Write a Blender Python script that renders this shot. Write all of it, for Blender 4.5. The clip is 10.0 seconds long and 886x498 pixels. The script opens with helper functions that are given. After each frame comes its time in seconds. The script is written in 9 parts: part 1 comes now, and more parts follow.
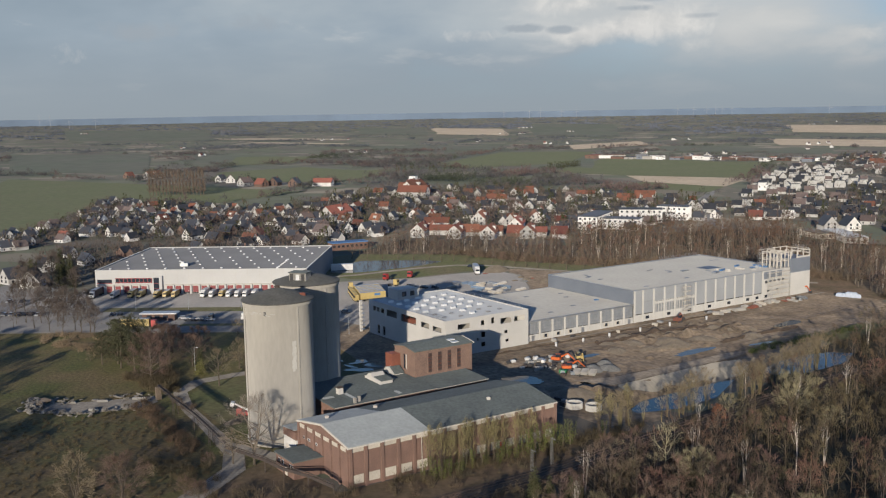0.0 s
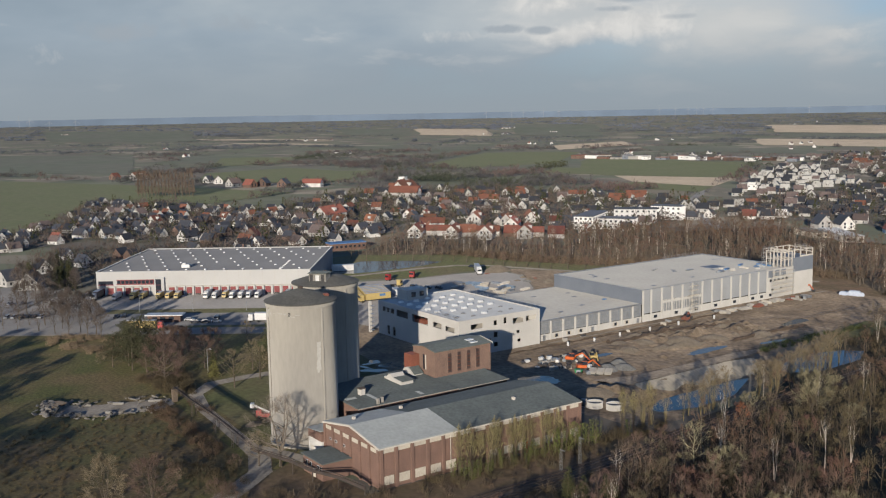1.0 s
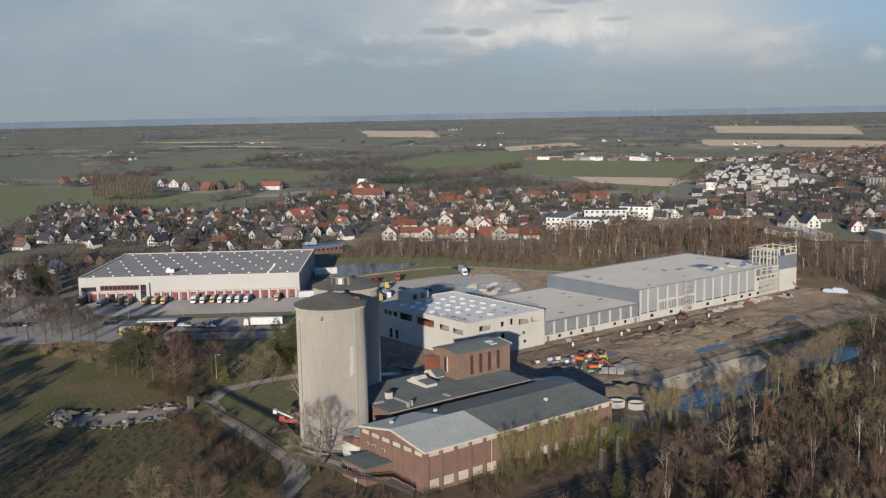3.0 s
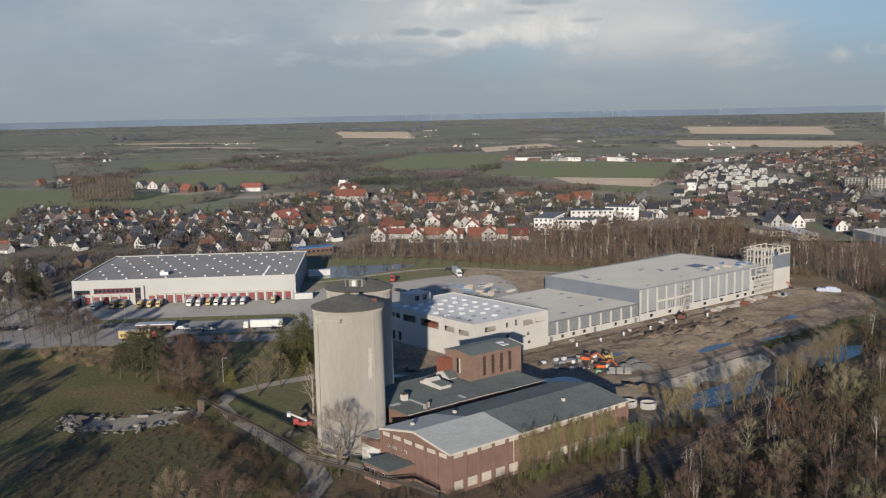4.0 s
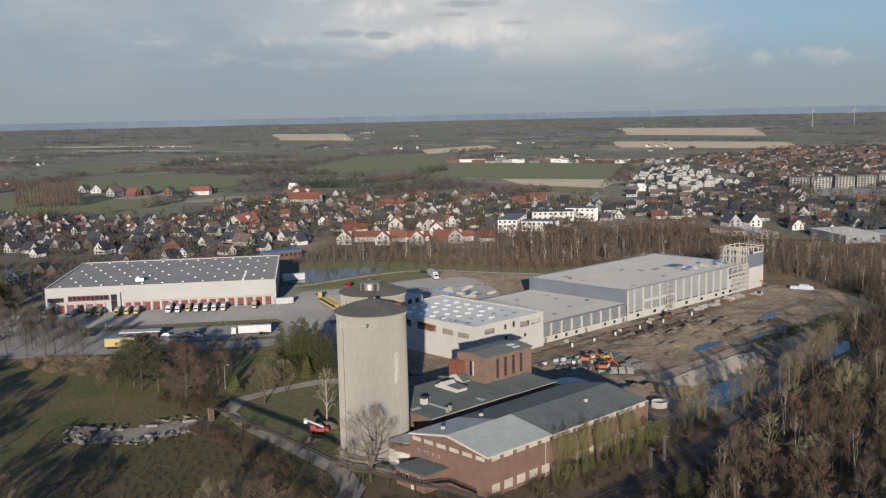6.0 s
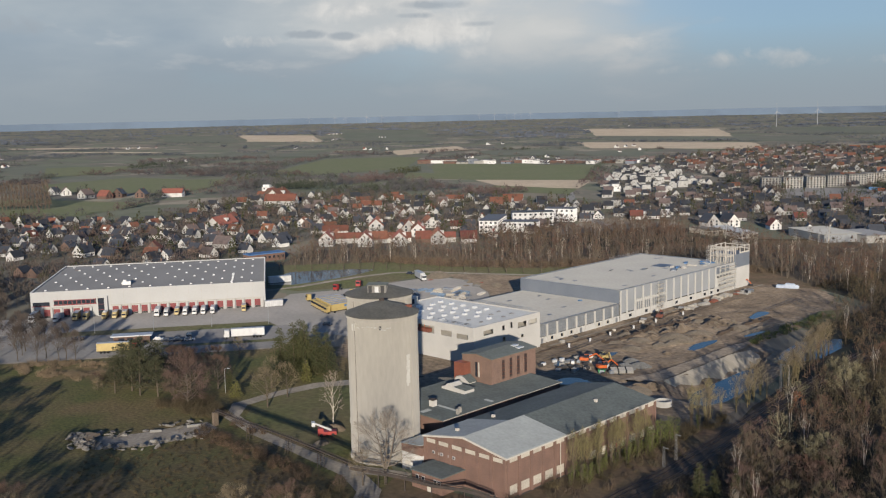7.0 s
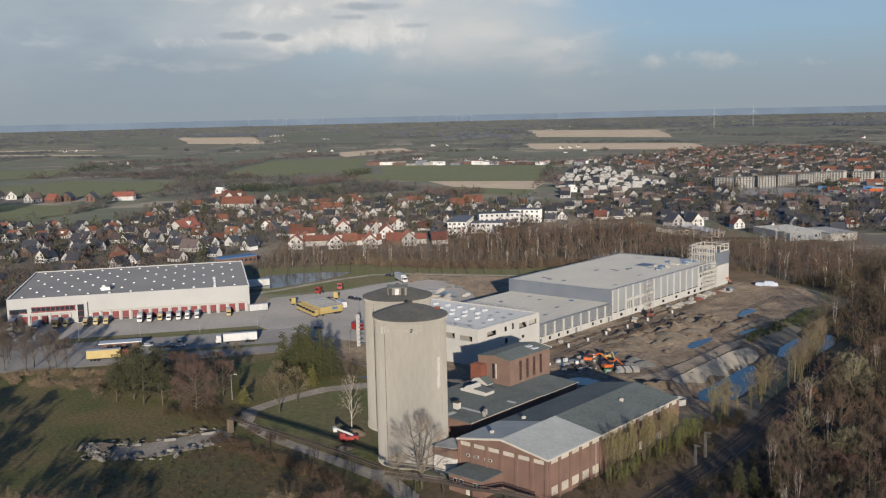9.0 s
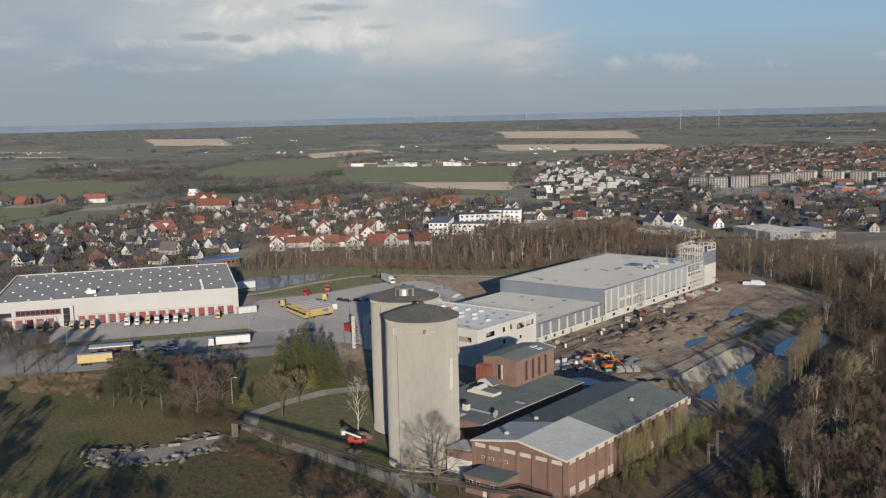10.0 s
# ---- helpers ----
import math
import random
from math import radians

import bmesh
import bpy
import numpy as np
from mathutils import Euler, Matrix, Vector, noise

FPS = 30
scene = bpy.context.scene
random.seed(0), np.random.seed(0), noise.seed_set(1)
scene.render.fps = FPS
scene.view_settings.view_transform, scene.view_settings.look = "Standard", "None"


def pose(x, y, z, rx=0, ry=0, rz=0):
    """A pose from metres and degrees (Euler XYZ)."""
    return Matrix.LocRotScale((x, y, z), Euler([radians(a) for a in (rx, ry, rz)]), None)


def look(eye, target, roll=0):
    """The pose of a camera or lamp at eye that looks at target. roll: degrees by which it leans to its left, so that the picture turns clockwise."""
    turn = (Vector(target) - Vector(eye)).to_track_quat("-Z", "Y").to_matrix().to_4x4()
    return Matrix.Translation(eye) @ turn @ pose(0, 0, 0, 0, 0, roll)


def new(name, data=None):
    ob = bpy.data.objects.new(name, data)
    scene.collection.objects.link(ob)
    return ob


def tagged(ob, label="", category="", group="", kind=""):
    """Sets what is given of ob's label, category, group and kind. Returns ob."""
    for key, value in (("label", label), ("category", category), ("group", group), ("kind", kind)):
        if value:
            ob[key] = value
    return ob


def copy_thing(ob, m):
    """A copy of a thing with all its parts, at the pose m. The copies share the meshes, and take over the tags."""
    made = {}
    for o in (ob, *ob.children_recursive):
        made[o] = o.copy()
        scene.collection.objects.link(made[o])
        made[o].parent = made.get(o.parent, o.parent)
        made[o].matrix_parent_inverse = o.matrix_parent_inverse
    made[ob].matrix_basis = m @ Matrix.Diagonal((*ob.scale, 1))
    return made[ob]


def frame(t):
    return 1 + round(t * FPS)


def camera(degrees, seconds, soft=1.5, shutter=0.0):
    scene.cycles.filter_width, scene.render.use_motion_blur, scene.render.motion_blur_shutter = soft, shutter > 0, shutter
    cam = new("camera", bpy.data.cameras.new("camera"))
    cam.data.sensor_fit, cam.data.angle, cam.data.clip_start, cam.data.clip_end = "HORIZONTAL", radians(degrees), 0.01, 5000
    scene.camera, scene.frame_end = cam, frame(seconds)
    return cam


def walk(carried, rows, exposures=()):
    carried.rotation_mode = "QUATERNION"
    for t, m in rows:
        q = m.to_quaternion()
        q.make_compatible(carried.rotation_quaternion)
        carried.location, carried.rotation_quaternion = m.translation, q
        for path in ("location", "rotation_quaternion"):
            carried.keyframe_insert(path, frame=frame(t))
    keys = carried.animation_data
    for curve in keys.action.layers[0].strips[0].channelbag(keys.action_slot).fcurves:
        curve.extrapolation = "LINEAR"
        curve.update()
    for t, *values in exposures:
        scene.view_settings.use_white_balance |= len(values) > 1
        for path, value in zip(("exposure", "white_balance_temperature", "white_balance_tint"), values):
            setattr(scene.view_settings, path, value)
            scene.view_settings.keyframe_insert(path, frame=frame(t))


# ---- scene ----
cam = camera(47.5, 10.0, 1.2)
PATH = [
    (0, (41.479, 47.555, 86.645), (-123.470, 157.354, 59.514), -0.963),
    (0.5, (37.924, 42.990, 86.572), (-125.879, 154.499, 59.476), -0.993),
    (1, (34.354, 38.379, 86.560), (-128.379, 151.447, 59.474), -1.021),
    (1.5, (30.760, 33.739, 86.601), (-130.653, 148.693, 59.557), -1.049),
    (2, (27.134, 29.084, 86.689), (-132.418, 146.611, 59.665), -1.075),
    (2.5, (23.470, 24.430, 86.815), (-134.073, 144.646, 59.826), -1.100),
    (4, (12.159, 10.628, 87.352), (-140.092, 137.501, 60.468), -1.168),
    (4.5, (8.257, 6.132, 87.558), (-141.764, 135.637, 60.687), -1.189),
    (5, (4.276, 1.715, 87.765), (-143.371, 133.931, 60.948), -1.210),
    (5.5, (0.209, -2.609, 87.966), (-145.293, 131.966, 61.156), -1.229),
    (7, (-12.596, -14.865, 88.455), (-150.989, 127.023, 61.710), -1.284),
    (7.5, (-17.091, -18.660, 88.555), (-153.119, 125.498, 61.823), -1.301),
    (8, (-21.712, -22.285, 88.610), (-155.590, 123.874, 61.886), -1.318),
    (8.5, (-26.468, -25.723, 88.615), (-158.209, 122.367, 61.901), -1.334),
    (9, (-31.366, -28.959, 88.560), (-160.508, 121.407, 61.870), -1.350),
    (9.5, (-36.415, -31.979, 88.438), (-162.836, 120.691, 61.797), -1.366),
    (10, (-41.621, -34.765, 88.243), (-165.503, 119.986, 61.681), -1.381),
]
walk(cam, [(t, look(eye, target, roll)) for t, eye, target, roll in PATH])

# ---- world, sun ----
world = bpy.data.worlds.new("sky")
scene.world = world
world.use_nodes = True
wn, wl = world.node_tree.nodes, world.node_tree.links
wn.clear()
SUN_EL, SUN_AZ = 10.5, -45.0          # degrees; azimuth counted from +x towards +y
sky = wn.new("ShaderNodeTexSky")
sky.sky_type = "NISHITA"
sky.sun_disc = False
sky.sun_elevation = radians(SUN_EL)
sky.sun_rotation = radians(90 - SUN_AZ)
sky.altitude, sky.air_density, sky.dust_density, sky.ozone_density = 100, 1.0, 0.6, 2.0
geo = wn.new("ShaderNodeTexCoord")
sep = wn.new("ShaderNodeSeparateXYZ")
wl.new(geo.outputs["Generated"], sep.inputs[0])


def wmath(op, a, b=None, c=None, clamp=False):
    n = wn.new("ShaderNodeMath")
    n.operation, n.use_clamp = op, clamp
    for k, v in enumerate((a, b, c)):
        if v is None:
            continue
        if isinstance(v, (int, float)):
            n.inputs[k].default_value = v
        else:
            wl.new(v, n.inputs[k])
    return n.outputs[0]


# cloud layer: seen along the horizon, drawn out sideways
def wdot(v):
    n = wn.new("ShaderNodeVectorMath")
    n.operation = "DOT_PRODUCT"
    wl.new(geo.outputs["Generated"], n.inputs[0])
    n.inputs[1].default_value = v
    return n.outputs["Value"]


side, up = wdot((0.653, 0.757, 0)), wmath("MAXIMUM", sep.outputs["Z"], 0.0)
front = wdot((-0.757, 0.653, 0))
comb = wn.new("ShaderNodeCombineXYZ")
wl.new(wmath("MULTIPLY", side, 6.0), comb.inputs[0])
wl.new(wmath("MULTIPLY", wmath("POWER", up, 0.85), 13.0), comb.inputs[1])
wl.new(wmath("MULTIPLY", front, 5.0), comb.inputs[2])


def wnoise(scale, detail, rough, offset, warp=0.0, drawn_out=True):
    m = wn.new("ShaderNodeMapping")
    m.inputs["Location"].default_value = offset
    wl.new(comb.outputs[0] if drawn_out else geo.outputs["Generated"], m.inputs["Vector"])
    n = wn.new("ShaderNodeTexNoise")
    n.inputs["Scale"].default_value, n.inputs["Detail"].default_value, n.inputs["Roughness"].default_value = scale, detail, rough
    n.inputs["Distortion"].default_value = warp
    wl.new(m.outputs[0], n.inputs["Vector"])
    return n.outputs["Fac"]


def wramp(fac, stops):
    r = wn.new("ShaderNodeValToRGB")
    while len(r.color_ramp.elements) < len(stops):
        r.color_ramp.elements.new(0.5)
    for e, (p, c) in zip(r.color_ramp.elements, stops):
        e.position, e.color = p, (*c, 1)
    wl.new(fac, r.inputs[0])
    return r.outputs["Color"]


def bump_at(x, width):
    """1 near x, falling off on both sides."""
    d = wmath("DIVIDE", wmath("SUBTRACT", side, x), width)
    return wmath("POWER", 2.718, wmath("MULTIPLY", wmath("MULTIPLY", d, d), -1.0))


big = wnoise(0.75, 4, 0.45, (3.1, 1.7, 0))
puff = wnoise(1.7, 8, 0.52, (7.4, 2.2, 1), 0.2)
low = wmath("SUBTRACT", 1.0, wmath("MULTIPLY", wmath("SUBTRACT", up, 0.14), 8.0), None, True)
ahead = wmath("ADD", wmath("MULTIPLY", front, 2.0), 0.2, None, True)
view = wmath("MULTIPLY", low, ahead)
heap_at = wmath("MULTIPLY", bump_at(0.135, 0.165), wmath("MULTIPLY", wmath("SUBTRACT", up, 0.035), 13.0, None, True))
# a broad grey veil that thins out to the right, with brighter heaps of cloud in the middle
amount = wmath("ADD", wmath("ADD", wmath("MULTIPLY", big, 0.6), wmath("MULTIPLY", puff, 0.4)), wmath("ADD", wmath("MULTIPLY", wmath("SUBTRACT", 0.10, side), 0.5), wmath("MULTIPLY", heap_at, 0.14)))
cover = wmath("MULTIPLY", wramp(amount, [(0.42, (0, 0, 0)), (0.60, (1, 1, 1))]), view)
veil = wramp(wmath("ADD", wmath("MULTIPLY", big, 0.7), wmath("MULTIPLY", puff, 0.3)), [(0.36, (0.325, 0.41, 0.49)), (0.50, (0.39, 0.472, 0.55)), (0.64, (0.505, 0.572, 0.622))])
heap_f = wramp(wmath("ADD", puff, wmath("ADD", wmath("MULTIPLY", heap_at, 0.13), wmath("MULTIPLY", wmath("SUBTRACT", bump_at(0.12, 0.22), 1.0), 0.13))), [(0.51, (0, 0, 0)), (0.67, (1, 1, 1))])
heaps = wn.new("ShaderNodeMixRGB")
wl.new(wmath("ADD", wmath("MULTIPLY", heap_f, 0.62), wmath("MULTIPLY", heap_at, 0.42), None, True), heaps.inputs[0])
wl.new(veil, heaps.inputs[1])
heaps.inputs[2].default_value = (0.81, 0.80, 0.785, 1)
tone = heaps.outputs[0]
skym = wn.new("ShaderNodeMixRGB")
skym.blend_type = "MULTIPLY"
skym.inputs[0].default_value = 1
wl.new(sky.outputs[0], skym.inputs[1])
skym.inputs[2].default_value = (0.079, 0.106, 0.156, 1)
blue = wn.new("ShaderNodeMixRGB")
wl.new(wmath("MULTIPLY", view, 0.75), blue.inputs[0])
wl.new(skym.outputs[0], blue.inputs[1])
blue.inputs[2].default_value = (0.365, 0.505, 0.645, 1)
# higher up ahead the sky is clear and blue
deep = wn.new("ShaderNodeMixRGB")
wl.new(wmath("MULTIPLY", wmath("MULTIPLY", wmath("SUBTRACT", 1.0, low), ahead), wmath("MULTIPLY", wmath("SUBTRACT", 0.75, up), 2.0, None, True)), deep.inputs[0])
wl.new(blue.outputs[0], deep.inputs[1])
deep.inputs[2].default_value = (0.16, 0.36, 0.66, 1)
mixc = wn.new("ShaderNodeMixRGB")
wl.new(cover, mixc.inputs[0])
wl.new(deep.outputs[0], mixc.inputs[1])
wl.new(tone, mixc.inputs[2])
# single heaps of cloud, each with a bright head and a ragged edge, and thin grey scraps before them
def lobe(s_, u_, ws, wu):
    ds, du = wmath("DIVIDE", wmath("SUBTRACT", side, s_), ws), wmath("DIVIDE", wmath("SUBTRACT", up, u_), wu)
    return wmath("POWER", 2.718, wmath("MULTIPLY", wmath("ADD", wmath("MULTIPLY", ds, ds), wmath("MULTIPLY", du, du)), -1.0))


def lobes(rows_):
    total = None
    for row in rows_:
        w_ = wmath("MULTIPLY", lobe(*row[:4]), row[4])
        total = w_ if total is None else wmath("MAXIMUM", total, w_)
    return wmath("MULTIPLY", total, ahead)


def over(fac, below, colour):
    m = wn.new("ShaderNodeMixRGB")
    wl.new(fac, m.inputs[0])
    wl.new(below, m.inputs[1])
    if isinstance(colour, tuple):
        m.inputs[2].default_value = (*colour, 1)
    else:
        wl.new(colour, m.inputs[2])
    return m.outputs[0]


ragged = wnoise(17.0, 9, 0.55, (1.3, 8.1, 4), 0.4, False)
small = wnoise(48.0, 8, 0.6, (5.3, 0.4, 2), 0.4, False)
# a broad bright shaft under the heaps
shaft = lobes([(0.155, 0.085, 0.115, 0.055, 0.85), (0.05, 0.095, 0.10, 0.030, 0.7), (0.17, 0.03, 0.06, 0.03, 0.35)])
shafted = over(wmath("MULTIPLY", shaft, wmath("ADD", wmath("MULTIPLY", big, 0.8), 0.45), None, True), mixc.outputs[0], (0.70, 0.715, 0.71))
heads = lobes([(0.075, 0.078, 0.075, 0.020, 1.0), (0.02, 0.070, 0.045, 0.015, 0.95), (-0.09, 0.072, 0.045, 0.012, 0.85), (0.12, 0.058, 0.03, 0.010, 0.7), (0.27, 0.062, 0.05, 0.010, 0.62), (0.352, 0.043, 0.040, 0.015, 0.80), (0.405, 0.043, 0.045, 0.016, 0.78), (0.318, 0.036, 0.04, 0.009, 0.70), (0.45, 0.040, 0.06, 0.010, 0.66), (-0.46, 0.056, 0.055, 0.024, 0.5), (0.02, 0.100, 0.10, 0.016, 0.75), (-0.25, 0.045, 0.06, 0.008, 0.45), (0.58, 0.044, 0.04, 0.010, 0.8)])
head_f = wramp(wmath("ADD", wmath("MULTIPLY", heads, 0.52), wmath("MULTIPLY", wmath("ADD", wmath("MULTIPLY", ragged, 0.6), wmath("MULTIPLY", small, 0.4)), 1.0)), [(0.76, (0, 0, 0)), (0.98, (1, 1, 1))])
head_c = wramp(wmath("ADD", wmath("MULTIPLY", small, 0.6), wmath("MULTIPLY", ragged, 0.4)), [(0.38, (0.66, 0.67, 0.67)), (0.60, (0.88, 0.865, 0.835))])
headed = over(wmath("MULTIPLY", head_f, 0.85), shafted, head_c)
scraps = lobes([(-0.045, 0.078, 0.030, 0.006, 1.0), (-0.005, 0.076, 0.022, 0.006, 1.0), (0.075, 0.104, 0.05, 0.007, 0.9), (0.06, 0.094, 0.035, 0.005, 0.9), (0.125, 0.085, 0.03, 0.005, 0.7), (-0.30, 0.085, 0.07, 0.016, 0.8), (-0.39, 0.077, 0.045, 0.014, 0.85), (0.24, 0.078, 0.04, 0.004, 0.5), (0.44, 0.033, 0.08, 0.007, 0.55), (-0.12, 0.055, 0.09, 0.010, 0.55), (0.25, 0.035, 0.10, 0.008, 0.45)])
scrap_f = wramp(wmath("ADD", wmath("MULTIPLY", scraps, 0.55), wmath("ADD", wmath("MULTIPLY", ragged, 0.55), wmath("MULTIPLY", small, 0.45))), [(0.82, (0, 0, 0)), (1.02, (1, 1, 1))])
cloudy = over(wmath("MULTIPLY", scrap_f, 0.8), headed, (0.42, 0.475, 0.53))
# a grey-blue haze bank low over the horizon
bank = wramp(sep.outputs["Z"], [(0.0, (1, 1, 1)), (0.03, (0.7, 0.7, 0.7)), (0.075, (0, 0, 0))])
mixh = wn.new("ShaderNodeMixRGB")
wl.new(bank, mixh.inputs[0])
wl.new(cloudy, mixh.inputs[1])
mixh.inputs[2].default_value = (0.36, 0.417, 0.468, 1)
bg = wn.new("ShaderNodeBackground")
bg.inputs["Strength"].default_value = 0.83
wl.new(mixh.outputs[0], bg.inputs["Color"])
wo = wn.new("ShaderNodeOutputWorld")
wl.new(bg.outputs[0], wo.inputs[0])

sun_data = bpy.data.lights.new("sun", "SUN")
sun_data.energy, sun_data.angle, sun_data.color = 4.7, radians(0.53), (1.0, 0.887, 0.738)
sun = new("sun", sun_data)
sd = Vector((math.cos(radians(SUN_AZ)), math.sin(radians(SUN_AZ)), math.tan(radians(SUN_EL))))
sun.matrix_world = look(sd * 500, (0, 0, 0))


# ---- materials ----
def mat(name, c, c2=None, scale=0.2, rough=0.85, metal=0.0, bump=0.0, rnd=0.0, fine=8.0, finev=0.25, hue=0.0, island=0.0, stretch=None, world_space=False, depth=0.05):
    """A surface of two colours mixed by a broad noise, with a fine grain, a relief and a spread from object to object."""
    m = bpy.data.materials.new(name)
    m.use_nodes = True
    n, l = m.node_tree.nodes, m.node_tree.links
    b = n["Principled BSDF"]
    b.inputs["Roughness"].default_value, b.inputs["Metallic"].default_value = rough, metal
    if rough > 0.58:
        b.inputs["Diffuse Roughness"].default_value = 0.9
    if world_space:
        g = n.new("ShaderNodeNewGeometry")
        vec = g.outputs["Position"]
    else:
        vec = n.new("ShaderNodeTexCoord").outputs["Object"]
    if stretch:
        mp = n.new("ShaderNodeMapping")
        mp.inputs["Scale"].default_value = stretch
        l.new(vec, mp.inputs["Vector"])
        vec = mp.outputs[0]

    def noise_tex(sc, det):
        t = n.new("ShaderNodeTexNoise")
        t.inputs["Scale"].default_value, t.inputs["Detail"].default_value = sc, det
        l.new(vec, t.inputs["Vector"])
        return t.outputs["Fac"]

    c2 = c2 or tuple(v * 0.8 for v in c)
    ramp = n.new("ShaderNodeValToRGB")
    ramp.color_ramp.elements[0].position, ramp.color_ramp.elements[0].color = 0.36, (*c, 1)
    ramp.color_ramp.elements[1].position, ramp.color_ramp.elements[1].color = 0.64, (*c2, 1)
    l.new(noise_tex(scale, 5), ramp.inputs[0])
    hsv = n.new("ShaderNodeHueSaturation")
    l.new(ramp.outputs[0], hsv.inputs["Color"])
    f = noise_tex(fine, 6)
    val = n.new("ShaderNodeMapRange")
    val.inputs["From Min"].default_value, val.inputs["From Max"].default_value = 0.3, 0.7
    val.inputs["To Min"].default_value, val.inputs["To Max"].default_value = 1 - finev, 1 + finev
    l.new(f, val.inputs["Value"])
    out = val.outputs[0]
    for amount, socket in ((rnd, "obj"), (island, "isl")):
        if amount:
            src = n.new("ShaderNodeObjectInfo").outputs["Random"] if socket == "obj" else n.new("ShaderNodeNewGeometry").outputs["Random Per Island"]
            mr = n.new("ShaderNodeMapRange")
            mr.inputs["To Min"].default_value, mr.inputs["To Max"].default_value = 1 - amount, 1 + amount
            l.new(src, mr.inputs["Value"])
            mu = n.new("ShaderNodeMath")
            mu.operation = "MULTIPLY"
            l.new(out, mu.inputs[0])
            l.new(mr.outputs[0], mu.inputs[1])
            out = mu.outputs[0]
            if hue:
                mh = n.new("ShaderNodeMapRange")
                mh.inputs["To Min"].default_value, mh.inputs["To Max"].default_value = 0.5 - hue, 0.5 + hue
                fr = n.new("ShaderNodeMath")
                fr.operation = "FRACT"
                m7 = n.new("ShaderNodeMath")
                m7.operation = "MULTIPLY"
                m7.inputs[1].default_value = 7.31
                l.new(src, m7.inputs[0])
                l.new(m7.outputs[0], fr.inputs[0])
                l.new(fr.outputs[0], mh.inputs["Value"])
                l.new(mh.outputs[0], hsv.inputs["Hue"])
    l.new(out, hsv.inputs["Value"])
    l.new(hsv.outputs[0], b.inputs["Base Color"])
    if bump:
        bp = n.new("ShaderNodeBump")
        bp.inputs["Strength"].default_value, bp.inputs["Distance"].default_value = bump, depth
        l.new(f, bp.inputs["Height"])
        l.new(bp.outputs[0], b.inputs["Normal"])
    return m


M_WHITE = mat("white_panel", (0.489, 0.485, 0.471), (0.458, 0.454, 0.442), 0.08, 0.6, fine=1.2, finev=0.025)
M_OFFICE = mat("precast_white", (0.430, 0.419, 0.396), (0.390, 0.380, 0.359), 0.15, 0.8, fine=3, finev=0.06)
M_ROOFLIGHT = mat("pale_membrane", (0.331, 0.323, 0.294), (0.304, 0.296, 0.272), 0.06, 0.7, fine=0.7, finev=0.08)
M_ROOFWHITE = mat("white_membrane", (0.353, 0.365, 0.370), (0.325, 0.335, 0.343), 0.08, 0.6, fine=0.8, finev=0.08)
M_ROOFGREY = mat("grey_membrane", (0.198, 0.201, 0.207), (0.174, 0.177, 0.183), 0.05, 0.8, fine=0.8, finev=0.08)
M_GREYPANEL = mat("grey_sandwich_panel", (0.20, 0.22, 0.25), (0.17, 0.19, 0.22), 0.1, 0.5, fine=2, finev=0.05)
M_CONC = mat("concrete", (0.323, 0.307, 0.281), (0.270, 0.259, 0.236), 0.2, 0.9, fine=2.5, finev=0.1, bump=0.2)
M_SILO = mat("silo_concrete", (0.343, 0.324, 0.287), (0.314, 0.296, 0.264), 0.10, 0.9, fine=1.2, finev=0.06, bump=0.2, stretch=(1, 1, 0.25))
M_SILOROOF = mat("bitumen_dark", (0.079, 0.078, 0.072), (0.059, 0.059, 0.054), 0.2, 0.85, fine=1.5, finev=0.2)
M_BITUMEN = mat("roof_felt", (0.095, 0.109, 0.106), (0.076, 0.087, 0.086), 0.12, 0.9, fine=1.2, finev=0.2)
M_FELTPALE = mat("new_roof_felt", (0.306, 0.325, 0.318), (0.272, 0.289, 0.284), 0.15, 0.85, fine=1.2, finev=0.1)
M_BRICK = mat("red_brick", (0.176, 0.107, 0.084), (0.142, 0.089, 0.071), 0.25, 0.9, fine=5, finev=0.25, bump=0.3)
M_TOWERBRICK = mat("brown_tower_brick", (0.187, 0.122, 0.095), (0.151, 0.101, 0.081), 0.25, 0.9, fine=5, finev=0.25, bump=0.3)
M_ASPHALT = mat("asphalt", (0.169, 0.166, 0.164), (0.127, 0.126, 0.126), 0.05, 0.9, fine=0.8, finev=0.15, world_space=True)
M_COURT = mat("yard_paving", (0.235, 0.225, 0.214), (0.193, 0.186, 0.177), 0.04, 0.9, fine=0.6, finev=0.1, world_space=True)
M_PATH = mat("worn_concrete_path", (0.223, 0.203, 0.175), (0.155, 0.139, 0.117), 0.15, 0.95, fine=1.0, finev=0.2, world_space=True)
M_GRASS = mat("grass", (0.056, 0.060, 0.017), (0.096, 0.072, 0.034), 0.05, 0.95, fine=0.9, finev=0.45, world_space=True, bump=0.6, depth=0.28)
M_LAWN = mat("mown_lawn", (0.072, 0.079, 0.029), (0.089, 0.079, 0.041), 0.05, 0.95, fine=0.5, finev=0.3, world_space=True, bump=0.5, depth=0.2)
M_FIELD = mat("green_field", (0.081, 0.092, 0.044), (0.090, 0.095, 0.051), 0.02, 0.95, fine=0.15, finev=0.15, world_space=True)
M_TAN = mat("stubble_field", (0.307, 0.259, 0.198), (0.269, 0.225, 0.171), 0.02, 0.95, fine=0.15, finev=0.15, world_space=True)
M_MUD = mat("site_mud", (0.205, 0.160, 0.113), (0.102, 0.078, 0.055), 0.07, 0.9, fine=0.6, finev=0.42, world_space=True, bump=0.7, depth=0.35)
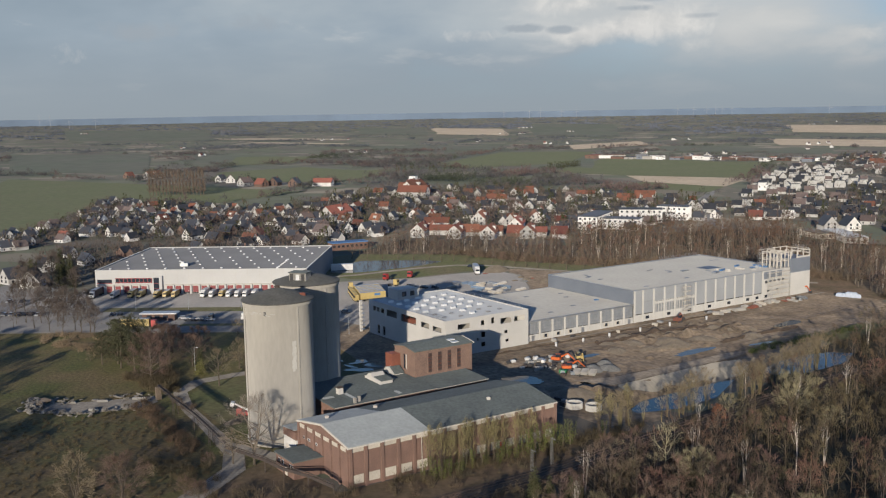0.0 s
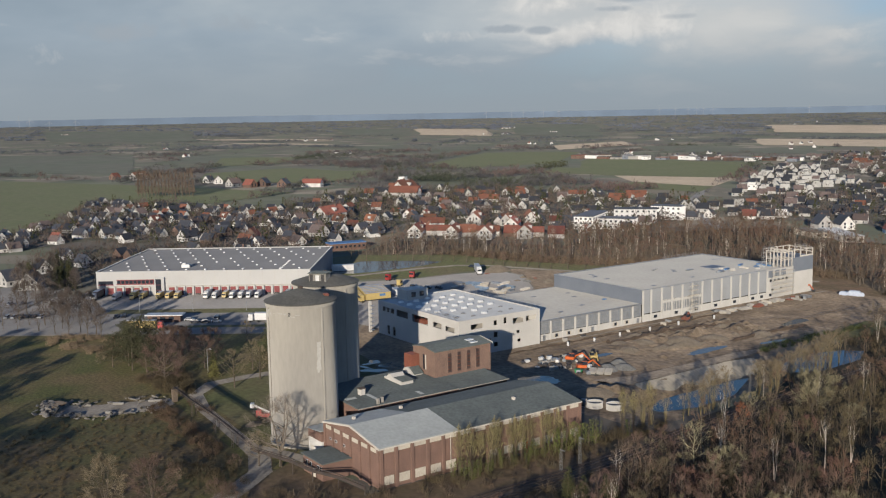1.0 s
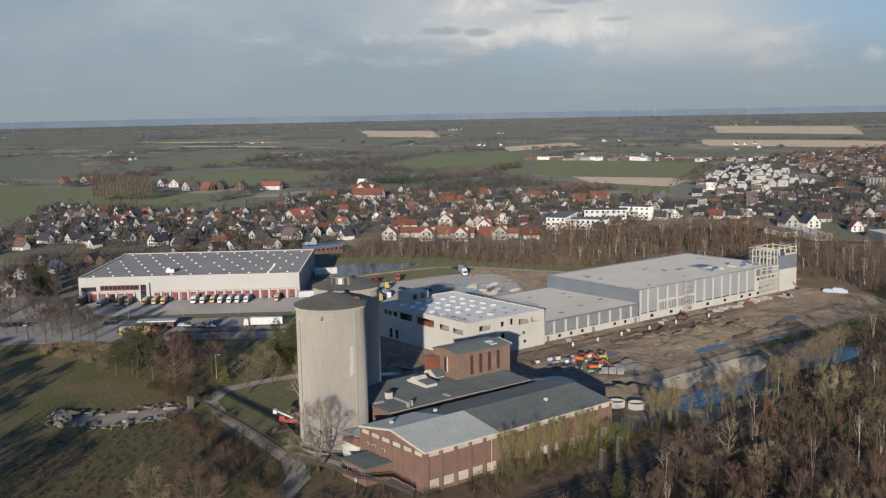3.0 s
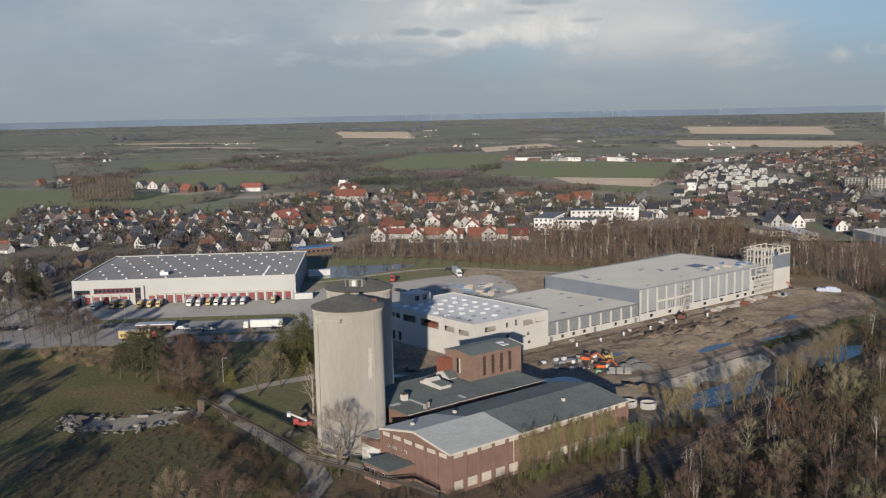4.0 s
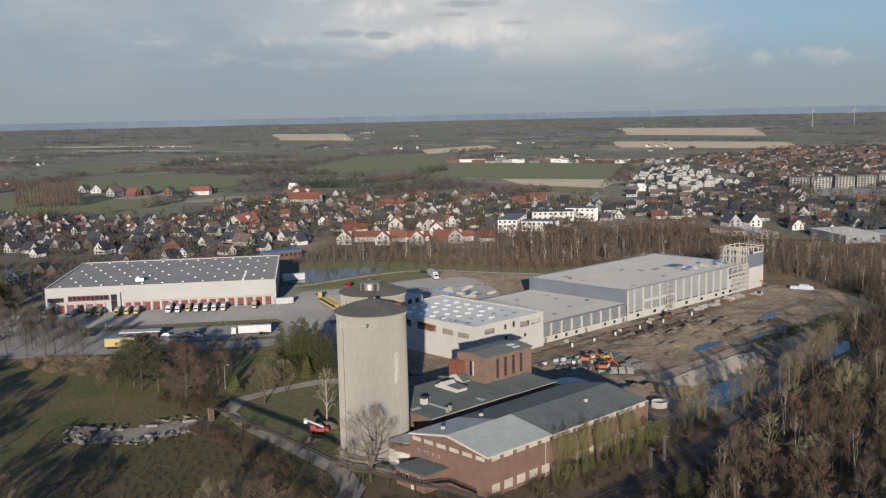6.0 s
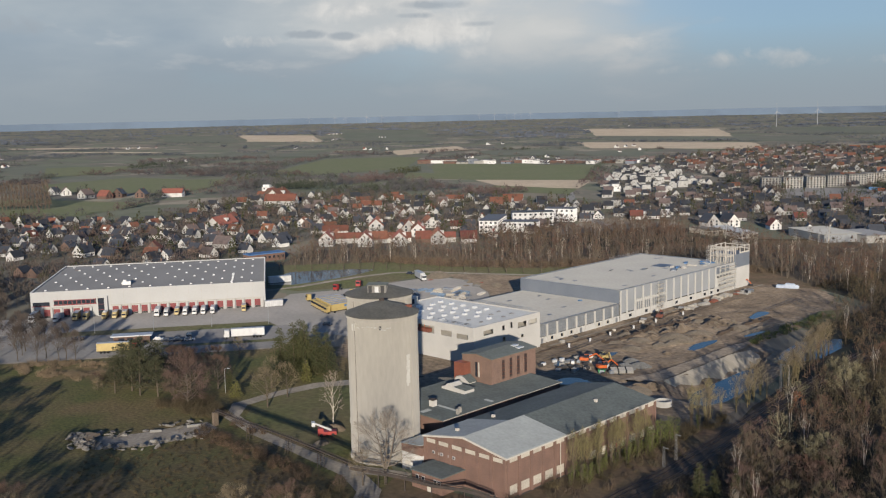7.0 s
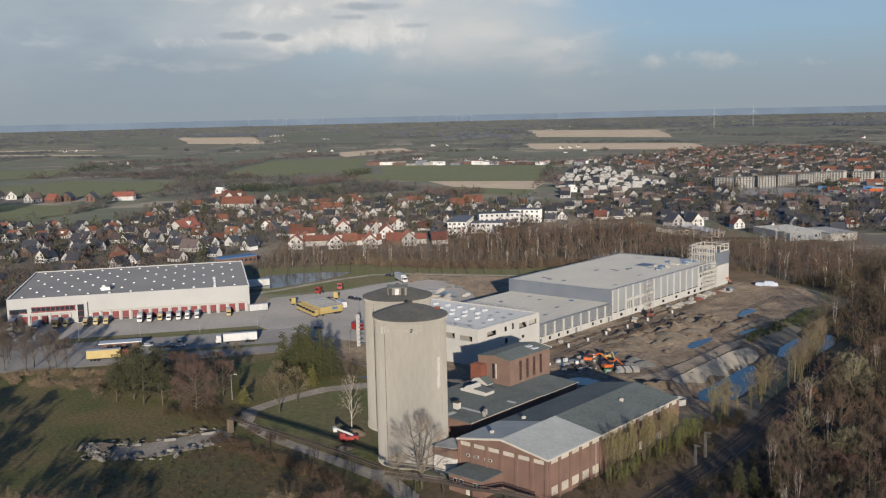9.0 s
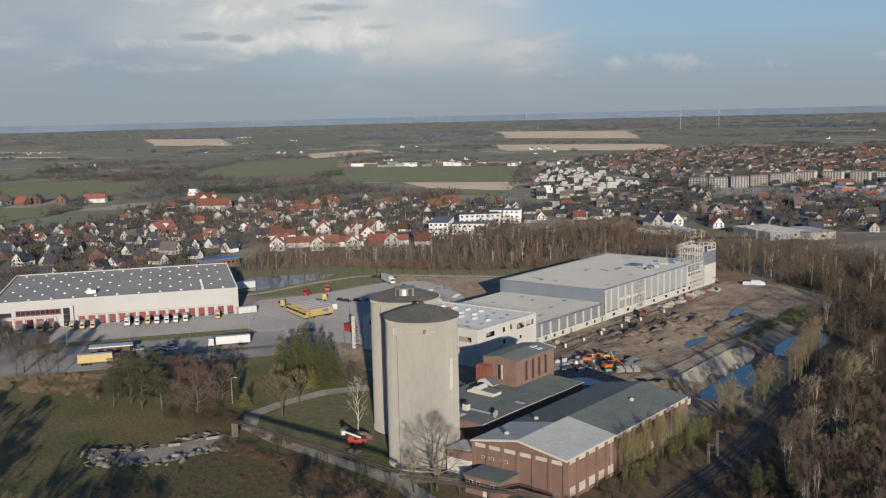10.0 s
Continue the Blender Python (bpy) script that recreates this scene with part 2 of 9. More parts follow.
# litter colour taken near black, with the shade under the trees painted in
M_SHADEFLOOR = mat("shaded_floor_litter", (0.038, 0.030, 0.020), (0.022, 0.024, 0.013), 0.08, 0.95, fine=0.5, finev=0.35, world_space=True)
M_WATER = mat("pond_water", (0.02, 0.03, 0.04), (0.025, 0.035, 0.04), 0.1, 0.08, fine=0.5, finev=0.1)
M_TWIG = mat("bare_twigs", (0.134, 0.085, 0.064), (0.097, 0.068, 0.050), 0.3, 0.9, rnd=0.35, fine=2, finev=0.15, hue=0.02)
M_BARK = mat("bark", (0.115, 0.090, 0.066), (0.083, 0.068, 0.049), 0.6, 0.9, rnd=0.2, fine=4, finev=0.3)
M_WOOD = mat("woodland_twigs", (0.136, 0.078, 0.052), (0.109, 0.071, 0.044), 0.02, 0.9, fine=2, finev=0.1, island=0.25, hue=0.0)
M_RED = mat("red_tiles", (0.200, 0.078, 0.052), (0.156, 0.064, 0.045), 0.3, 0.85, rnd=0.4, fine=2, finev=0.15, hue=0.012)
M_BROWNTILE = mat("brown_tiles", (0.119, 0.090, 0.084), (0.090, 0.072, 0.069), 0.3, 0.85, rnd=0.4, fine=2, finev=0.15)
M_DARKTILE = mat("dark_tiles", (0.050, 0.054, 0.064), (0.040, 0.043, 0.052), 0.3, 0.6, rnd=0.4, fine=2, finev=0.15)
M_PLASTER = mat("house_plaster", (0.594, 0.585, 0.562), (0.468, 0.459, 0.436), 0.3, 0.9, rnd=0.3, fine=2, finev=0.05, hue=0.02)
M_HOUSEBRICK = mat("house_brick", (0.185, 0.118, 0.092), (0.15, 0.10, 0.08), 0.3, 0.9, rnd=0.25, fine=3, finev=0.15)
M_GLASS = mat("dark_window", (0.03, 0.035, 0.045), (0.025, 0.03, 0.04), 0.5, 0.12, fine=2, finev=0.05)

# patchwork of far fields on the one sheet of ground
M_GROUND = bpy.data.materials.new("countryside")
M_GROUND.use_nodes = True
gn, gl = M_GROUND.node_tree.nodes, M_GROUND.node_tree.links
gp = gn.new("ShaderNodeNewGeometry")
gm = gn.new("ShaderNodeMapping")
gm.inputs["Rotation"].default_value = (0, 0, 0.7)
gm.inputs["Scale"].default_value = (1 / 330, 1 / 260, 0)
# the far rise stands for a wide plain: stretch the pattern by the same measure
gz = gn.new("ShaderNodeSeparateXYZ")
gl.new(gp.outputs["Position"], gz.inputs[0])
gq = gn.new("ShaderNodeMath")
gq.operation = "MULTIPLY_ADD"
gl.new(gz.outputs["Z"], gq.inputs[0])
gq.inputs[1].default_value, gq.inputs[2].default_value = -1 / 87.5, 1.0
gw = gn.new("ShaderNodeVectorMath")
gw.operation = "DIVIDE"
gl.new(gp.outputs["Position"], gw.inputs[0])
gl.new(gq.outputs[0], gw.inputs[1])
gl.new(gw.outputs[0], gm.inputs["Vector"])
gv = gn.new("ShaderNodeTexVoronoi")
gv.distance = "MANHATTAN"
gl.new(gm.outputs[0], gv.inputs["Vector"])
gs = gn.new("ShaderNodeSeparateColor")
gl.new(gv.outputs["Color"], gs.inputs[0])
gr = gn.new("ShaderNodeValToRGB")
gr.color_ramp.interpolation = "CONSTANT"
# field colours dulled and turned bluish to paint in distance haze
FIELDS = [(0, (0.082, 0.090, 0.062)), (0.18, (0.086, 0.078, 0.067)), (0.36, (0.092, 0.098, 0.071)), (0.50, (0.118, 0.108, 0.086)), (0.62, (0.094, 0.089, 0.072)), (0.76, (0.076, 0.083, 0.060)), (0.90, (0.165, 0.148, 0.118))]
while len(gr.color_ramp.elements) < len(FIELDS):
    gr.color_ramp.elements.new(0.5)
for e, (p, c) in zip(gr.color_ramp.elements, FIELDS):
    e.position, e.color = p, (*c, 1)
gl.new(gs.outputs[0], gr.inputs[0])
gt = gn.new("ShaderNodeTexNoise")
gt.inputs["Scale"].default_value, gt.inputs["Detail"].default_value = 0.02, 8
gl.new(gp.outputs["Position"], gt.inputs["Vector"])
gx = gn.new("ShaderNodeMapRange")
gx.inputs["From Min"].default_value, gx.inputs["From Max"].default_value, gx.inputs["To Min"].default_value, gx.inputs["To Max"].default_value = 0.3, 0.7, 0.85, 1.15
gl.new(gt.outputs["Fac"], gx.inputs["Value"])
gh = gn.new("ShaderNodeHueSaturation")
gl.new(gr.outputs[0], gh.inputs["Color"])
gl.new(gx.outputs[0], gh.inputs["Value"])
gl.new(gh.outputs[0], gn["Principled BSDF"].inputs["Base Color"])
gn["Principled BSDF"].inputs["Roughness"].default_value = 0.95
gn["Principled BSDF"].inputs["Diffuse Roughness"].default_value = 0.9


# ---- building blocks ----
def thing(name, m=None, label="", category="", group="", kind=""):
    ob = new(name)
    ob.empty_display_size = 0.5
    if m is not None:
        ob.matrix_world = m
    return tagged(ob, label, category, group, kind)


def part(name, bm, material, parent=None, label=""):
    me = bpy.data.meshes.new(name)
    bm.to_mesh(me)
    bm.free()
    mats = material if isinstance(material, (list, tuple)) else [material]
    for one in mats:
        me.materials.append(one)
    ob = new(name, me)
    if parent is not None:
        ob.parent = parent
    return tagged(ob, label)


def again(name, me, parent, m, label=""):
    """Another object on the same mesh."""
    ob = new(name, me)
    ob.parent = parent
    ob.matrix_basis = m
    return tagged(ob, label)


def box(bm, x0, x1, y0, y1, z0, z1, mi=0):
    v = [bm.verts.new(p) for p in ((x0, y0, z0), (x1, y0, z0), (x1, y1, z0), (x0, y1, z0), (x0, y0, z1), (x1, y0, z1), (x1, y1, z1), (x0, y1, z1))]
    for f in ((3, 2, 1, 0), (4, 5, 6, 7), (0, 1, 5, 4), (1, 2, 6, 5), (2, 3, 7, 6), (3, 0, 4, 7)):
        bm.faces.new([v[k] for k in f]).material_index = mi
    return bm


def boxed(*a):
    return box(bmesh.new(), *a)


def prism(bm, pts, z0, z1, mi=0):
    """An upright prism over a plan outline, counter-clockwise."""
    lo, hi = [bm.verts.new((x, y, z0)) for x, y in pts], [bm.verts.new((x, y, z1)) for x, y in pts]
    bm.faces.new(hi).material_index = mi
    bm.faces.new(lo[::-1]).material_index = mi
    for k in range(len(pts)):
        j = (k + 1) % len(pts)
        bm.faces.new((lo[k], lo[j], hi[j], hi[k])).material_index = mi
    return bm


def tube(bm, p, q, r0, r1, sides=8, caps=True):
    p, q = Vector(p), Vector(q)
    ax = (q - p).normalized()
    a = ax.orthogonal().normalized()
    b = ax.cross(a)
    lo = [bm.verts.new(p + r0 * (math.cos(t) * a + math.sin(t) * b)) for t in (2 * math.pi * k / sides for k in range(sides))]
    hi = [bm.verts.new(q + r1 * (math.cos(t) * a + math.sin(t) * b)) for t in (2 * math.pi * k / sides for k in range(sides))]
    for k in range(sides):
        j = (k + 1) % sides
        bm.faces.new((lo[k], lo[j], hi[j], hi[k]))
    if caps:
        bm.faces.new(hi)
        bm.faces.new(lo[::-1])
    return bm


def lathe(bm, profile, sides=48):
    """Rings of (radius, z) about the z axis."""
    rings = [[bm.verts.new((r * math.cos(2 * math.pi * k / sides), r * math.sin(2 * math.pi * k / sides), z)) for k in range(sides)] for r, z in profile]
    for lo, hi in zip(rings, rings[1:]):
        for k in range(sides):
            j = (k + 1) % sides
            bm.faces.new((lo[k], lo[j], hi[j], hi[k]))
    bm.faces.new(rings[-1])
    bm.faces.new(rings[0][::-1])
    return bm


def inside(x, y, poly):
    hit = False
    for (ax, ay), (bx, by) in zip(poly, poly[1:] + poly[:1]):
        if (ay > y) != (by > y) and x < (bx - ax) * (y - ay) / (by - ay) + ax:
            hit = not hit
    return hit


def sheet(name, poly, z, material, label, category="ground", kind="structure", thick=0.0):
    bm = bmesh.new()
    if thick:
        prism(bm, poly, z - thick, z)
    else:
        bm.faces.new([bm.verts.new((x, y, z)) for x, y in poly])
        bmesh.ops.recalc_face_normals(bm, faces=bm.faces)
        if bm.faces[:][0].normal.z < 0:
            bmesh.ops.reverse_faces(bm, faces=bm.faces)
    ob = part(name, bm, material)
    return tagged(ob, label, category, kind=kind)


# ---- ground: one sheet to the horizon, flat near by, rising to low hills far off ----
SITE = [(-251, 238), (-232, 228), (-190, 230), (-158, 232), (-152, 246), (-158, 262), (-160, 300), (-176, 318), (-187, 340), (-185, 377), (-181, 404), (-212, 452), (-256, 470)]
BASIN = [(-183.5, 263), (-184.5, 290), (-185.5, 319), (-176, 323), (-168, 309), (-158, 289), (-156, 264), (-161, 247), (-176, 249)]


def hill(x, y):
    s = min(1.0, max(0.0, (math.hypot(x, y) - 2000) / 2600))
    return 74 * s * s * (3 - s) / 2


def to_edge(x, y, poly):
    best = 1e9
    for (ax, ay), (bx, by) in zip(poly, poly[1:] + poly[:1]):
        dx, dy = bx - ax, by - ay
        s = min(1, max(0, ((x - ax) * dx + (y - ay) * dy) / (dx * dx + dy * dy)))
        best = min(best, math.hypot(x - ax - s * dx, y - ay - s * dy))
    return best


def land(x, y):
    z = hill(x, y)
    if -260 < x < -140 and 220 < y < 470:
        if inside(x, y, BASIN):
            z -= min(4.2, 0.42 * to_edge(x, y, BASIN))
        elif inside(x, y, SITE) and x > -243:
            d = min(1, to_edge(x, y, SITE) / 10)
            n = noise.noise((x * 0.09, y * 0.09, 0)) * 0.5 + noise.noise((x * 0.3, y * 0.3, 3)) * 0.35
            body = min(1.0, 2.2 * max(0, 1 - math.hypot((x + 221) / 15, (y - 328) / 46)))
            ridges = abs(noise.noise((x * 0.16, y * 0.11, 7))) * 3.0 + abs(noise.noise((x * 0.4, y * 0.3, 9))) * 1.2
            z += d * max(-0.25, n * 0.7 + body * (0.25 + ridges))
    return z


def lines(dense, far):
    a, b = dense
    out, step, p = [], 2.0, a
    while p <= b:
        out.append(p)
        p += step
    p, s = b, 6.0
    while p < far:
        p += s
        s = min(130, s * 1.25)
        out.append(p)
    p, s = a, 6.0
    while p > -far:
        p -= s
        s = min(130, s * 1.25)
        out.append(p)
    return sorted(out)


bm = bmesh.new()
XS, YS = lines((-262, -140), 4300), lines((222, 472), 4300)
grid = {}
for i, x in enumerate(XS):
    for j, y in enumerate(YS):
        if math.hypot(x, y) < 4980:
            grid[i, j] = bm.verts.new((x, y, land(x, y)))
for i in range(len(XS) - 1):
    for j in range(len(YS) - 1):
        q = [grid.get(k) for k in ((i, j), (i + 1, j), (i + 1, j + 1), (i, j + 1))]
        if all(q):
            cxm, cym = (XS[i] + XS[i + 1]) / 2, (YS[j] + YS[j + 1]) / 2
            f = bm.faces.new(q)
            if -262 < cxm < -140 and 222 < cym < 472:
                w = 3 * noise.noise((cxm * 0.1, cym * 0.1, 5))
                f.material_index = 1 if inside(cxm + w, cym + w, SITE) else 0
ground = part("ground", bm, [M_GROUND, M_MUD])
tagged(ground, "winter farmland with green and brown fields and a muddy building site", "ground", kind="structure")

# added backdrop ring beyond the plain, its blue standing in for horizon haze
M_HAZEHILL = mat("haze_blue_ring", (0.175, 0.232, 0.308), (0.157, 0.212, 0.287), 0.002, 1.0, fine=0.01, finev=0.1, world_space=True)
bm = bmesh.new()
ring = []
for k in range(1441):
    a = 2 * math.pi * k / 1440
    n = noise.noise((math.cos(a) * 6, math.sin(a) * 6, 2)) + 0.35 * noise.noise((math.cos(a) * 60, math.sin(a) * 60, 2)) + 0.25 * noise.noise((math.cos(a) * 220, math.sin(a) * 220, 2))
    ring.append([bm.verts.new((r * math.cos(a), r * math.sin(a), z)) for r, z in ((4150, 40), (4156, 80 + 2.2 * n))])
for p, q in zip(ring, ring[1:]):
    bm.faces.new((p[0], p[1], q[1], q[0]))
tagged(part("far_hills", bm, M_HAZEHILL), "low ridge on the horizon, coloured blue as haze", "hills", kind="structure")

# the pond in the basin and the water beyond
sheet("basin_water", [(-187, 246), (-187, 323), (-156, 323), (-156, 246)], -3.1, M_WATER, "dark blue water in a dug retention basin", "water")


# ---- more materials ----
M_STEEL = mat("galvanised_steel", (0.42, 0.43, 0.44), (0.36, 0.37, 0.38), 0.5, 0.45, 0.6, fine=3, finev=0.1)
# front copy of the grey panel, lightened so the sunlight sits in its colour
M_CLAD = mat("lit_grey_cladding", (0.265, 0.275, 0.285), (0.235, 0.245, 0.255), 0.1, 0.6, fine=2, finev=0.05)
M_POLY = mat("glazing_grid", (0.275, 0.281, 0.285), (0.220, 0.230, 0.237), 0.4, 0.35, fine=2, finev=0.12)
M_REDDOOR = mat("red_dock_door", (0.25, 0.040, 0.045), (0.20, 0.033, 0.038), 0.4, 0.6, fine=3, finev=0.08)
M_REDBRIGHT = mat("red_paint", (0.36, 0.040, 0.035), (0.29, 0.034, 0.03), 0.6, 0.45, fine=3, finev=0.1)
M_YELLOW = mat("yellow_paint", (0.50, 0.38, 0.15), (0.44, 0.33, 0.13), 0.5, 0.5, fine=3, finev=0.08)
M_ORANGE = mat("orange_paint", (0.60, 0.13, 0.03), (0.5, 0.11, 0.025), 0.6, 0.5, fine=3, finev=0.12)
M_TRUCKWHITE = mat("white_paint", (0.62, 0.62, 0.605), (0.55, 0.55, 0.54), 0.5, 0.45, fine=3, finev=0.05, rnd=0.08)
M_TYRE = mat("rubber", (0.025, 0.025, 0.025), (0.02, 0.02, 0.02), 1, 0.9, fine=6, finev=0.2)
M_CHASSIS = mat("dark_chassis", (0.04, 0.04, 0.045), (0.05, 0.045, 0.04), 1, 0.7, fine=4, finev=0.2)
M_BLUE = mat("blue_sheeting", (0.10, 0.22, 0.42), (0.08, 0.18, 0.35), 0.5, 0.5, fine=3, finev=0.1)
M_RUST = mat("rust_brown_sheet", (0.20, 0.07, 0.045), (0.16, 0.06, 0.04), 0.4, 0.7, fine=3, finev=0.15)
M_PALEWIN = mat("blocked_pale_window", (0.425, 0.391, 0.332), (0.374, 0.340, 0.289), 0.6, 0.8, rnd=0.1, fine=3, finev=0.12)
M_TRIM = mat("pale_trim", (0.493, 0.459, 0.408), (0.425, 0.399, 0.357), 0.4, 0.8, fine=3, finev=0.1)
M_DARKSTEEL = mat("weathered_dark_steel", (0.05, 0.042, 0.038), (0.07, 0.052, 0.042), 0.8, 0.8, fine=4, finev=0.25)
M_BIRCH = mat("birch_bark", (0.55, 0.50, 0.43), (0.42, 0.37, 0.31), 0.8, 0.85, rnd=0.1, fine=3, finev=0.2)
M_CONIFER = mat("conifer_needles", (0.037, 0.045, 0.016), (0.059, 0.056, 0.021), 0.3, 0.9, rnd=0.15, fine=2, finev=0.25)
M_IVY = mat("ivy_and_willow", (0.091, 0.109, 0.026), (0.105, 0.106, 0.034), 0.3, 0.9, rnd=0.15, fine=2, finev=0.2)
M_SHRUB = mat("olive_twigs", (0.088, 0.069, 0.036), (0.069, 0.052, 0.029), 0.05, 0.9, rnd=0.2, fine=2, finev=0.15, island=0.2)
M_REEDS = mat("dry_reeds", (0.265, 0.197, 0.126), (0.203, 0.154, 0.099), 0.1, 0.95, fine=2, finev=0.15, island=0.2)
M_RUBBLE = mat("broken_concrete", (0.194, 0.180, 0.158), (0.130, 0.119, 0.108), 0.4, 0.95, rnd=0.4, fine=3, finev=0.2)
M_BASINLINER = mat("pale_clay_slope", (0.288, 0.264, 0.222), (0.228, 0.210, 0.174), 0.12, 0.95, fine=0.6, finev=0.15, world_space=True, stretch=(0.4, 2.2, 0.4))
M_FLATWHITE = mat("new_white_render", (0.717, 0.711, 0.694), (0.638, 0.633, 0.616), 0.3, 0.85, rnd=0.12, fine=2, finev=0.04)
M_FLATROOF = mat("gravel_roof", (0.132, 0.132, 0.126), (0.102, 0.102, 0.102), 0.3, 0.9, rnd=0.25, fine=2, finev=0.15)


def holed_wall(bm, length, height, thick, holes, z0=0.0):
    """A wall along +x from the origin, its outer face at y = 0, thick towards +y, with real openings (u0, u1, z0, z1)."""
    us = sorted({0.0, length, *(h[0] for h in holes), *(h[1] for h in holes)})
    zs = sorted({z0, height, *(h[2] for h in holes), *(h[3] for h in holes)})
    for a, b in zip(us, us[1:]):
        for c, d in zip(zs, zs[1:]):
            u, z = (a + b) / 2, (c + d) / 2
            if not any(h[0] < u < h[1] and h[2] < z < h[3] for h in holes):
                box(bm, a, b, 0, thick, c, d)
    bmesh.ops.remove_doubles(bm, verts=bm.verts, dist=1e-4)
    twice = [f for f in bm.faces if all(len(e.link_faces) > 2 for e in f.edges)]
    bmesh.ops.delete(bm, geom=[f for f in twice if 0.001 < f.calc_center_median().y < thick - 0.001 and min(u for u in (abs(f.calc_center_median().x), abs(f.calc_center_median().x - length))) > 0.001], context="FACES_ONLY")
    return bm


# ---- silos ----
def silo(x, y, r, zw, ztop, label):
    t = thing("silo", pose(x, y, 0), label, "silo", "concrete silos")
    bm = lathe(bmesh.new(), [(r + 0.25, -0.5), (r + 0.25, 0.9), (r, 1.0), (r, zw - 1.1), (r + 0.18, zw - 1.0), (r + 0.18, zw)], 72)
    w = part("shaft", bm, M_SILO, t)
    for p in w.data.polygons:
        p.use_smooth = len(p.vertices) == 4 and abs(p.normal.z) < 0.1
    bm = lathe(bmesh.new(), [(r + 0.5, zw + 0.003), (r + 0.5, zw + 0.25), (r * 0.55, zw + (ztop - zw) * 0.62), (0.9, ztop - 0.1), (0.4, ztop)], 56)
    cone = part("roof", bm, M_SILOROOF, t, "dark felt cone roof")
    bm = lathe(bmesh.new(), [(0.7, ztop - 0.15), (0.7, ztop + 0.5), (0.2, ztop + 0.7)], 12)
    part("vent_cap", bm, M_DARKSTEEL, cone)
    for a in (9, -95, 120, 215):
        bm = boxed(r - 0.05, r + 0.16, -0.22, 0.22, 0.9, zw - 1.0)
        part("seam_rib", bm, M_SILO, t).matrix_basis = pose(0, 0, 0, 0, 0, a)
        part("seam_joint", boxed(r - 0.05, r + 0.02, 0.225, 0.33, 0.95, zw - 1.05), M_DARKSTEEL, t).matrix_basis = pose(0, 0, 0, 0, 0, a)
    return t


silo_front = silo(-202.5, 156.8, 9.1, 37.9, 41.0, "tall grey concrete silo with patched plaster and dark cone roof")
silo_back = silo(-225.1, 176.3, 9.4, 37.6, 40.4, "tall grey concrete silo with dark roof and small rooftop hut")
M_PATCH = mat("fresh_plaster", (0.460, 0.446, 0.414), (0.405, 0.391, 0.359), 0.5, 0.9, fine=3, finev=0.1)


M_FLAKE = mat("faded_plaster", (0.375, 0.362, 0.332), (0.345, 0.333, 0.305), 0.5, 0.9, fine=3, finev=0.1)


def silo_patch(t, r, az, z, w, h, material, name="plaster_patch", label=""):
    bm = bmesh.new()
    n = max(2, int(w / 0.5))
    for i in range(n):
        a0, a1 = (radians(az) + (i / n - 0.5) * w / r, radians(az) + ((i + 1) / n - 0.5) * w / r)
        p = [(math.cos(a) * rr, math.sin(a) * rr) for rr in (r - 0.04, r + 0.03) for a in (a0, a1)]
        prism(bm, [p[0], p[2], p[3], p[1]], z, z + h)
    part(name, bm, material, t, label)


rs = random.Random(4)
for k in range(26):
    z_ = 20.0 + 7.3 * k / 26
    silo_patch(silo_front, 9.1, 0.4 + 0.9 * math.sin(z_ * 0.8) + rs.uniform(-1.3, 1.3), z_, rs.uniform(0.55, 1.25), rs.uniform(0.5, 1.1), M_PATCH)
for k in range(16):
    silo_patch(silo_front, 9.1, -98 + 4.2 * k + rs.uniform(-2, 2), 35.6 + rs.uniform(-0.5, 0.9) - 0.02 * k, rs.uniform(0.4, 1.3), rs.uniform(0.12, 0.4), M_FLAKE)
silo_patch(silo_front, 9.1, -97, 34.4, 1.3, 1.7, M_PATCH)
part("roof_cowl", boxed(4.0, 5.2, 4.5, 5.7, 38.4, 39.6), M_RUST, silo_front, "small rust-red cowl on the roof edge")
silo_patch(silo_front, 9.1, -46, 35.1, 0.6, 1.0, M_CHASSIS, "hatch", "small dark hatch")
for az, z, w, h in ((-20, 24.5, 0.7, 0.7), (-95, 33, 0.7, 0.9), (-70, 12, 0.5, 0.4)):
    silo_patch(silo_back, 9.4, az, z, w, h, M_PATCH)
M_HUT = mat("stained_concrete", (0.30, 0.28, 0.25), (0.22, 0.21, 0.19), 0.4, 0.9, fine=2, finev=0.15)
# hut on the back silo
hut = part("rooftop_hut", boxed(-2.6, 2.6, -1.8, 1.8, 37.6, 41.0), M_HUT, silo_back, "small concrete hut with flat roof")
hut.matrix_basis = pose(3.2, -3.4, 0, 0, 0, 40)
part("hut_roof", boxed(-2.9, 2.9, -2.1, 2.1, 41.003, 41.25), M_BITUMEN, hut)
part("hut_door", boxed(-0.6, 0.5, -1.85, -1.79, 38.4, 40.6), M_TRUCKWHITE, hut, "white door")
for p in (-1.9, 1.6):
    part("hut_opening", boxed(p - 0.5, p + 0.5, -1.84, -1.79, 38.2, 40.8), M_CHASSIS, hut)

# ---- white warehouse with loading docks ----
WH = pose(-460.5, 176.0, 0, 0, 0, 54.0)
WL, WD, WZ = 104.8, 84.0, 11.9
warehouse = thing("warehouse", WH, "long white warehouse with grey flat roof and red dock doors", "warehouse")
bm = bmesh.new()
holed_wall(bm, WL, WZ, 0.3, [(0.8, 8.2, 5.6, 7.3), (10, 28.4, 5.9, 7.6)])
part("front_wall", bm, M_WHITE, warehouse)
part("back_wall", boxed(0, WL, WD - 0.3, WD, -0.3, WZ), M_WHITE, warehouse)
part("side_wall", boxed(0, 0.3, 0.302, WD - 0.302, -0.3, WZ), M_WHITE, warehouse)
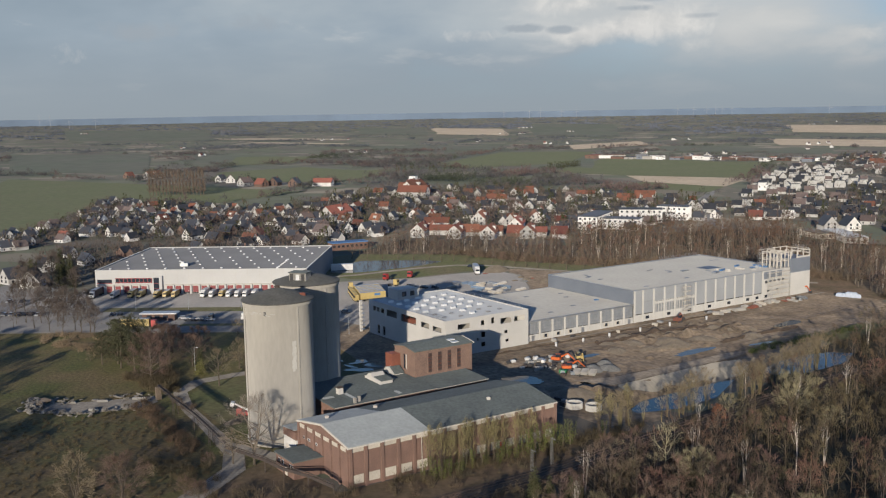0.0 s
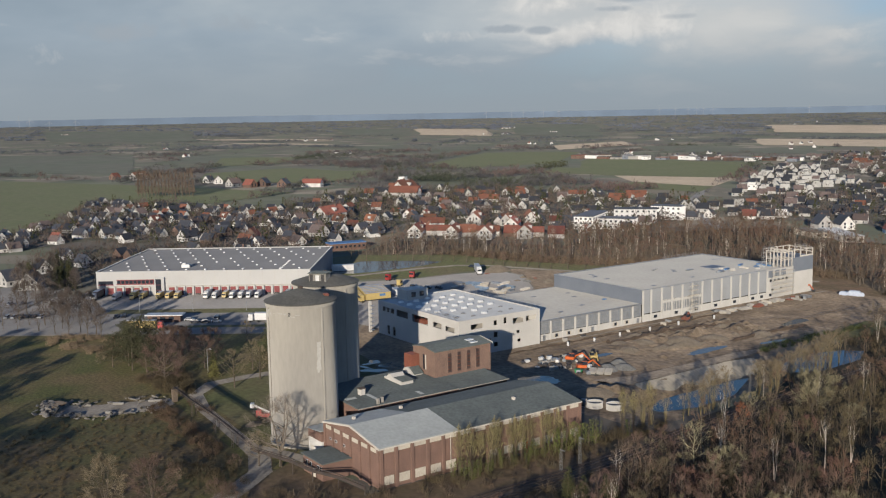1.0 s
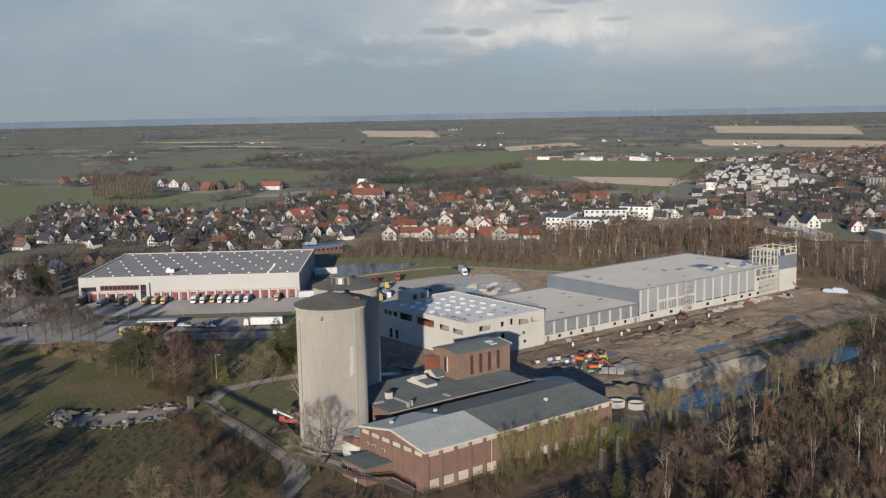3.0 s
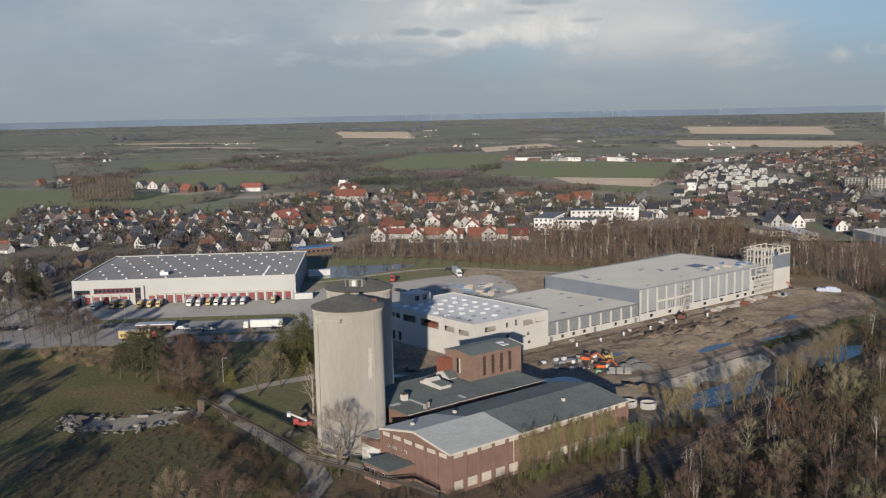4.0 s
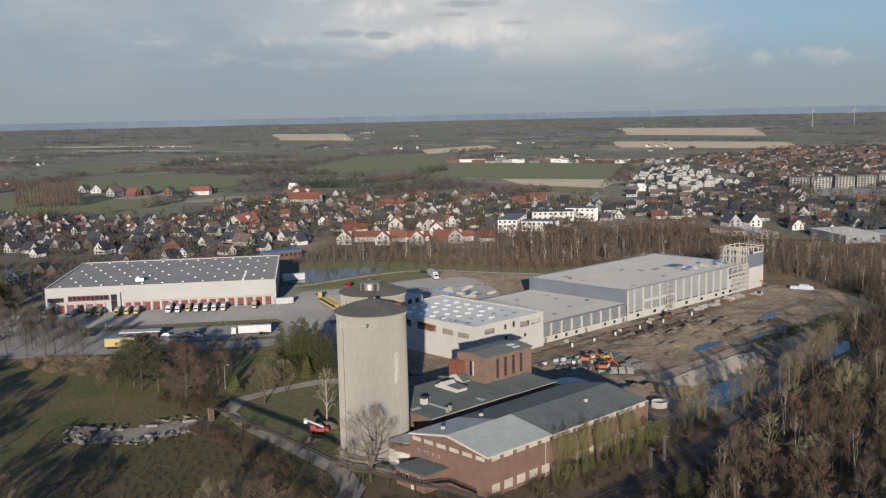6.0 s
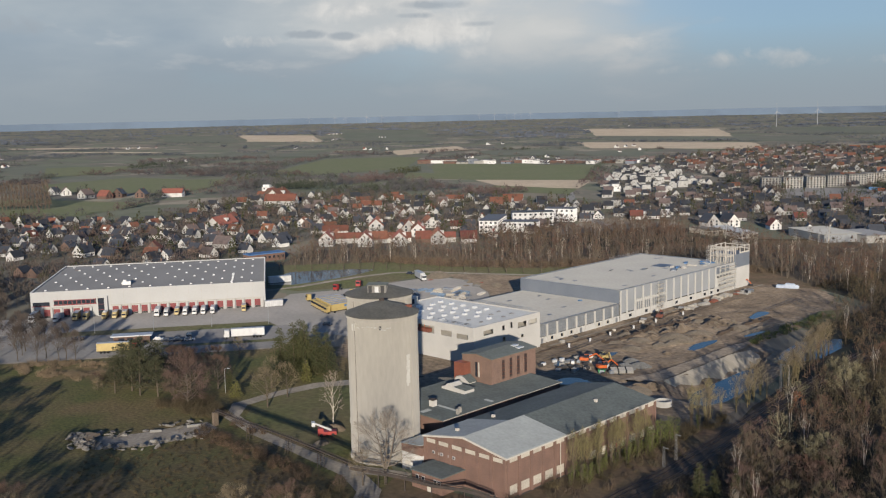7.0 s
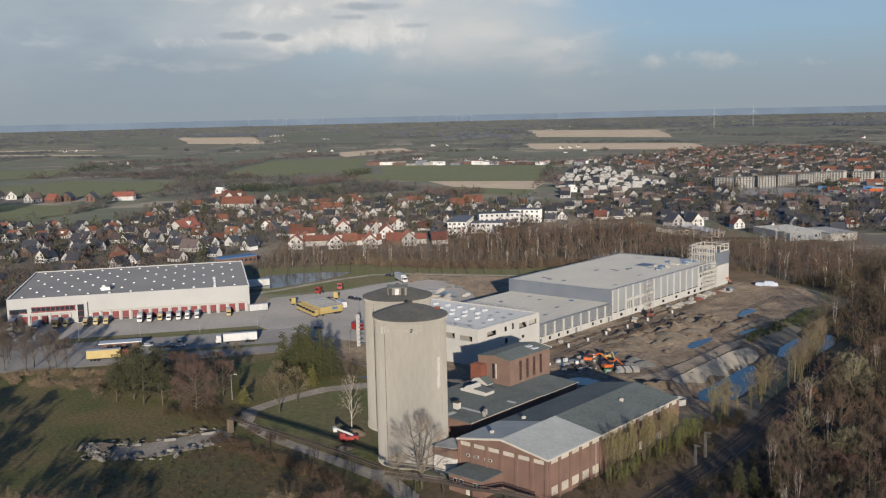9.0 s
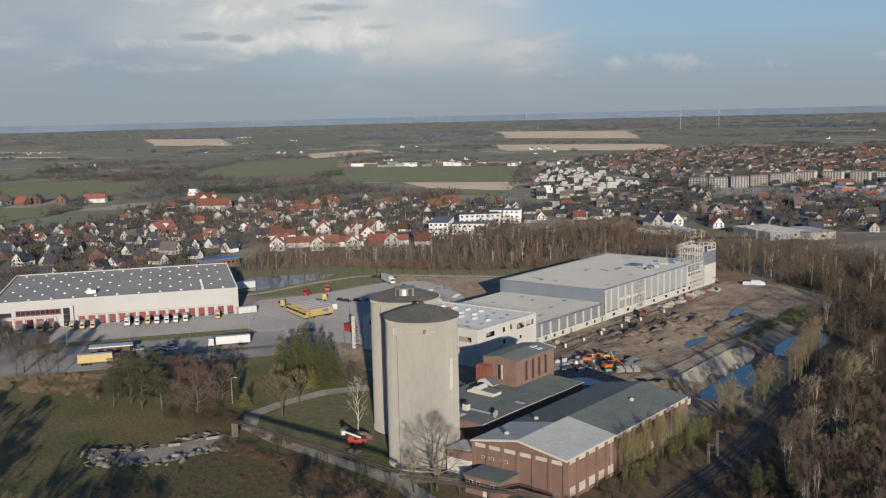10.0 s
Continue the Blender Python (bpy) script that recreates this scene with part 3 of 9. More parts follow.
part("side_wall", boxed(WL - 0.3, WL, 0.302, WD - 0.302, -0.3, WZ), M_GREYPANEL, warehouse, "grey clad side wall")
part("roof", boxed(0.3, WL - 0.3, 0.3, WD - 0.3, WZ - 0.7, WZ - 0.35), mat("warehouse_membrane", (0.149, 0.149, 0.150), (0.130, 0.130, 0.131), 0.05, 0.8, fine=0.8, finev=0.08), warehouse, "grey membrane roof")
for a in ((-0.15, WL + 0.15, -0.15, 0.45), (-0.15, WL + 0.15, WD - 0.45, WD + 0.15), (-0.15, 0.45, 0.453, WD - 0.453), (WL - 0.45, WL + 0.15, 0.453, WD - 0.453)):
    part("parapet_cap", boxed(*a, WZ + 0.003, WZ + 0.1), M_WHITE, warehouse)
part("window_band", boxed(0.9, 8.1, 0.1, 0.16, 5.6, 7.3), M_GLASS, warehouse)
part("window_band", boxed(10.1, 28.3, 0.1, 0.16, 5.9, 7.6), M_GLASS, warehouse)
part("window_frame", boxed(0.6, 8.4, -0.08, -0.003, 5.2, 5.6), M_REDDOOR, warehouse, "red strip under the windows")
part("window_frame", boxed(9.8, 28.6, -0.08, -0.003, 5.4, 5.9), M_REDDOOR, warehouse, "red strip under the windows")
part("window_frame", boxed(9.8, 28.6, -0.08, -0.003, 7.6, 7.95), M_REDDOOR, warehouse)
for k in range(9):
    part("mullion", boxed(11.8 + 2 * k, 12.1 + 2 * k, -0.05, 0.1, 5.9, 7.6), M_REDDOOR, warehouse)
for k in range(1, 18):
    u_ = 5.82 * k
    for z0_, z1_ in ((4.8, 5.15), (8.0, WZ - 0.02)) if u_ < 30 else ((4.8, WZ - 0.02),):
        part("panel_joint", boxed(u_ - 0.04, u_ + 0.04, -0.012, -0.002, z0_, z1_), M_TRIM, warehouse)
# glazed stair tower
stair = part("stair_tower", boxed(28.9, 33.6, -1.7, -0.003, -0.2, 9.0), M_WHITE, warehouse)
part("stair_glass", boxed(29.5, 32.2, -1.78, -1.703, 0.3, 8.3), M_GLASS, stair)
for z in (2.8, 5.4):
    part("stair_mullion", boxed(29.5, 32.2, -1.84, -1.783, z, z + 0.2), M_REDDOOR, stair)
# docks
dock_me = {}
for nm, geom, m in (("dock_door", (-1.35, 1.35, -0.12, -0.004, 0.9, 3.9), M_REDDOOR), ("dock_pier", (-0.42, 0.42, -1.05, -0.004, -0.2, 4.5), M_WHITE), ("dock_canopy", (-2.0, 2.0, -0.9, -0.004, 4.503, 4.75), M_TRIM), ("dock_bumper", (-1.3, 1.3, -0.5, -0.004, 0.2, 0.85), M_CHASSIS)):
    me = bpy.data.meshes.new(nm)
    b = boxed(*geom)
    b.to_mesh(me)
    b.free()
    me.materials.append(m)
    dock_me[nm] = me
for k in range(24):
    u = 2.6 + 4.28 * k
    if 28.0 < u < 34.5:
        continue
    for nm in ("dock_door", "dock_canopy", "dock_bumper"):
        again(nm, dock_me[nm], warehouse, pose(u, 0, 0))
    again("dock_pier", dock_me["dock_pier"], warehouse, pose(u + 2.14, 0, 0))


def skylight_mesh(name, w, d, h, m):
    bm = boxed(-w / 2, w / 2, -d / 2, d / 2, 0, h)
    top = [v for v in bm.verts if v.co.z > 0]
    for v in top:
        v.co.x *= 0.82
        v.co.y *= 0.82
    me = bpy.data.meshes.new(name)
    bm.to_mesh(me)
    bm.free()
    me.materials.append(m)
    return me


M_DOME = mat("opal_skylight", (0.703, 0.703, 0.686), (0.632, 0.632, 0.615), 0.6, 0.4, fine=3, finev=0.05)
sk = skylight_mesh("skylight", 1.0, 1.25, 0.4, M_DOME)
for i in range(11):
    for j in range(7):
        u, v = 5.5 + 9.3 * i + (4.6 if j % 2 else 0), 6 + 12.0 * j
        if u < WL - 3 and not (i in (5,) and j in (1, 4)):
            again("skylight", sk, warehouse, pose(u, v, WZ - 0.35))
for k in range(7):
    again("skylight", sk, warehouse, pose(89.5, 4 + 4.6 * k, WZ - 0.35))
part("roof_unit", boxed(38.5, 42.5, 12.5, 15, WZ - 0.35, WZ + 1.3), M_STEEL, warehouse)
part("roof_unit_cowl", boxed(39, 40.4, 13, 14.4, WZ + 1.303, WZ + 2.0), M_TRUCKWHITE, warehouse)

# ---- the new hall: tall part, low part and office block ----
hall = thing("factory_hall", pose(-250, 334, 0), "long new factory hall with grey panels and white columns", "factory")
HX, HL, HZ = -54.0, 98.5, 13.1       # local: x to the back, y along the front
part("back_wall", boxed(HX, HX + 0.3, 0, HL, -0.5, HZ), M_GREYPANEL, hall)
part("end_wall", boxed(HX + 0.303, -0.35, 0, 0.3, 7.0, HZ), M_GREYPANEL, hall, "grey panel end wall")
part("end_wall", boxed(HX + 0.303, -0.35, HL - 0.3, HL, -0.5, HZ), M_GREYPANEL, hall)
part("roof", boxed(HX + 0.31, -0.36, 0.31, HL - 0.31, HZ - 0.6, HZ - 0.25), M_ROOFLIGHT, hall, "pale membrane roof")
for a in ((HX - 0.1, 0.1, -0.1, 0.4), (HX - 0.1, 0.1, HL - 0.4, HL + 0.1), (HX - 0.1, HX + 0.4, 0.403, HL - 0.403), (-0.4, 0.1, 0.403, HL - 0.403)):
    part("parapet_cap", boxed(*a, HZ + 0.003, HZ + 0.12), M_STEEL, hall)
cols = [0.4, 5.1] + [11.3 + 6.2 * k for k in range(12)]
col_me = bpy.data.meshes.new("column")
b = boxed(-0.1, 0.42, -0.36, 0.36, -0.5, HZ - 0.15)
b.to_mesh(col_me)
b.free()
col_me.materials.append(M_OFFICE)
for k, y in enumerate(cols):
    again("column", col_me, hall, pose(0, y, 0))
    end = cols[k + 1] if k + 1 < len(cols) else 98.2
    # grey panels above, pale plinth below
    if k + 1 < len(cols):
        building = 2 <= k <= 5
        lo = 7.6 if building else 3.3
        n = 2
        for i in range(n):
            z0, z1 = lo + (HZ - lo) * i / n, lo + (HZ - lo) * (i + 1) / n
            part("cladding_panel", boxed(-0.34, 0.0, y + 0.365, end - 0.365, z0 + 0.02, z1 - 0.02), M_CLAD, hall)
        if building:
            part("spandrel", boxed(-0.34, 0.05, y + 0.365, end - 0.365, 6.4, 7.3), M_OFFICE, hall)
            part("glazed_panel", boxed(-0.33, -0.2, y + 0.365, end - 0.365, 2.9, 6.38), M_POLY, hall)
            for i in range(1, 4):
                yy = y + (end - y) * i / 4
                part("glazing_bar", boxed(-0.198, -0.06, yy - 0.09, yy + 0.09, 2.9, 6.38), M_OFFICE, hall)
            for i in range(5):
                yy = y + 0.9 + 1.0 * i
                part("anchor_block", boxed(-0.2, 0.04, yy, yy + 0.4, 7.303, 7.8), M_OFFICE, hall)
    part("plinth_panel", boxed(-0.34, 0.1, y + 0.365, end - 0.365, -0.5, 2.9), M_OFFICE, hall)
    if k % 2 == 1 or k > 10:
        part("plinth_window", boxed(0.06, 0.13, y + 1.6, y + 3.6, 0.9, 2.1), M_GLASS, hall)
# precast end bays with windows
y0 = cols[-1] + 0.37
bm = holed_wall(bmesh.new(), 98.5 - y0, HZ, 0.3, [(1.5 + 2.9 * k, 3.4 + 2.9 * k, 7.3, 8.6) for k in range(5)] + [(3, 5, 3.2, 4.2), (9, 11, 3.2, 4.2)], 2.9)
pw = part("precast_wall", bm, M_OFFICE, hall)
pw.matrix_basis = pose(-0.02, y0, 0, 0, 0, 90)
for k in range(3):
    part("cladding_panel", boxed(0.0, 0.06, y0 + 0.6 + 4.6 * k, y0 + 3.8 + 4.6 * k, 9.4, 12.6), M_GREYPANEL, hall)
# roof lights and hatches
hatch = skylight_mesh("roof_hatch", 2.4, 1.3, 0.12, M_GREYPANEL)
rs = random.Random(8)
for k in range(11):
    again("roof_hatch", hatch, hall, pose(rs.uniform(-48, -6), rs.uniform(8, 92), HZ - 0.25, 0, 0, rs.choice((0, 90))))
part("covered_opening", boxed(-27, -20, 66, 75, HZ - 0.247, HZ - 0.1), M_GREYPANEL, hall)
for k in range(6):
    part("membrane_roll", boxed(-12 + rs.uniform(-3, 3), -9 + rs.uniform(-2, 2), 84 + 2.2 * k, 85.4 + 2.2 * k, HZ - 0.247, HZ + 0.4), M_ROOFWHITE if k % 3 else M_BLUE, hall)
# guard rail on the back roof edge
for k in range(14):
    part("guard_post", boxed(HX + 0.1, HX + 0.18, 70 + 2 * k, 70.08 + 2 * k, HZ + 0.12, HZ + 1.3), M_STEEL, hall)
for z in (0.7, 1.25):
    part("guard_rail", boxed(HX + 0.1, HX + 0.16, 70, 96, HZ + z, HZ + z + 0.06), M_STEEL, hall)



def scaffold(m, length, height, label):
    """A frame scaffold along +y, one metre deep towards +x."""
    t = thing("scaffold", m, label, "scaffold", "scaffolds")
    n, lifts = max(1, round(length / 2.5)), int(height / 2)
    for i in range(n + 1):
        for x in (0, 0.9):
            part("standard", tube(bmesh.new(), (x, length * i / n, 0), (x, length * i / n, height), 0.05, 0.05, 5), M_STEEL, t)
    for j in range(1, lifts + 1):
        part("deck", boxed(-0.05, 0.95, 0, length, 2 * j - 0.1, 2 * j - 0.03), M_PALEWIN, t)
        for z in (0.5, 1.0):
            part("ledger", tube(bmesh.new(), (0.95, 0, 2 * j + z), (0.95, length, 2 * j + z), 0.04, 0.04, 4), M_STEEL, t)
        part("diagonal", tube(bmesh.new(), (0.96, 0, 2 * j - 2), (0.96, min(length, 2.5), 2 * j), 0.035, 0.035, 4), M_STEEL, t)
    return t


scaffold(pose(-249.2, 361, 0), 5.0, 12.5, "tall grey scaffold before an open bay")
scaffold(pose(-249.2, 416, 0), 15.0, 12.2, "grey scaffold along the precast end bays")
scaffold(pose(-259.8, 422.2, HZ), 9.5, 8.0, "grey scaffold beside the roof steel frame")
scaffold(pose(-259, 446.9, 16.9, 0, 0, -90), 8.0, 4.2, "grey scaffold on top of the stair tower")
# guard rails on the near roof edges
for x0, x1, y, z in ((-46, -3, 36.9, 13.3), (-20, -1, 0.3, 13.3)):
    g = thing("guard_rail", pose(-247.5, 240.4, 0), "temporary steel guard rail on the roof edge", "guard rail", "roof guard rails")
    for k in range(int((x1 - x0) / 2.4) + 1):
        part("guard_post", boxed(x0 + 2.4 * k, x0 + 2.4 * k + 0.09, y - 0.045, y + 0.045, z, z + 1.2), M_STEEL, g)
    for dz in (0.55, 1.1):
        part("guard_bar", boxed(x0, x1, y - 0.03, y + 0.03, z + dz, z + dz + 0.07), M_STEEL, g)
rr_ = random.Random(61)
for x, y, z in [(-250 - rr_.uniform(4, 20), 334 + rr_.uniform(55, 97), HZ - 0.25) for _ in range(9)] + [(-250 - rr_.uniform(4, 48), 280 + rr_.uniform(2, 50), 7.58) for _ in range(2)] + [(-250 - rr_.uniform(10, 50), 340 + rr_.uniform(0, 50), HZ - 0.25) for _ in range(2)]:
    c_ = thing("roof_materials", pose(x, y, z, 0, 0, rr_.choice((0, 20, 90))), "stacked roofing material on the membrane", "roofing stack", "roofing stacks")
    w_, l_ = rr_.uniform(0.5, 1.1), rr_.uniform(0.8, 2.4)
    part("load", boxed(-w_, w_, -l_, l_, 0.003, rr_.uniform(0.15, 0.8)), rr_.choice((M_POLY, M_ROOFGREY, M_STEEL, M_TRIM, M_STEEL, M_BLUE)), c_)

# tower with open steel frame
tower = thing("stair_tower", pose(-250, 432.6, 0), "half-built stair tower with grey panels and open steel frame", "tower")
part("lower_wall", boxed(-13, 0.25, 0, 14.2, -0.5, 10.4), M_OFFICE, tower)
part("upper_wall", boxed(-13, 0.2, 0, 14.2, 10.403, 16.9), M_GREYPANEL, tower, "grey panel upper wall")
for y in (0.2, 4.8, 9.4, 14.0):
    for x in (-12.8, -6.4, 0.0):
        part("steel_post", boxed(x - 0.18, x + 0.18, y - 0.18, y + 0.18, 16.903, 20.2), M_TRIM, tower)
for y in (0.2, 14.0):
    for z in (18.4, 19.9):
        part("steel_beam", boxed(-12.8, 0.1, y - 0.15, y + 0.15, z, z + 0.32), M_TRIM, tower)
for x in (-12.8, 0.0):
    part("steel_beam", boxed(x - 0.15, x + 0.15, 0, 14.2, 20.2, 20.5), M_TRIM, tower)
    part("steel_panel", boxed(x - 0.1, x + 0.1, 5, 14.0, 16.95, 17.6), M_TRIM, tower)
frame_roof = thing("roof_steel_frame", pose(-250, 423.5, HZ), "open white steel frame rising from the roof", "steel frame")
for y in (0.4, 3.2, 6, 8.6):
    for x in (-8.5, -4.5, -0.6):
        part("steel_post", boxed(x - 0.17, x + 0.17, y - 0.17, y + 0.17, 0.13, 7.4), M_TRIM, frame_roof)
    for z in (3.6, 7.0):
        part("steel_beam", boxed(-8.5, -0.6, y - 0.13, y + 0.13, z, z + 0.3), M_TRIM, frame_roof)
for x in (-8.5, -4.5, -0.6):
    for z in (3.2, 6.6):
        part("steel_beam", boxed(x - 0.13, x + 0.13, 0.4, 8.6, z, z + 0.3), M_TRIM, frame_roof)

# low part
low = thing("low_hall", pose(-250, 277.9, 0), "low new hall with glazed bays and pale roof", "factory")
LX, LL, LZ = -53.0, 56.0, 7.7
part("back_wall", boxed(LX, LX + 0.3, 0, LL, -0.5, LZ), M_GREYPANEL, low)
part("roof", boxed(LX + 0.31, -0.35, 0.05, LL, LZ - 0.5, LZ - 0.12), M_ROOFLIGHT, low, "pale membrane roof")
part("eave_cap", boxed(-0.348, 0.12, 0, LL, LZ - 0.5, LZ + 0.05), M_STEEL, low)
for k in range(9):
    y = 0.9 + 6.22 * k
    end = y + 6.22 if k < 8 else LL
    part("column", boxed(-0.1, 0.4, y - 0.32, y + 0.32, -0.5, LZ - 0.51), M_OFFICE, low)
    part("glazed_panel", boxed(-0.22, -0.12, y + 0.325, end - 0.325, 2.6, LZ - 0.51), M_POLY, low)
    for i in range(1, 4):
        part("glazing_bar", boxed(-0.119, -0.04, y + 0.325, end - 0.325, 2.6 + 1.15 * i, 2.7 + 1.15 * i), M_GREYPANEL, low)
    for i in range(1, 4):
        yy = y + (end - y) * i / 4
        part("glazing_bar", boxed(-0.118, -0.06, yy - 0.05, yy + 0.05, 2.6, LZ - 0.51), M_GREYPANEL, low)
    part("plinth_panel", boxed(-0.3, 0.12, y + 0.325, end - 0.325, -0.5, 2.4), M_OFFICE, low)
    if k not in (0, 4, 5, 8):
        part("plinth_window", boxed(0.125, 0.15, y + 2.2, y + 3.5, 0.7, 1.9), M_GLASS, low)
        part("window_board", boxed(0.123, 0.14, y + 1.5, y + 2.19, 0.5, 2.0), M_PALEWIN, low, "tan boarding beside the window")
        part("window_board", boxed(0.123, 0.14, y + 3.51, y + 4.2, 0.5, 2.0), M_PALEWIN, low, "tan boarding beside the window")
    elif k != 5:
        part("door_opening", boxed(0.08, 0.15, y + 2.2, y + 3.6, -0.4, 2.0), M_STEEL, low)
for x, y in ((-43, 12), (-32, 20), (-20, 9), (-41, 33), (-30, 46), (-14, 36), (-38, 50), (-9, 20)):
    again("roof_hatch", hatch, low, pose(x, y, LZ - 0.12, 0, 0, 90))
part("roof_light", boxed(-15, -13.6, 6, 12, LZ - 0.117, LZ + 0.4), M_DOME, low)

# office block, hollow, with real openings
office = thing("office_block", pose(-247.5, 240.4, 0), "unfinished white office block with empty window openings", "office building")
OX, OL, OZ = -54.4, 37.2, 13.3
front_holes = [(5.2, 10.6, 9.6, 11.4), (15.4, 17.0, 9.8, 11.6), (20.0, 21.4, 9.9, 12.1), (24.2, 29.3, 9.2, 11.3), (30.5, 35.4, 9.4, 11.3), (15.5, 17.3, 5.4, 7.3), (26.0, 27.6, 5.4, 6.6), (15.5, 17.3, 2.0, 3.6), (26.5, 28.0, 2.2, 3.3), (13.6, 14.4, 4.3, 5.4)]
bm = holed_wall(bmesh.new(), OL, OZ, 0.3, front_holes, -0.5)
part("front_wall", bm, M_OFFICE, office).matrix_basis = pose(0, 0, 0, 0, 0, 90)
end_holes = [(3.0, 5.0, 9.4, 11.2), (5.9, 7.9, 9.4, 11.2), (8.9, 11.4, 9.4, 11.2), (13.2, 21.0, 8.9, 11.4), (24.0, 34.6, 8.6, 11.4), (37.8, 43.4, 8.7, 10.7), (45.6, 51.4, 8.6, 10.4), (6.2, 8.0, 0.8, 4.2), (10.2, 12.0, 0.8, 4.2)]
bm = holed_wall(bmesh.new(), -OX - 0.303, OZ, 0.3, [(a + 0.3, b + 0.3, c, d) for a, b, c, d in end_holes], -0.5)
part("end_wall", bm, M_OFFICE, office).matrix_basis = pose(OX, 0, 0)
part("back_wall", boxed(OX, OX + 0.3, 0.303, OL, -0.5, OZ), M_OFFICE, office)
part("far_wall", boxed(OX + 0.303, -0.303, OL - 0.3, OL, -0.5, OZ), M_OFFICE, office)
part("roof", boxed(OX + 0.31, -0.31, 0.31, OL - 0.31, OZ - 0.75, OZ - 0.4), M_ROOFWHITE, office, "white membrane roof with skylights")
for z in (4.3, 8.2):
    part("floor_slab", boxed(OX + 0.31, -0.31, 0.31, OL - 0.31, z - 0.25, z), M_CONC, office)
for i in range(5):
    for j in range(3):
        part("inner_column", boxed(-9 - 9 * i - 0.25, -9 - 9 * i + 0.25, 7 + 10 * j, 7.5 + 10 * j, -0.5, OZ - 0.76), M_CONC, office)
for k in range(4):
    part("roof_truss", boxed(-33 + 0.6 * k, -32.8 + 0.6 * k, 3 + 2 * k, 3.2 + 2 * k, 8.2, 11), M_ORANGE, office)
part("scissor_lift", boxed(-30, -24, 1.2, 3.4, 8.21, 9.5), M_RUST, office)
for u0, u1, z0, z1 in front_holes[:5]:
    part("window_frame", boxed(-0.2, -0.12, u0 + 0.1, u0 + 0.25, z0, z1), M_STEEL, office)
sk2 = skylight_mesh("skylight", 2.1, 1.25, 0.75, M_DOME)
sk3 = skylight_mesh("skylight_open", 1.6, 1.0, 0.35, M_ROOFGREY)
for i in range(7):
    for j in range(5):
        x, y = -7.5 - 6.2 * i + (1.5 if j % 2 else 0), 4.5 + 6.2 * j
        if i < 2 and j != 2:
            again("skylight", sk3, office, pose(x, y, OZ - 0.4, 0, 0, 90))
        else:
            again("skylight", sk2, office, pose(x, y, OZ - 0.4, 0, 0, 90))
ph = part("penthouse", boxed(-53.8, -46.5, 8.6, 18.4, OZ - 0.4, OZ + 3.7), M_OFFICE, office, "rooftop plant room")
for y in (10.6, 14.4):
    part("penthouse_window", boxed(-46.48, -46.4, y, y + 2.0, OZ + 0.9, OZ + 2.8), M_GLASS, ph)
part("precast_stair_column", boxed(-58.2, -57.2, -2.4, -1.4, -0.5, 12.5), M_OFFICE, office)
for k in range(7):
    part("scaffold_deck", boxed(-57.1, -55.4, -2.6, -1.2, 1.2 + 1.6 * k, 1.3 + 1.6 * k), M_STEEL, office)

# ---- old brick works ----
brick = thing("brick_hall", pose(-157.7, 153.0, 0), "old red brick hall with pilasters and low felt roof", "factory")
BX, BL, BZ, BR = -26.4, 62.2, 9.9, 12.2
bm = bmesh.new()
box(bm, -0.4, 0, 0, BL, -0.3, BZ)
part("front_wall", bm, M_BRICK, brick)
part("back_wall", boxed(BX, BX + 0.4, 0, BL, -0.3, BZ), M_BRICK, brick)
for y, nm in ((0, "gable_wall"), (BL - 0.4, "gable_wall")):
    bm = bmesh.new()
    o = [(BX + 0.402, -0.3), (-0.402, -0.3), (-0.402, BZ), (BX / 2, BR - 0.1), (BX + 0.402, BZ)]
    lo, hi = [bm.verts.new((x, y, z)) for x, z in o], [bm.verts.new((x, y + 0.4, z)) for x, z in o]
    bm.faces.new(lo)
    bm.faces.new(hi[::-1])
    for k in range(5):
        j = (k + 1) % 5
        bm.faces.new((lo[j], lo[k], hi[k], hi[j]))
    part(nm, bm, M_BRICK, brick)


def slope(parent, xa, za, xb, zb, y0, y1, material, name, thick=0.18, label=""):
    bm = bmesh.new()
    v = [bm.verts.new(p) for p in ((xa, y0, za), (xb, y0, zb), (xb, y1, zb), (xa, y1, za), (xa, y0, za + thick), (xb, y0, zb + thick), (xb, y1, zb + thick), (xa, y1, za + thick))]
    for f in ((3, 2, 1, 0), (4, 5, 6, 7), (0, 1, 5, 4), (1, 2, 6, 5), (2, 3, 7, 6), (3, 0, 4, 7)):
        bm.faces.new([v[k] for k in f])
    bmesh.ops.recalc_face_normals(bm, faces=bm.faces)
    return part(name, bm, material, parent, label)


slope(brick, 0.25, BZ, BX / 2, BR, 22.3, BL + 0.2, M_BITUMEN, "roof_slope")
slope(brick, BX - 0.25, BZ, BX / 2 - 0.003, BR, 16.5, BL + 0.2, M_BITUMEN, "roof_slope")
slope(brick, 0.25, BZ, BX / 2, BR, -0.2, 22.297, M_FELTPALE, "new_roof_sheet", 0.2, "pale new roof felt")
slope(brick, BX - 0.25, BZ, BX / 2 - 0.003, BR, -0.2, 16.497, M_FELTPALE, "new_roof_sheet", 0.2, "pale new roof felt")
part("gutter", boxed(0.05, 0.42, -0.3, BL + 0.3, BZ - 0.28, BZ - 0.02), M_TRIM, brick, "pale eaves board")
for xa, za, xb, zb in ((0.42, BZ - 0.3, BX / 2, BR - 0.3), (BX - 0.42, BZ - 0.3, BX / 2 - 0.003, BR - 0.3)):
    slope(brick, xa, za, xb, zb, -0.45, -0.203, M_TRIM, "verge_board", 0.35)
N = 14
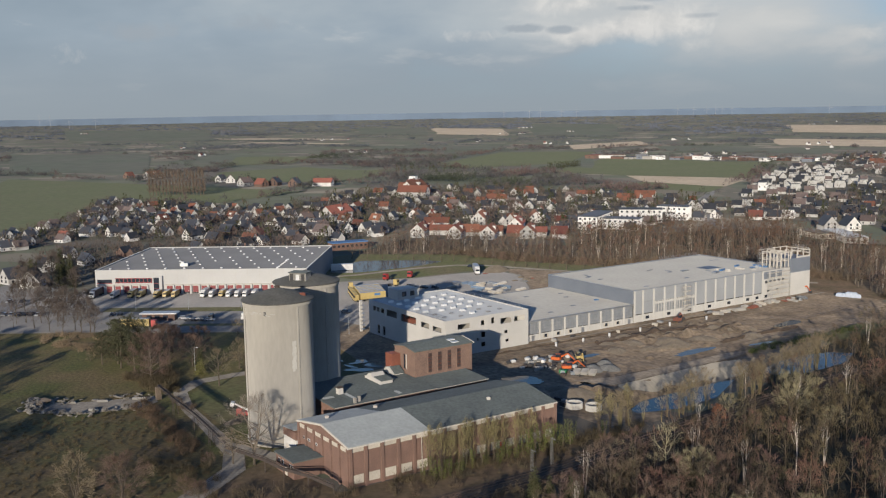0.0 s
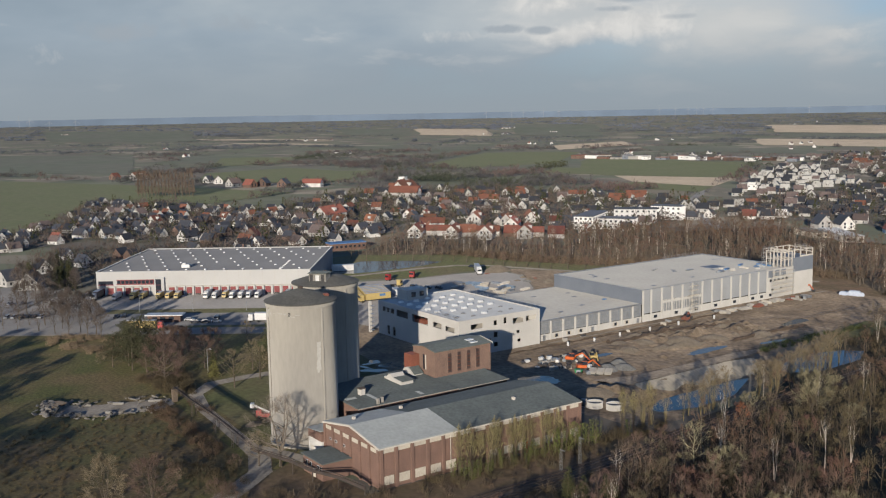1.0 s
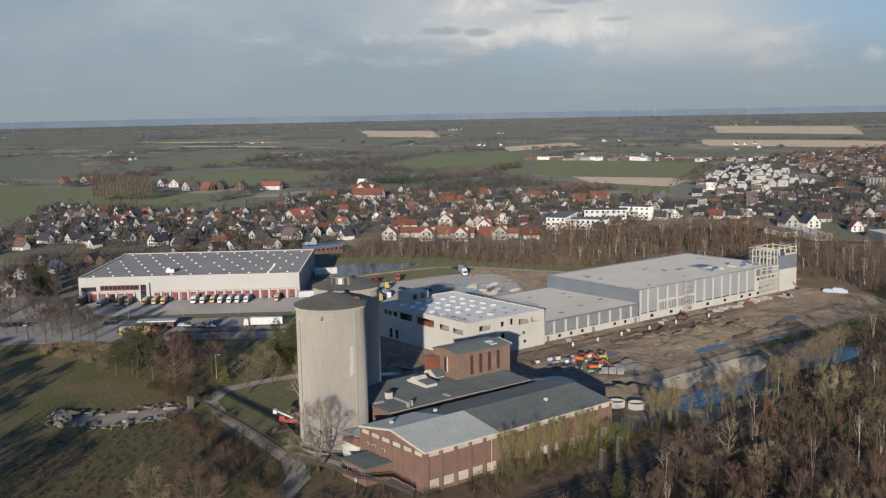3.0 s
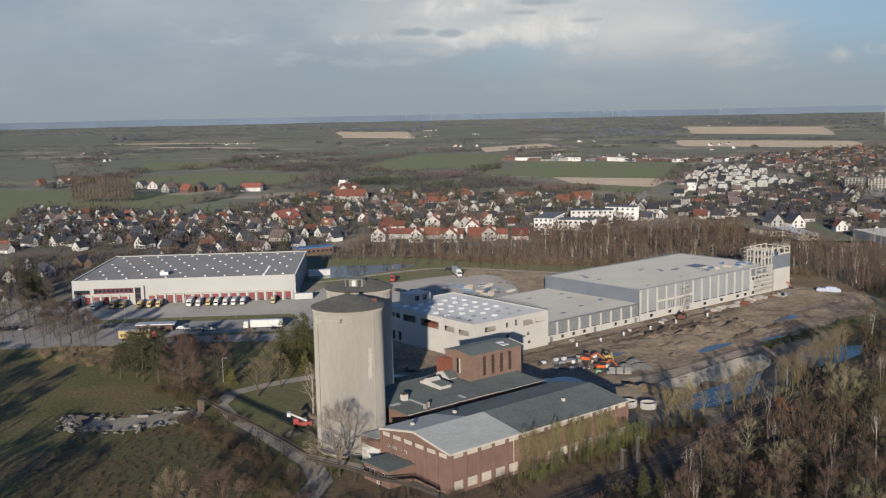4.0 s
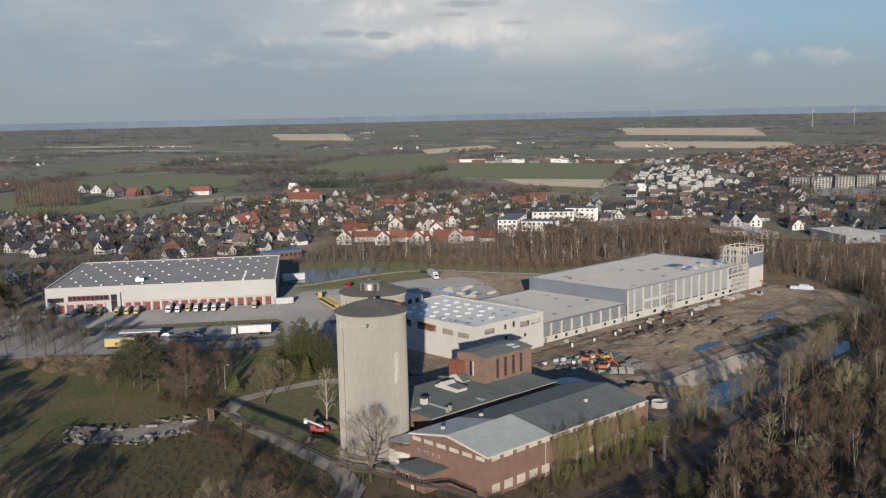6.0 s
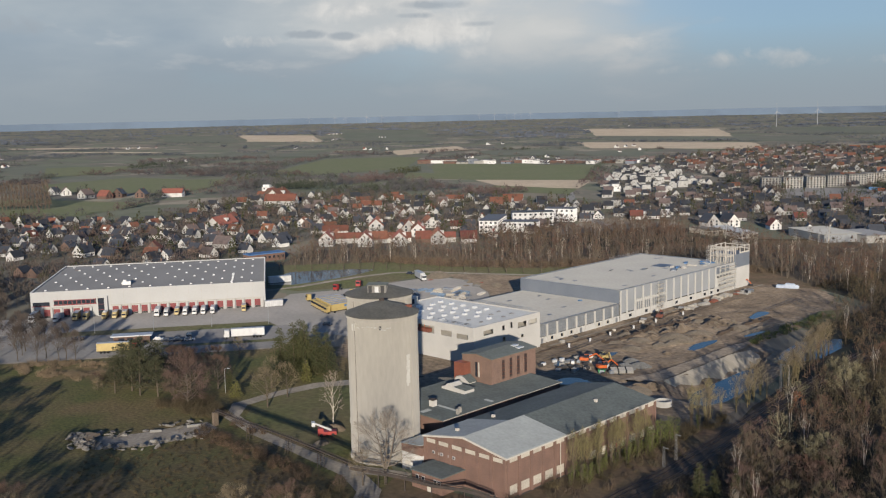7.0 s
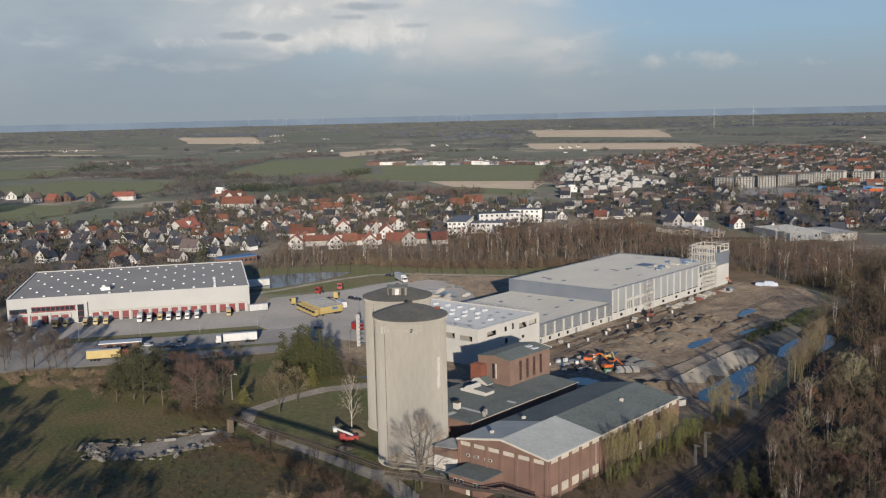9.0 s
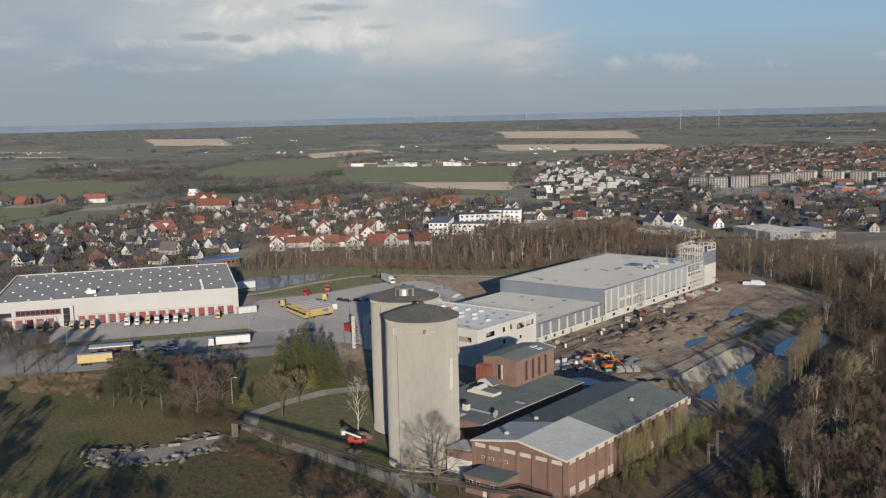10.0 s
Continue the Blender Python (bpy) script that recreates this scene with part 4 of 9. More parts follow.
for k in range(N + 1):
    y = min(BL - 0.35, max(0.35, BL * k / N))
    part("pilaster", boxed(0.003, 0.42, y - 0.38, y + 0.38, -0.3, BZ - 0.285), M_BRICK, brick)
    if k < N:
        y1 = BL * (k + 1) / N
        part("upper_window", boxed(0.003, 0.07, y + 0.55, y1 - 0.5, BZ - 1.35, BZ - 0.4), M_PALEWIN, brick)
        if k not in (5, 6):
            part("lower_window", boxed(0.003, 0.07, y + 0.8, y1 - 0.7, 0.9, 3.0), M_PALEWIN, brick, "pale boarded window")
for k in range(7):
    x = min(-0.35, max(BX + 0.35, BX * k / 6))
    part("pilaster", boxed(x - 0.38, x + 0.38, -0.4, -0.003, -0.3, BZ - 0.31), M_BRICK, brick)
    if k < 6:
        x1 = BX * (k + 1) / 6
        part("upper_window", boxed(x1 + 0.5, x - 0.55, -0.07, -0.003, BZ - 1.4, BZ - 0.45), M_PALEWIN, brick)
for x in (-23.4, -22.0, -20.6, -18.0, -16.6):
    part("small_window", boxed(x - 0.45, x + 0.45, -0.08, -0.003, 5.9, 6.6), M_TRUCKWHITE, brick, "small white window")
    part("small_pane", boxed(x - 0.3, x + 0.3, -0.11, -0.082, 6.0, 6.5), M_GLASS, brick)
for x, y in ((-19.5, 4.5), (-20.5, 19), (-8, 46)):
    s = (x - BX) / (-BX / 2) if x < BX / 2 else (-x) / (-BX / 2)
    z = BZ + (BR - BZ) * s
    part("roof_vent", boxed(x - 0.4, x + 0.4, y - 0.35, y + 0.35, z - 0.2, z + 0.85), M_TRIM, brick)
part("red_door", boxed(0.01, 0.09, 43.5, 45.3, -0.2, 2.6), M_REDBRIGHT, brick)
part("downpipe", tube(bmesh.new(), (0.35, 19.8, 0), (0.35, 19.8, BZ), 0.08, 0.08, 6), M_TRIM, brick)
part("downpipe", tube(bmesh.new(), (0.35, 53.2, 0), (0.35, 53.2, BZ), 0.08, 0.08, 6), M_TRIM, brick)

annex = thing("brick_annex", pose(-180.6, 145.0, 0), "small brick lean-to with dark felt roof", "annex")
part("wall", boxed(0, 10.0, 0, 7.6, -0.3, 4.2), M_BRICK, annex)
slope(annex, -0.4, 4.25, 10.4, 4.25, -0.4, 7.7, M_BITUMEN, "roof", 0.25)
for x in (1.4, 3.4, 7.4, 8.6):
    part("window", boxed(x, x + 1.0, -0.07, -0.003, 2.2, 3.4), M_TRUCKWHITE, annex)
    part("pane", boxed(x + 0.12, x + 0.88, -0.1, -0.072, 2.3, 3.3), M_GLASS, annex)
part("door", boxed(5.2, 6.3, -0.07, -0.003, -0.2, 2.1), M_TRIM, annex)
shed = thing("white_shed", pose(-191.6, 152.2, 0), "small white rendered shed beside the silo", "shed")
part("wall", boxed(0, 7.2, 0, 7.0, -0.3, 4.6), M_PLASTER, shed)
part("upper_wall", boxed(0, 7.25, -0.1, 7.0, 4.603, 6.6), M_BRICK, shed, "red brick upper part")
slope(shed, -0.3, 6.62, 7.35, 7.3, -0.4, 7.2, M_FELTPALE, "roof", 0.15)
part("door", boxed(1.2, 3.0, -0.06, -0.003, -0.2, 2.4), M_TRIM, shed)

lowroof = thing("low_brick_works", pose(-216.5, 168.0, 0), "low brick building with dark flat felt roofs", "factory")
part("wall", boxed(0, 24.5, -0.4, 32, -0.3, 8.3), M_BRICK, lowroof)
slope(lowroof, -0.3, 9.1, 24.9, 8.35, -0.8, 32.0, M_BITUMEN, "main_roof", 0.3)
part("eaves_board", boxed(24.503, 24.7, -0.6, 32, 7.7, 8.3), M_BRICK, lowroof)
part("eaves_trim", boxed(24.91, 25.0, -0.8, 32, 8.38, 8.62), M_HUT, lowroof, "stained eaves trim")
part("eaves_trim", boxed(24.91, 25.0, 32.05, 50.2, 8.2, 8.42), M_HUT, lowroof, "stained eaves trim")
part("side_wing", boxed(13.2, 24.4, 32.05, 49.8, -0.3, 8.05), M_BRICK, lowroof)
slope(lowroof, 12.6, 8.75, 24.9, 8.1, 32.05, 50.2, M_BITUMEN, "wing_roof", 0.3)
for x_, y_, d_, w_ in ((14.6, 7.2, 8.4, 1.1), (20.5, 20, 3.0, 1.2), (15.0, 0.2, 1.6, 3.4)):
    pl = part("pale_roof_patch", boxed(0, d_, 0, w_, 0.003, 0.04), M_FELTPALE, lowroof, "pale patch of new felt")
    pl.matrix_basis = pose(x_, y_, 9.4 - 0.0298 * (x_ + 0.3), 0, 1.705, 0)


def extruded(outline, y0, y1):
    """An outline in x and z, drawn out along y."""
    bm = bmesh.new()
    lo, hi = [bm.verts.new((x, y0, z)) for x, z in outline], [bm.verts.new((x, y1, z)) for x, z in outline]
    bm.faces.new(lo)
    bm.faces.new(hi[::-1])
    n = len(outline)
    for k in range(n):
        bm.faces.new((lo[(k + 1) % n], lo[k], hi[k], hi[(k + 1) % n]))
    bmesh.ops.recalc_face_normals(bm, faces=bm.faces)
    return bm


# white roof monitors with dark lids
for outline, y0, y1, lid in ((((4.2, 8.9), (13.2, 8.7), (13.2, 9.9), (8.8, 10.3), (7.6, 11.3), (6.4, 11.0), (5.4, 10.1), (4.2, 9.9)), 20.0, 24.2, (8.9, 10.31, 13.5, 9.92)), (((1.8, 8.9), (7.2, 8.8), (7.2, 9.5), (4.6, 11.2), (2.6, 10.9), (1.8, 10.0)), 28.0, 31.4, (4.7, 11.2, 7.5, 9.5))):
    mon = part("roof_monitor", extruded(outline, y0, y1), M_OFFICE, lowroof, "white rendered roof monitor")
    slope(mon, *lid, y0 + 0.35, y1 + 0.3, M_BITUMEN, "monitor_lid", 0.14)
vent = part("roof_vent", boxed(13.4, 15.0, 5.6, 7.1, 8.7, 10.7), M_OFFICE, lowroof)
part("vent_lid", boxed(13.2, 15.2, 5.4, 7.3, 10.703, 10.85), M_DARKSTEEL, vent)
for x_, y_ in ((23.2, 7.5), (24.0, 5.8)):
    part("chimney_pipe", boxed(x_ - 0.35, x_ + 0.35, y_ - 0.35, y_ + 0.35, 8.3, 10.1), M_HUT, lowroof)

btower = thing("brick_tower", pose(-215.4, 200.3, 0), "square red brick tower block with low felt roof", "tower")
TW, TL, TZ, TR = 11.7, 20.4, 16.6, 0.95
part("wall", boxed(0, TW, 0, TL, -0.3, TZ), M_TOWERBRICK, btower)
slope(btower, -0.35, TZ + 0.02, TW / 2, TZ + TR, -0.35, TL + 0.35, M_BITUMEN, "roof_slope", 0.22)
slope(btower, TW + 0.35, TZ + 0.02, TW / 2 + 0.003, TZ + TR, -0.35, TL + 0.35, M_BITUMEN, "roof_slope", 0.22)
for y in (0.0, TL - 0.3):
    bm = bmesh.new()
    o = [(0, TZ), (TW, TZ), (TW / 2, TZ + TR - 0.02)]
    lo, hi = [bm.verts.new((x, y + 0.001, z)) for x, z in o], [bm.verts.new((x, y + 0.3, z)) for x, z in o]
    bm.faces.new(lo)
    bm.faces.new(hi[::-1])
    for k in range(3):
        j = (k + 1) % 3
        bm.faces.new((lo[j], lo[k], hi[k], hi[j]))
    part("gable", bm, M_TOWERBRICK, btower)
M_SLIT = mat("dusty_brown_glazing", (0.075, 0.052, 0.046), (0.055, 0.042, 0.040), 0.8, 0.35, fine=3, finev=0.3)
for k in range(4):
    y = 4.5 + 3.45 * k
    slit = part("slit_window", boxed(TW + 0.003, TW + 0.08, y, y + 1.3, 9.9, 15.6), M_SLIT, btower)
    for i in range(4):
        part("glazing_bar", boxed(TW + 0.083, TW + 0.12, y, y + 1.3, 10.8 + 1.2 * i, 10.92 + 1.2 * i), M_RUST, slit)
    part("window_reveal", boxed(TW + 0.003, TW + 0.16, y - 0.25, y - 0.003, 9.8, 15.8), M_TOWERBRICK, btower)
part("slit_window", boxed(5.3, 6.1, -0.08, -0.003, 10.6, 15.0), M_GLASS, btower)
part("slit_window", boxed(6.5, 6.9, -0.08, -0.003, 10.6, 15.0), M_TRIM, btower)
part("lift_housing", boxed(-0.8, 3.3, -2.8, -0.003, 8.6, 14.7), M_RUST, btower, "rust-red sheet metal housing")
for x in (0.58, 0.76):
    z_ = TZ + TR * (1 - x) * 2 + 0.12
    part("roof_light", boxed(TW * x, TW * (x + 0.12), 14.2, 16.6, z_ - 0.1, z_ + 0.2), M_DOME, btower)
slope(btower, TW + 0.45, TZ - 0.1, TW / 2 + 0.003, TZ + TR - 0.1, TL + 0.353, TL + 0.6, M_TRIM, "verge_board", 0.45)


# ---- trees ----
class Bulk:
    """Quads gathered with numpy into one mesh."""

    def __init__(self):
        self.v, self.f, self.n = [], [], 0

    def add(self, v, f):
        self.v.append(v)
        self.f.append(f + self.n)
        self.n += len(v)

    def arrays(self):
        return np.concatenate(self.v), np.concatenate(self.f)


def quad_mesh(name, v, f, material):
    me = bpy.data.meshes.new(name)
    me.vertices.add(len(v))
    me.vertices.foreach_set("co", np.asarray(v, np.float32).ravel())
    me.loops.add(f.size)
    me.loops.foreach_set("vertex_index", np.asarray(f, np.int32).ravel())
    me.polygons.add(len(f))
    me.polygons.foreach_set("loop_start", np.arange(0, f.size, 4, dtype=np.int32))
    me.polygons.foreach_set("loop_total", np.full(len(f), 4, np.int32))
    me.update()
    me.validate()
    me.materials.append(material)
    return me


def limb(out, p, q, r0, r1, sides):
    ax = (q - p) / (np.linalg.norm(q - p) + 1e-9)
    a = np.cross(ax, (0.31, 0.77, 0.55))
    a /= np.linalg.norm(a)
    b = np.cross(ax, a)
    t = np.arange(sides) * 2 * np.pi / sides
    ring = np.cos(t)[:, None] * a + np.sin(t)[:, None] * b
    k = np.arange(sides)
    out.add(np.concatenate([p + r0 * ring, q + r1 * ring]), np.stack([k, (k + 1) % sides, (k + 1) % sides + sides, k + sides], 1))


def blades(out, p, d, length, width, rng):
    """Thin flat twigs from the points p along the ways d."""
    n = len(p)
    d = d / (np.linalg.norm(d, axis=1, keepdims=True) + 1e-9)
    s = np.cross(d, rng.normal(size=(n, 3)))
    s /= np.linalg.norm(s, axis=1, keepdims=True) + 1e-9
    q = p + d * length[:, None]
    m = p + d * (length * 0.5)[:, None] + s * (width[:, None]) * 0.2
    w = s * width[:, None] / 2
    v = np.stack([p - w * 0.8, m + w, q, m - w], 1).reshape(-1, 3)
    out.add(v, np.arange(4 * n).reshape(n, 4))


def bare_tree(seed, h, spread, limbs=9, subs=5, twigs=300, trunk_r=None, clear=0.25, up=0.8, tw=0.06, tl=1.5, stems=1):
    """Trunk and limbs, and crown of twigs, as two sets of quads, standing at the origin. The limbs bend up into a rounded crown."""
    rng = np.random.default_rng(seed)
    wood, crown = Bulk(), Bulk()
    fine = 3 if twigs >= 600 else 1
    r = trunk_r or h * 0.018
    half = np.array([spread, spread, h * (1 - clear) * 0.54])
    mid = np.array([0, 0, h - half[2]])

    def reach(p, d, ln):
        """How far one may go from p along d before the crown ends, a little unevenly."""
        e = (p + d * np.asarray(ln)[..., None] - mid) / half
        over = np.linalg.norm(e, axis=-1)
        return np.where(over > 1.0, ln * np.clip(1.0 - (over - 1.0) * 1.6, 0.45, 1), ln)

    def unit(v):
        return v / (np.linalg.norm(v, axis=-1, keepdims=True) + 1e-9)

    starts, ways, lens = [], [], []
    for s in range(stems):
        turn = 6.28 * s / stems + rng.uniform(-0.5, 0.5)
        many = stems > 1
        fork = trunk_r is not None and trunk_r > 0.25
        base = np.array([*(rng.normal(0, 0.04 * spread, 2) * (many and not fork)), -0.3])
        lean = np.array([np.cos(turn), np.sin(turn)]) * spread * (rng.uniform(0.25, 0.55) if many else rng.uniform(0, 0.1))
        pts = [base]
        for k in range(1, 6):
            f = k / 5
            b_ = max(0, f - 0.2) / 0.8 if fork else f ** 1.3
            w_ = 0 if fork and k == 1 else 0.012 * h
            pts.append(np.array([base[0] + lean[0] * b_ + rng.normal(0, w_), base[1] + lean[1] * b_ + rng.normal(0, w_), h * 0.86 * f]))
        rad = [r * (1.25 if k == 0 else 1.0) * (1 - 0.17 * k) ** 1.25 for k in range(6)]
        if fine == 1:
            limb(wood, pts[0], pts[2], rad[0], rad[2], 4)
            limb(wood, pts[2], pts[5], rad[2], rad[5], 3)
        else:
            for k in range(5):
                limb(wood, pts[k], pts[k + 1], rad[k], rad[k + 1], 6 if trunk_r and trunk_r > 0.2 else 4)
        nl = max(3, limbs // stems)
        for i in range(nl):
            t = (i + rng.uniform(0.1, 0.9)) / nl
            f = clear + (0.80 - clear) * t ** 1.15
            k = min(4, int(f / 0.86 * 5 * 0.98))
            start = pts[k] + (pts[k + 1] - pts[k]) * min(1, max(0, f / 0.86 * 5 - k))
            az = i * 2.4 + turn + rng.uniform(-0.4, 0.4)
            th = (1 - t) * max(0.7, 2.2 - 0.5 * up) + 0.12
            goal = mid + half * np.array([np.sin(th) * np.cos(az), np.sin(th) * np.sin(az), np.cos(th)]) * rng.uniform(0.6, 0.92)
            goal[2] = max(goal[2], start[2] + 0.1 * h * up)
            way = goal - start
            ln = np.linalg.norm(way)
            knee = start + way * 0.5 + np.array([way[0], way[1], 0]) * 0.16 - np.array([0, 0, 0.10 * ln]) + rng.normal(0, 0.05 * ln, 3)
            q = [start, start * 0.5625 + knee * 0.375 + goal * 0.0625, start * 0.25 + knee * 0.5 + goal * 0.25, start * 0.0625 + knee * 0.375 + goal * 0.5625, goal]
            r0 = min(rad[k] * 0.75, r * 0.5 * (1.15 - 0.7 * t))
            for j in range(0, 4, 1 if fine > 1 else 2):
                n_ = j + (1 if fine > 1 else 2)
                limb(wood, q[j], q[n_], r0 * (1 - 0.23 * j), r0 * (1 - 0.23 * n_), 3)
            for j in range(subs + 1):
                g = rng.uniform(0.28, 0.98) * 4
                m_ = min(3, int(g))
                p = q[m_] + (q[m_ + 1] - q[m_]) * (g - m_)
                d = unit(unit(q[m_ + 1] - q[m_]) * 0.7 + unit((p - mid) / half) * 0.45 + rng.normal(0, 0.42, 3) + np.array([0, 0, 0.18 * up]))
                l_ = reach(p, d, ln * rng.uniform(0.3, 0.55) * (1.25 - g / 6))
                starts.append(p)
                ways.append(d)
                lens.append(l_)
    starts, ways, lens = np.array(starts), np.array(ways), np.array(lens)
    blades(crown, starts, ways, lens, np.full(len(lens), max(tw * 1.5, r * 0.16)), rng)
    # forks from the sub-branches, then twigs from both
    nf = len(lens) * fine
    pick = rng.integers(0, len(lens), nf)
    p = starts[pick] + ways[pick] * (lens[pick] * rng.uniform(0.25, 0.95, nf))[:, None]
    d = unit(ways[pick] * 0.8 + unit((p - mid) / half) * 0.35 + rng.normal(0, 0.42, (nf, 3)))
    l_ = reach(p, d, lens[pick] * rng.uniform(0.35, 0.7, nf))
    blades(crown, p, d, l_, np.full(nf, tw * 1.15), rng)
    starts, ways, lens = np.concatenate([starts, p, p]), np.concatenate([ways, d, d]), np.concatenate([lens, l_, l_])
    pick = rng.integers(0, len(lens), twigs)
    p = starts[pick] + ways[pick] * (lens[pick] * rng.uniform(0.3, 1.0, twigs))[:, None]
    d = unit(ways[pick] * 0.75 + unit((p - mid) / half) * 0.4 + rng.normal(0, 0.42, (twigs, 3)) + np.array([0, 0, 0.12]))
    blades(crown, p, d, reach(p, d, rng.uniform(0.5, 1.1, twigs) * tl), rng.uniform(0.6, 1.3, twigs) * tw, rng)
    return wood.arrays(), crown.arrays()


def bush(seed, h, spread, n=160, tw=0.07, tl=1.4):
    """Many thin stems fanning out of the ground."""
    rng = np.random.default_rng(seed)
    out = Bulk()
    base = np.c_[rng.normal(0, spread * 0.35, (n, 2)), np.zeros(n)]
    d = np.c_[base[:, :2] * 0.5 / spread + rng.normal(0, 0.22, (n, 2)), np.ones(n)]
    blades(out, base, d, h * rng.uniform(0.5, 1, n), np.full(n, tw), rng)
    p = base + d * (h * rng.uniform(0.3, 0.9, n))[:, None]
    blades(out, p, d + rng.normal(0, 0.6, (n, 3)), np.full(n, tl) * rng.uniform(0.5, 1.2, n), np.full(n, tw * 0.8), rng)
    return out.arrays()


def conifer_tree(seed, h, spread):
    """A spruce: whorls of drooping boughs, each a spray of needles, with an uneven outline."""
    rng = np.random.default_rng(seed)
    wood, crown = Bulk(), Bulk()
    limb(wood, np.array([0, 0, -0.3]), np.array([0, 0, h * 0.97]), h * 0.018, 0.04, 6)
    levels = int(h * 1.7)
    for i in range(levels):
        f = 0.07 + 0.93 * i / levels
        for j in range(8 if f < 0.75 else 5):
            az = j * 2 * np.pi / 8 + i * 1.1 + rng.uniform(-0.35, 0.35)
            ln = spread * (1.04 - f) ** 0.75 * (0.78 + 0.2 * np.sin(az * 2 + seed) + rng.uniform(-0.22, 0.22)) + 0.25
            n = max(3, int(ln * 4.2))
            g = (np.arange(n) + rng.uniform(0, 1, n)) / n
            out = np.array([np.cos(az), np.sin(az), 0])
            p = out * (ln * g)[:, None] * 0.9 + np.c_[np.zeros((n, 2)), f * h - 0.28 * ln * g ** 1.4 + rng.normal(0, 0.12, n)]
            d = out * 0.8 + rng.normal(0, 0.5, (n, 3)) + np.array([0, 0, -0.12])
            blades(crown, p, d, rng.uniform(0.5, 1.0, n), rng.uniform(0.18, 0.36, n), rng)
    return wood.arrays(), crown.arrays()


def pine_tree(seed, h, spread):
    """A pine: a bare lower trunk, rising limbs and loose pads of needles."""
    rng = np.random.default_rng(seed)
    wood, crown = Bulk(), Bulk()
    bend = rng.normal(0, 0.5, 2)
    top = np.array([*bend, h * 0.9])
    limb(wood, np.array([0, 0, -0.3]), top * 0.5, h * 0.018, h * 0.013, 6)
    limb(wood, top * 0.5, top, h * 0.013, 0.06, 5)
    for i in range(24):
        f = 0.16 + 0.82 * (i + rng.uniform(0, 0.7)) / 24
        az = i * 2.4 + rng.uniform(-0.4, 0.4)
        ln = spread * (1.1 - 0.75 * max(0, f - 0.4) / 0.6) * rng.uniform(0.6, 1.05)
        start = top * f
        end = start + np.array([np.cos(az) * ln, np.sin(az) * ln, ln * rng.uniform(0.1, 0.5)])
        limb(wood, start, end, h * 0.006, 0.03, 3)
        for g in (0.45, 0.72, 1.0):
            n = 44
            c = start + (end - start) * g + rng.normal(0, 0.3, 3)
            d = rng.normal(0, 1, (n, 3))
            d /= np.linalg.norm(d, axis=1, keepdims=True)
            p = c + d * rng.uniform(0.2, 1, (n, 1)) * np.array([1.5, 1.5, 0.75]) * (0.6 + 0.4 * g)
            blades(crown, p, d + np.array([0, 0, 0.5]), rng.uniform(0.4, 0.85, n), rng.uniform(0.12, 0.28, n), rng)
    return wood.arrays(), crown.arrays()


def tree_thing(name, parts, mats_, m, label, category, group=""):
    t = thing(name, m, label, category, group)
    for nm, (v, f), mt in zip(("trunk", "crown"), parts, mats_):
        ob = new(nm, quad_mesh(nm, v, f, mt))
        ob.parent = t
    return t


WOODS_RIGHT = [(-116, 150), (-124, 190), (-132, 216), (-146, 240), (-150, 256), (-153, 286), (-160, 306), (-168, 316), (-161, 330), (-178, 352), (-184, 400), (-180, 430), (-226, 462), (-200, 560), (-60, 420), (-20, 260), (-50, 120)]
WOODS_BACK = [(-500, 340), (-457, 390), (-412, 401), (-370, 424), (-345, 452), (-322, 470), (-258, 484), (-222, 462), (-200, 560), (-280, 640), (-352, 585), (-372, 520), (-409, 522), (-447, 470), (-480, 440), (-540, 400)]


POOL = [(-174, 326), (-170, 314), (-164, 313), (-159, 324), (-160, 346), (-166, 358), (-172, 353), (-175, 341)]


RAIL = [(-136, 120), (-137.5, 150), (-138.2, 173), (-138.3, 192), (-139.5, 208), (-141, 225), (-143, 245), (-145, 262), (-146.3, 280), (-148, 310), (-150, 340)]


def near_rail(x, y):
    """On the pool, the railway or the clearing round the tall mast."""
    along = min((abs(x - (ax + (bx - ax) * (y - ay) / (by - ay))) for (ax, ay), (bx, by) in zip(RAIL, RAIL[1:]) if ay <= y <= by), default=99)
    return inside(x, y, POOL) or inside(x - 9, y + 6, POOL) or along < 4.2 or abs((x + 151) * 0.864 + (y - 276) * 0.504) < 5.5 and -4 < (x + 151) * 0.504 - (y - 276) * 0.864 < 34


def scatter(poly, spacing, seed, reject=None):
    rng = random.Random(seed)
    xs, ys = [p[0] for p in poly], [p[1] for p in poly]
    out = []
    y = min(ys)
    while y < max(ys):
        x = min(xs)
        while x < max(xs):
            px, py = x + rng.uniform(-0.5, 0.5) * spacing, y + rng.uniform(-0.5, 0.5) * spacing
            if inside(px, py, poly) and not (reject and reject(px, py)):
                out.append((px, py))
            x += spacing
        y += spacing
    return out


def place(v, x, y, z, a, s):
    c, d = math.cos(a) * s, math.sin(a) * s
    return np.stack([v[:, 0] * c - v[:, 1] * d + x, v[:, 0] * d + v[:, 1] * c + y, v[:, 2] * s + z], 1)


